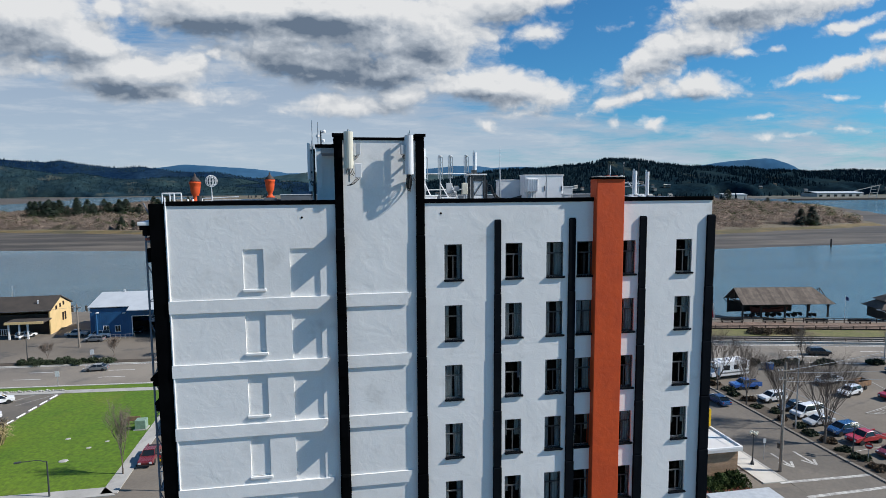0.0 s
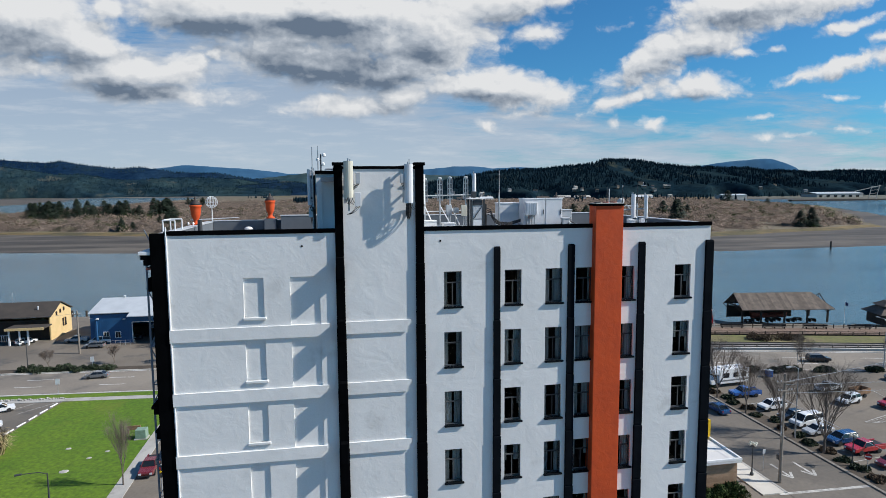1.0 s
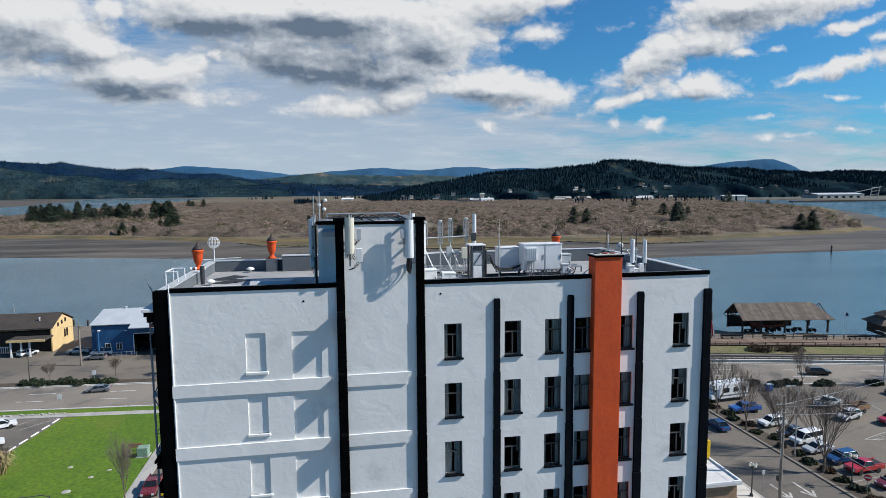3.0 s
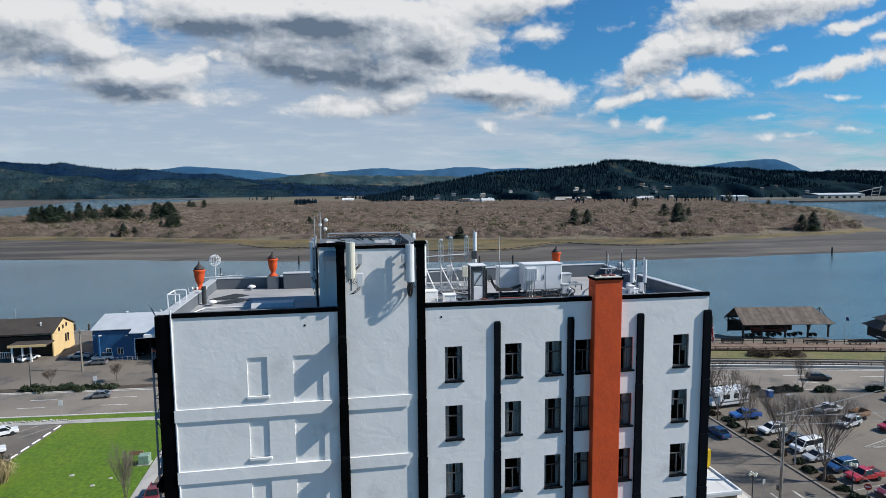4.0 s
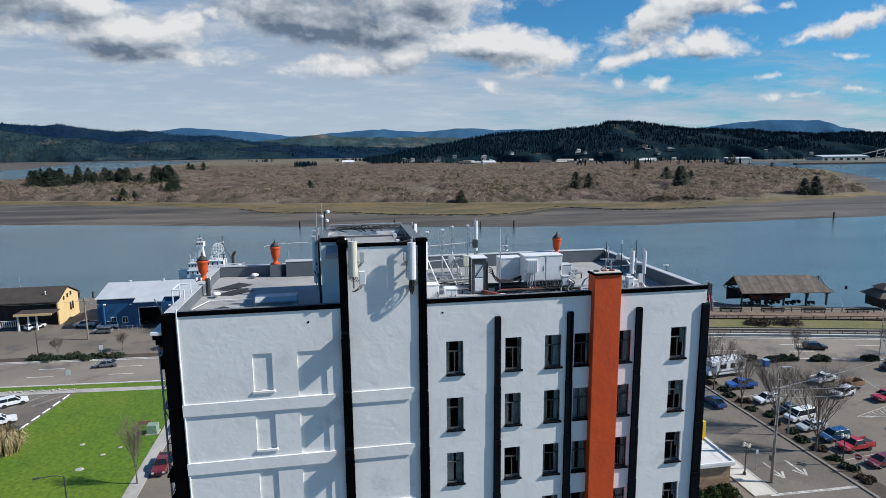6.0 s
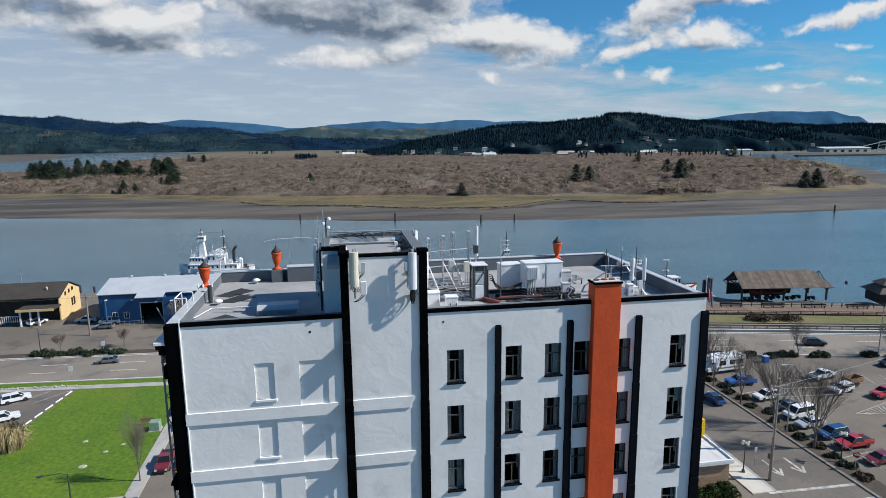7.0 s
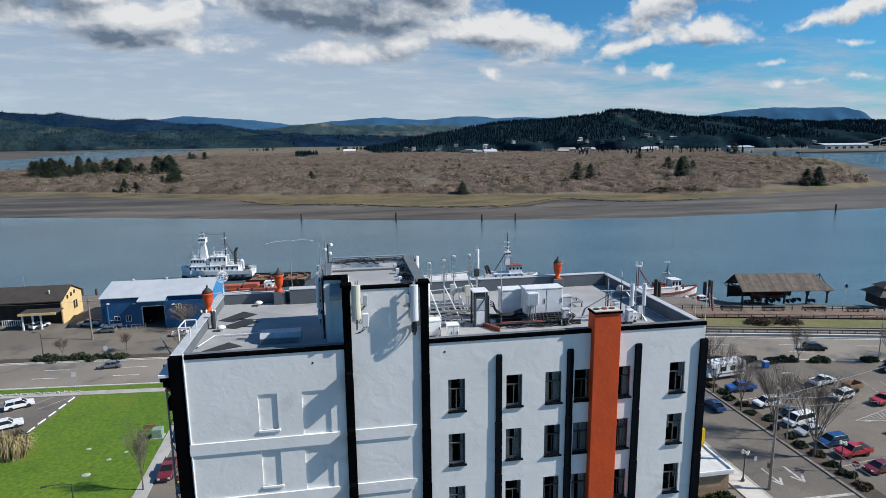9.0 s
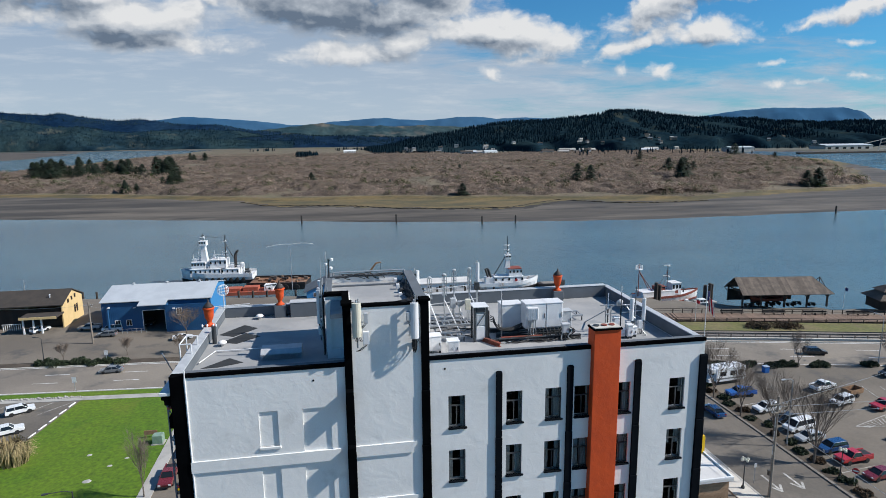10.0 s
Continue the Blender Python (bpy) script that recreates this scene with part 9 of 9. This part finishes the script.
for x, y, z, w, h in ((-6.2, 1.0, 4.7, 0.7, 1.1), (-5.0, -1.2, 4.7, 0.5, 0.9), (8.4, 0.6, 7.1, 0.4, 1.0), (7.2, -1.4, 7.1, 0.3, 1.4), (-0.6, 1.2, 7.7, 0.45, 0.8), (1.4, -1.0, 7.7, 0.35, 1.2), (-11.0, -2.0, 2.6, 0.8, 1.2), (-12.2, 1.2, 2.6, 1.0, 1.0)):
    bm = BM()
    box(bm, x - w, x + w, y - w * 0.7, y + w * 0.7, z, z + h)
    soften(bm, 0.06, 1)
    part("deck_locker", bm, WHITE_METAL if z > 3 else DARK_METAL, s1)
for x, z0, z1 in ((9.0, 7.1, 9.6), (6.8, 7.1, 10.2), (0.6, 7.7, 10.8), (-2.6, 7.7, 10.2), (4.0, 13.6, 15.6), (-12.5, 2.4, 6.2), (-8.0, 4.7, 7.6)):
    bm = BM()
    tube(bm, (x, 0.9, z0), (x, 0.9, z1), 0.06, n=5)
    part("aerial", bm, WHITE if z0 > 5 else DARK_METAL, s1)
ship_rail(s1, -3.8, 2.0, 2.5, 7.65)
ship_rail(s1, 4.2, 9.2, 2.6, 7.05)
for k in range(9):
    bm = BM()
    lathe(bm, [(0.3, -0.3), (0.75, -0.25), (0.75, 0.25), (0.3, 0.3)], 12)
    part("tyre_fender", bm, TYRE, s1, "black tyre fender", False, pose(-11.0 + 2.4 * k, 4.35, 1.3, 90))
for a, b in (((-3.6, 0, 15.0), (5.0, 0, 15.5)), ((5.0, 0, 15.8), (13.0, 0, 4.4)), ((-3.6, 0, 15.2), (-13.5, 0, 3.0))):
    bm = BM()
    rope(bm, sag(a, b, 0.5, 6), 0.035, 4)
    part("rigging_wire", bm, CABLE, s1)

# barge with a rusty deck
bg = thing("work_barge", pose(-20.5, 194.0, WATERLINE, 0, 0, -8), "black work barge with a rusty cluttered deck", "barge", "moored boats")
bm = BM()
box(bm, -9, 9, -5, 5, -0.6, 1.6)
part("hull", bm, HULL_BLACK, bg)
bm = BM()
box(bm, -8.7, 8.7, -4.7, 4.7, 1.6, 1.7)
part("deck", bm, RUST, bg, "rusty brown deck")
rb = random.Random(3)
for k in range(24):
    x, y = rb.uniform(-8, 8), rb.uniform(-4.2, 4.2)
    wall_box(bg, (x - rb.uniform(0.2, 0.9), x + rb.uniform(0.2, 0.9), y - 0.4, y + 0.4, 1.7, 1.9 + rb.uniform(0.05, 0.7)), rb.choice((RUST, DARK_WOOD, HULL_BLACK, LOG, WORN_PLANK)), "deck_crate")
for sy in (-1, 1):
    wall_box(bg, (-9, 9, sy * 5 - 0.15, sy * 5 + 0.15, 1.6, 2.3), HULL_BLACK, "coaming")
for k in range(5):
    bm = BM()
    lathe(bm, [(0.3, -0.3), (0.75, -0.28), (0.75, 0.28), (0.3, 0.3)], 12)
    part("tyre_fender", bm, TYRE, bg, "", False, pose(-7 + 3.4 * k, -5.3, 0.9, 90))
pt = thing("floating_dock", pose(-29.0, 186.5, WATERLINE, 0, 0, -4), "orange-red steel floating dock with sheds and gear", "dock", "moored boats")
wall_box(pt, (-9, 9, -2.6, 2.6, -0.5, 1.0), ORANGE_DECK, "pontoon")
for x0, x1, h, m in ((-7, -2, 0.9, ORANGE_DECK), (-1.2, 3.2, 1.2, ORANGE_DECK), (5.0, 7.5, 1.6, WHITE)):
    wall_box(pt, (x0, x1, -1.6, 1.4, 1.0, 1.0 + h), m, "deck_tank")
for k in range(14):
    wall_box(pt, (-8.6 + 1.3 * k, -8.5 + 1.3 * k, -2.5, -2.4, 1.0, 2.0), ORANGE_DECK, "stanchion")
car("pickup", "white", -20.5, 178.5, 10, "white pickup truck standing on the quay", 0.03)

# tug with a high mast
s2 = thing("tug_boat", pose(49.6, 177.0, WATERLINE, 0, 0, -2), "white tug with a red bridge roof and tall mast", "ship", "moored boats")
part("hull", hull(19, 6.4, -0.8, 1.5, 1.3), HULL_WHITE, s2)
part("boot_top", hull(19.1, 6.5, -0.9, 0.5, 0.5), HULL_BLACK, s2)
part("bulwark", bulwark(19, 6.4, 1.5, 1.3, 0.8), HULL_WHITE, s2)
house(s2, -4.5, 4.5, 2.1, 1.5, 3.8, windows=5)
house(s2, 0.0, 4.2, 1.8, 3.9, 6.0, windows=4, name="bridge", slope=0.4)
bm = BM()
box(bm, -0.2, 4.0, -1.95, 1.95, 6.1, 6.35)
part("bridge_roof", bm, RUST_RED, s2, "red bridge roof")
bm = BM()
vs = [bm.verts.new(p) for p in ((-1.0, -0.7, 6.3), (0.6, -0.7, 6.3), (0.6, 0.7, 6.3), (-1.0, 0.7, 6.3), (-0.4, -0.35, 11.0), (0.3, -0.35, 11.0), (0.3, 0.35, 11.0), (-0.4, 0.35, 11.0))]
for f in ((3, 2, 1, 0), (4, 5, 6, 7), (0, 1, 5, 4), (1, 2, 6, 5), (2, 3, 7, 6), (3, 0, 4, 7)):
    bm.faces.new([vs[i] for i in f])
part("mast_tower", bm, HULL_WHITE, s2)
house(s2, -0.9, 0.9, 0.7, 9.0, 10.2, windows=2, name="crow_nest")
mast(s2, -0.1, 11.0, 16.2, ((11.6, 0.8, True), (13.0, 0.6, True), (14.6, 0.4, False)), DARK_METAL, 0.16)
bm = BM()
tube(bm, (-0.4, 0, 10.5), (-4.4, 0, 4.0), 0.12, n=6)
part("mast_stay", bm, HULL_BLACK, s2)
for x, y in ((-5.4, -0.8), (-5.4, 0.8), (-6.2, 0)):
    bm = BM()
    tube(bm, (x, y, 3.4), (x - 0.9, y, 6.2), 0.3, n=9)
    part("funnel", bm, HULL_BLACK, s2)
wall_box(s2, (-7.2, -4.6, -1.6, 1.6, 1.5, 3.6), HULL_WHITE, "engine_casing")
bm = BM()
lathe(bm, [(0.25, -0.08), (0.4, -0.06), (0.4, 0.06), (0.25, 0.08)], 14)
part("life_ring", bm, SIGN_RED, s2, "", False, pose(2.2, -2.15, 2.8, 90))
ship_rail(s2, -7.5, -1.0, 2.6, 1.6)
b4 = thing("dark_launch", pose(63.5, 176.0, WATERLINE, 0, 0, 4), "low dark launch moored ahead of the tug", "ship", "moored boats")
part("hull", hull(9, 3.2, -0.5, 1.1, 0.5), HULL_BLACK, b4)
wall_box(b4, (-3.4, 2.6, -1.3, 1.3, 1.1, 1.25), DECK_GREY, "deck")

# red and white fishing boat
s3 = thing("fishing_boat", pose(89.3, 153.2, WATERLINE, 0, 0, 4), "red and white wooden fishing boat with a tall pole mast", "ship", "moored boats")
part("hull", hull(19.5, 5.4, -0.5, 1.7, 1.0, 0.5), HULL_WHITE, s3)
part("bulwark", bulwark(19.5, 5.4, 1.7, 1.0, 0.35, 0.5), RUST_RED, s3, "red painted rail")
part("boot_top", hull(19.4, 5.5, -0.6, 0.35, 0.25, 0.5), RUST_RED, s3)
wall_box(s3, (-8.8, 1.2, -1.9, 1.9, 1.2, 3.2), HULL_WHITE, "trunk_cabin")
wall_box(s3, (-8.9, 1.3, -2.0, 2.0, 3.2, 3.35), HULL_WHITE, "trunk_roof")
house(s3, -4.2, -1.4, 1.2, 3.35, 4.4, RUST_RED, 2, 0.1, "funnel_house")
house(s3, 0.6, 3.4, 1.5, 2.0, 5.2, HULL_WHITE, 3, 0.3, "wheelhouse")
wall_box(s3, (0.4, 2.4, -1.52, -1.5, 2.3, 3.2), RUST_RED, "red_panel")
mast(s3, -9.2, 1.2, 11.0, (), RUST_RED, 0.16)
bm = BM()
for z in (9.6, 10.6):
    rope(bm, [(-9.2 + 0.9 * math.cos(a), 0.9 * math.sin(a), z) for a in np.linspace(0, math.tau, 13)], 0.06, 5)
for k in range(8):
    a = k * math.tau / 8
    tube(bm, (-9.2 + 0.9 * math.cos(a), 0.9 * math.sin(a), 9.6), (-9.2 + 0.9 * math.cos(a), 0.9 * math.sin(a), 10.6), 0.05, n=5)
lathe(bm, [(0.9, 9.5), (0.9, 9.6)], 12, (-9.2, 0, 0))
part("lookout_basket", bm, WHITE, s3, "white lookout basket")
for y in (-0.9, 0.9):
    bm = BM()
    tube(bm, (-9.2, 0, 9.0), (-5.4, y, 3.4), 0.1, n=6)
    part("stay", bm, RUST_RED, s3)
mast(s3, -0.2, 2.2, 10.2, ((6.8, 0.7, True), (8.6, 0.5, False), (9.8, 0.4, True)), DARK_METAL, 0.12)
for y in (-1.2, 1.2):
    bm = BM()
    tube(bm, (-0.2, 0, 8.5), (-2.6, y, 3.4), 0.05, n=5)
    part("stay", bm, RUST_RED, s3)
wall_box(s3, (5.0, 5.3, -0.15, 0.15, 1.5, 3.4), DARK_METAL, "windlass_post")
fl = thing("float_dock", (88, 148.6, WATERLINE), "grey timber float beside the fishing boat", "dock", "moored boats")
wall_box(fl, (-12, 13, -1.2, 1.2, -0.3, 0.5), CONCRETE, "float")
for k in range(8):
    wall_box(fl, (-9 + 2.6 * k, -8.2 + 2.6 * k, -0.6, 0.4, 0.5, 1.0 + 0.2 * (k % 3)), WHITE if k % 2 else CONCRETE, "dock_box")
wb = thing("small_white_boat", (95.5, 146.2, WATERLINE), "small white cabin boat tied at the float", "boat", "moored boats")
part("hull", hull(4.6, 1.9, -0.3, 0.7, 0.3), HULL_WHITE, wb)
house(wb, -0.9, 0.9, 0.7, 0.7, 1.9, HULL_WHITE, 2, 0.3, "cabin")

# crane boom and tall thin antenna by the quay
cr = thing("crane_boom", (6.0, 184.5, WATERLINE + 3.0), "rusty yellow crane boom behind the hotel", "crane")
bm = BM()
tube(bm, (0, 0, 0), (3.6, 0, 5.0), 0.5, 0.35, 4)
tube(bm, (3.6, 0, 5.0), (5.2, 0, 5.2), 0.35, 0.2, 4)
part("boom", bm, LOG, cr)
bm = BM()
tube(bm, (5.0, 0, 5.1), (5.0, 0, 0.0), 0.05, n=5)
part("hook_line", bm, CABLE, cr)
ba = thing("crane_barge", (3.0, 184.5, WATERLINE), "dark barge carrying the crane", "barge", "moored boats")
wall_box(ba, (-8, 12, -4, 4, -0.5, 1.5), HULL_BLACK, "hull")
wall_box(ba, (-1, 4.5, -2, 2, 1.5, 3.0), RUST, "winch_house")
ta = thing("wire_aerial", (-15.0, 175.0, 0), "tall thin mast with long drooping white aerial arms", "antenna")
bm = BM()
tube(bm, (0, 0, 0), (0, 0, 13.6), 0.12, 0.06, 8)
part("mast", bm, GALV, ta)
for sx in (-1, 1):
    bm = BM()
    rope(bm, sag((0, 0, 13.5), (sx * 6.6, 0, 12.9 + 0.5 * (sx > 0)), -0.3, 6), 0.06, 5)
    part("arm", bm, WHITE, ta)
# quay edge
quay = BM()
for k in range(60):
    x = -130 + k * 4.0
    if x < 76:
        tube(quay, (x, along(BANK, x) + 1.5, -5.0), (x, along(BANK, x) + 1.5, 0.6), 0.3, n=8)
o = structure("quay_piles", quay, PILE, "row of dark quay piles")

# ---- far town and mill ----
def far_house(x, y, z, w, d, h, wall, roof, label="pale house among the trees on the far hill"):
    t = thing("far_house", pose(x, y, z, 0, 0, (x * 7) % 40 - 20), label, "house", "far houses")
    wall_box(t, (-w / 2, w / 2, -d / 2, d / 2, -3, h), wall)
    bm = BM()
    gable(bm, -w / 2 - 0.4, w / 2 + 0.4, -d / 2, d / 2, 0, h, h + d * 0.28, 0.5, 0.3)
    part("roof", bm, roof, t)
    for k in range(3):
        wall_box(t, (-w / 2 + w * (0.14 + 0.28 * k), -w / 2 + w * (0.26 + 0.28 * k), -d / 2 - 0.1, -d / 2, h * 0.3, h * 0.75), DARK_GLASS, "window")
    return t


rh = random.Random(15)
PALE_WALL = surface("pale_far_wall", (0.42, 0.40, 0.37), (0.34, 0.33, 0.31), 0.1, 0.9)
TAN_WALL = surface("tan_far_wall", (0.22, 0.19, 0.155), None, 0.1, 0.9)
hill_rows = len(town_pts) // town_n
for k in range(46):
    i = int(town_n * rh.uniform(0.02, 0.34)) if k < 30 else int(town_n * rh.uniform(0.34, 0.9))
    j = rh.uniform(0.2, 3.4)
    p = Vector(town_pts[int(j) * town_n + i])
    far_house(p.x, p.y - 8, p.z + 2, rh.uniform(8, 17), rh.uniform(7, 9), rh.uniform(3.5, 5.5), rh.choice((PALE_WALL, TAN_WALL, TAN_WALL, CONCRETE)), rh.choice((CONCRETE, SHINGLE, SHINGLE, PARAPET)))
for k in range(14):
    u = rh.uniform(0.2, 0.55)
    y = rh.uniform(1500, 1640)
    far_house(u * y, y, 0.5, rh.uniform(20, 46), 14, rh.uniform(5, 7), rh.choice((PALE_WALL, TAN_WALL, WHITE)), rh.choice((SHEET_ROOF, CONCRETE, SHINGLE)), "low pale shed on the far flat land")
ml = thing("mill_building", (1400, 1480, 0), "long white mill warehouse on the far shore", "building")
wall_box(ml, (-75, 75, 0, 60, -3, 11), PALE_WALL)
bm = BM()
gable(bm, -76, 76, 0, 60, 30, 11, 15, 1.0, 0.5)
part("roof", bm, SHEET_ROOF, ml)
for k in range(6):
    wall_box(ml, (-68 + 24 * k, -58 + 24 * k, -0.4, 0, -1, 7), DARK_GLASS, "loading_door")
m2 = thing("mill_building", (1085, 1500, 0), "long white mill warehouse on the far shore", "building")
wall_box(m2, (-36, 36, 0, 40, -3, 9), PALE_WALL)
bm = BM()
gable(bm, -37, 37, 0, 40, 20, 9, 12, 1.0, 0.5)
part("roof", bm, SHEET_ROOF, m2)
ld = thing("ship_loader", (1290, 1280, -3), "tall lattice ship loader on the far dock", "crane")
for x in (0, 22):
    bm = BM()
    tube(bm, (x, 0, 0), (x + 8, 0, 34), 1.0, 0.8, 4)
    part("leg", bm, PALE_WALL, ld)
for z in (8, 16, 24, 33):
    bm = BM()
    tube(bm, (z * 0.23, 0, z), (22 + z * 0.23, 0, z + 2), 0.7, n=4)
    part("beam", bm, PALE_WALL, ld)
bm = BM()
tube(bm, (-40, 0, 22), (34, 0, 36), 1.0, n=4)
part("boom", bm, PALE_WALL, ld)
dk = thing("log_dock", (1190, 1270, -4), "dark timber dock on the far shore", "dock")
wall_box(dk, (-120, 160, 0, 14, 0, 4.6), PILE, "deck")
wt = thing("white_dome_shed", (30, 1900, 0), "small white shed far across the marsh", "building")
wall_box(wt, (-18, 18, 0, 14, -3, 6), WHITE)
bm = BM()
gable(bm, -19, 19, 0, 14, 7, 6, 10, 0.8, 0.4)
part("roof", bm, WHITE, wt)
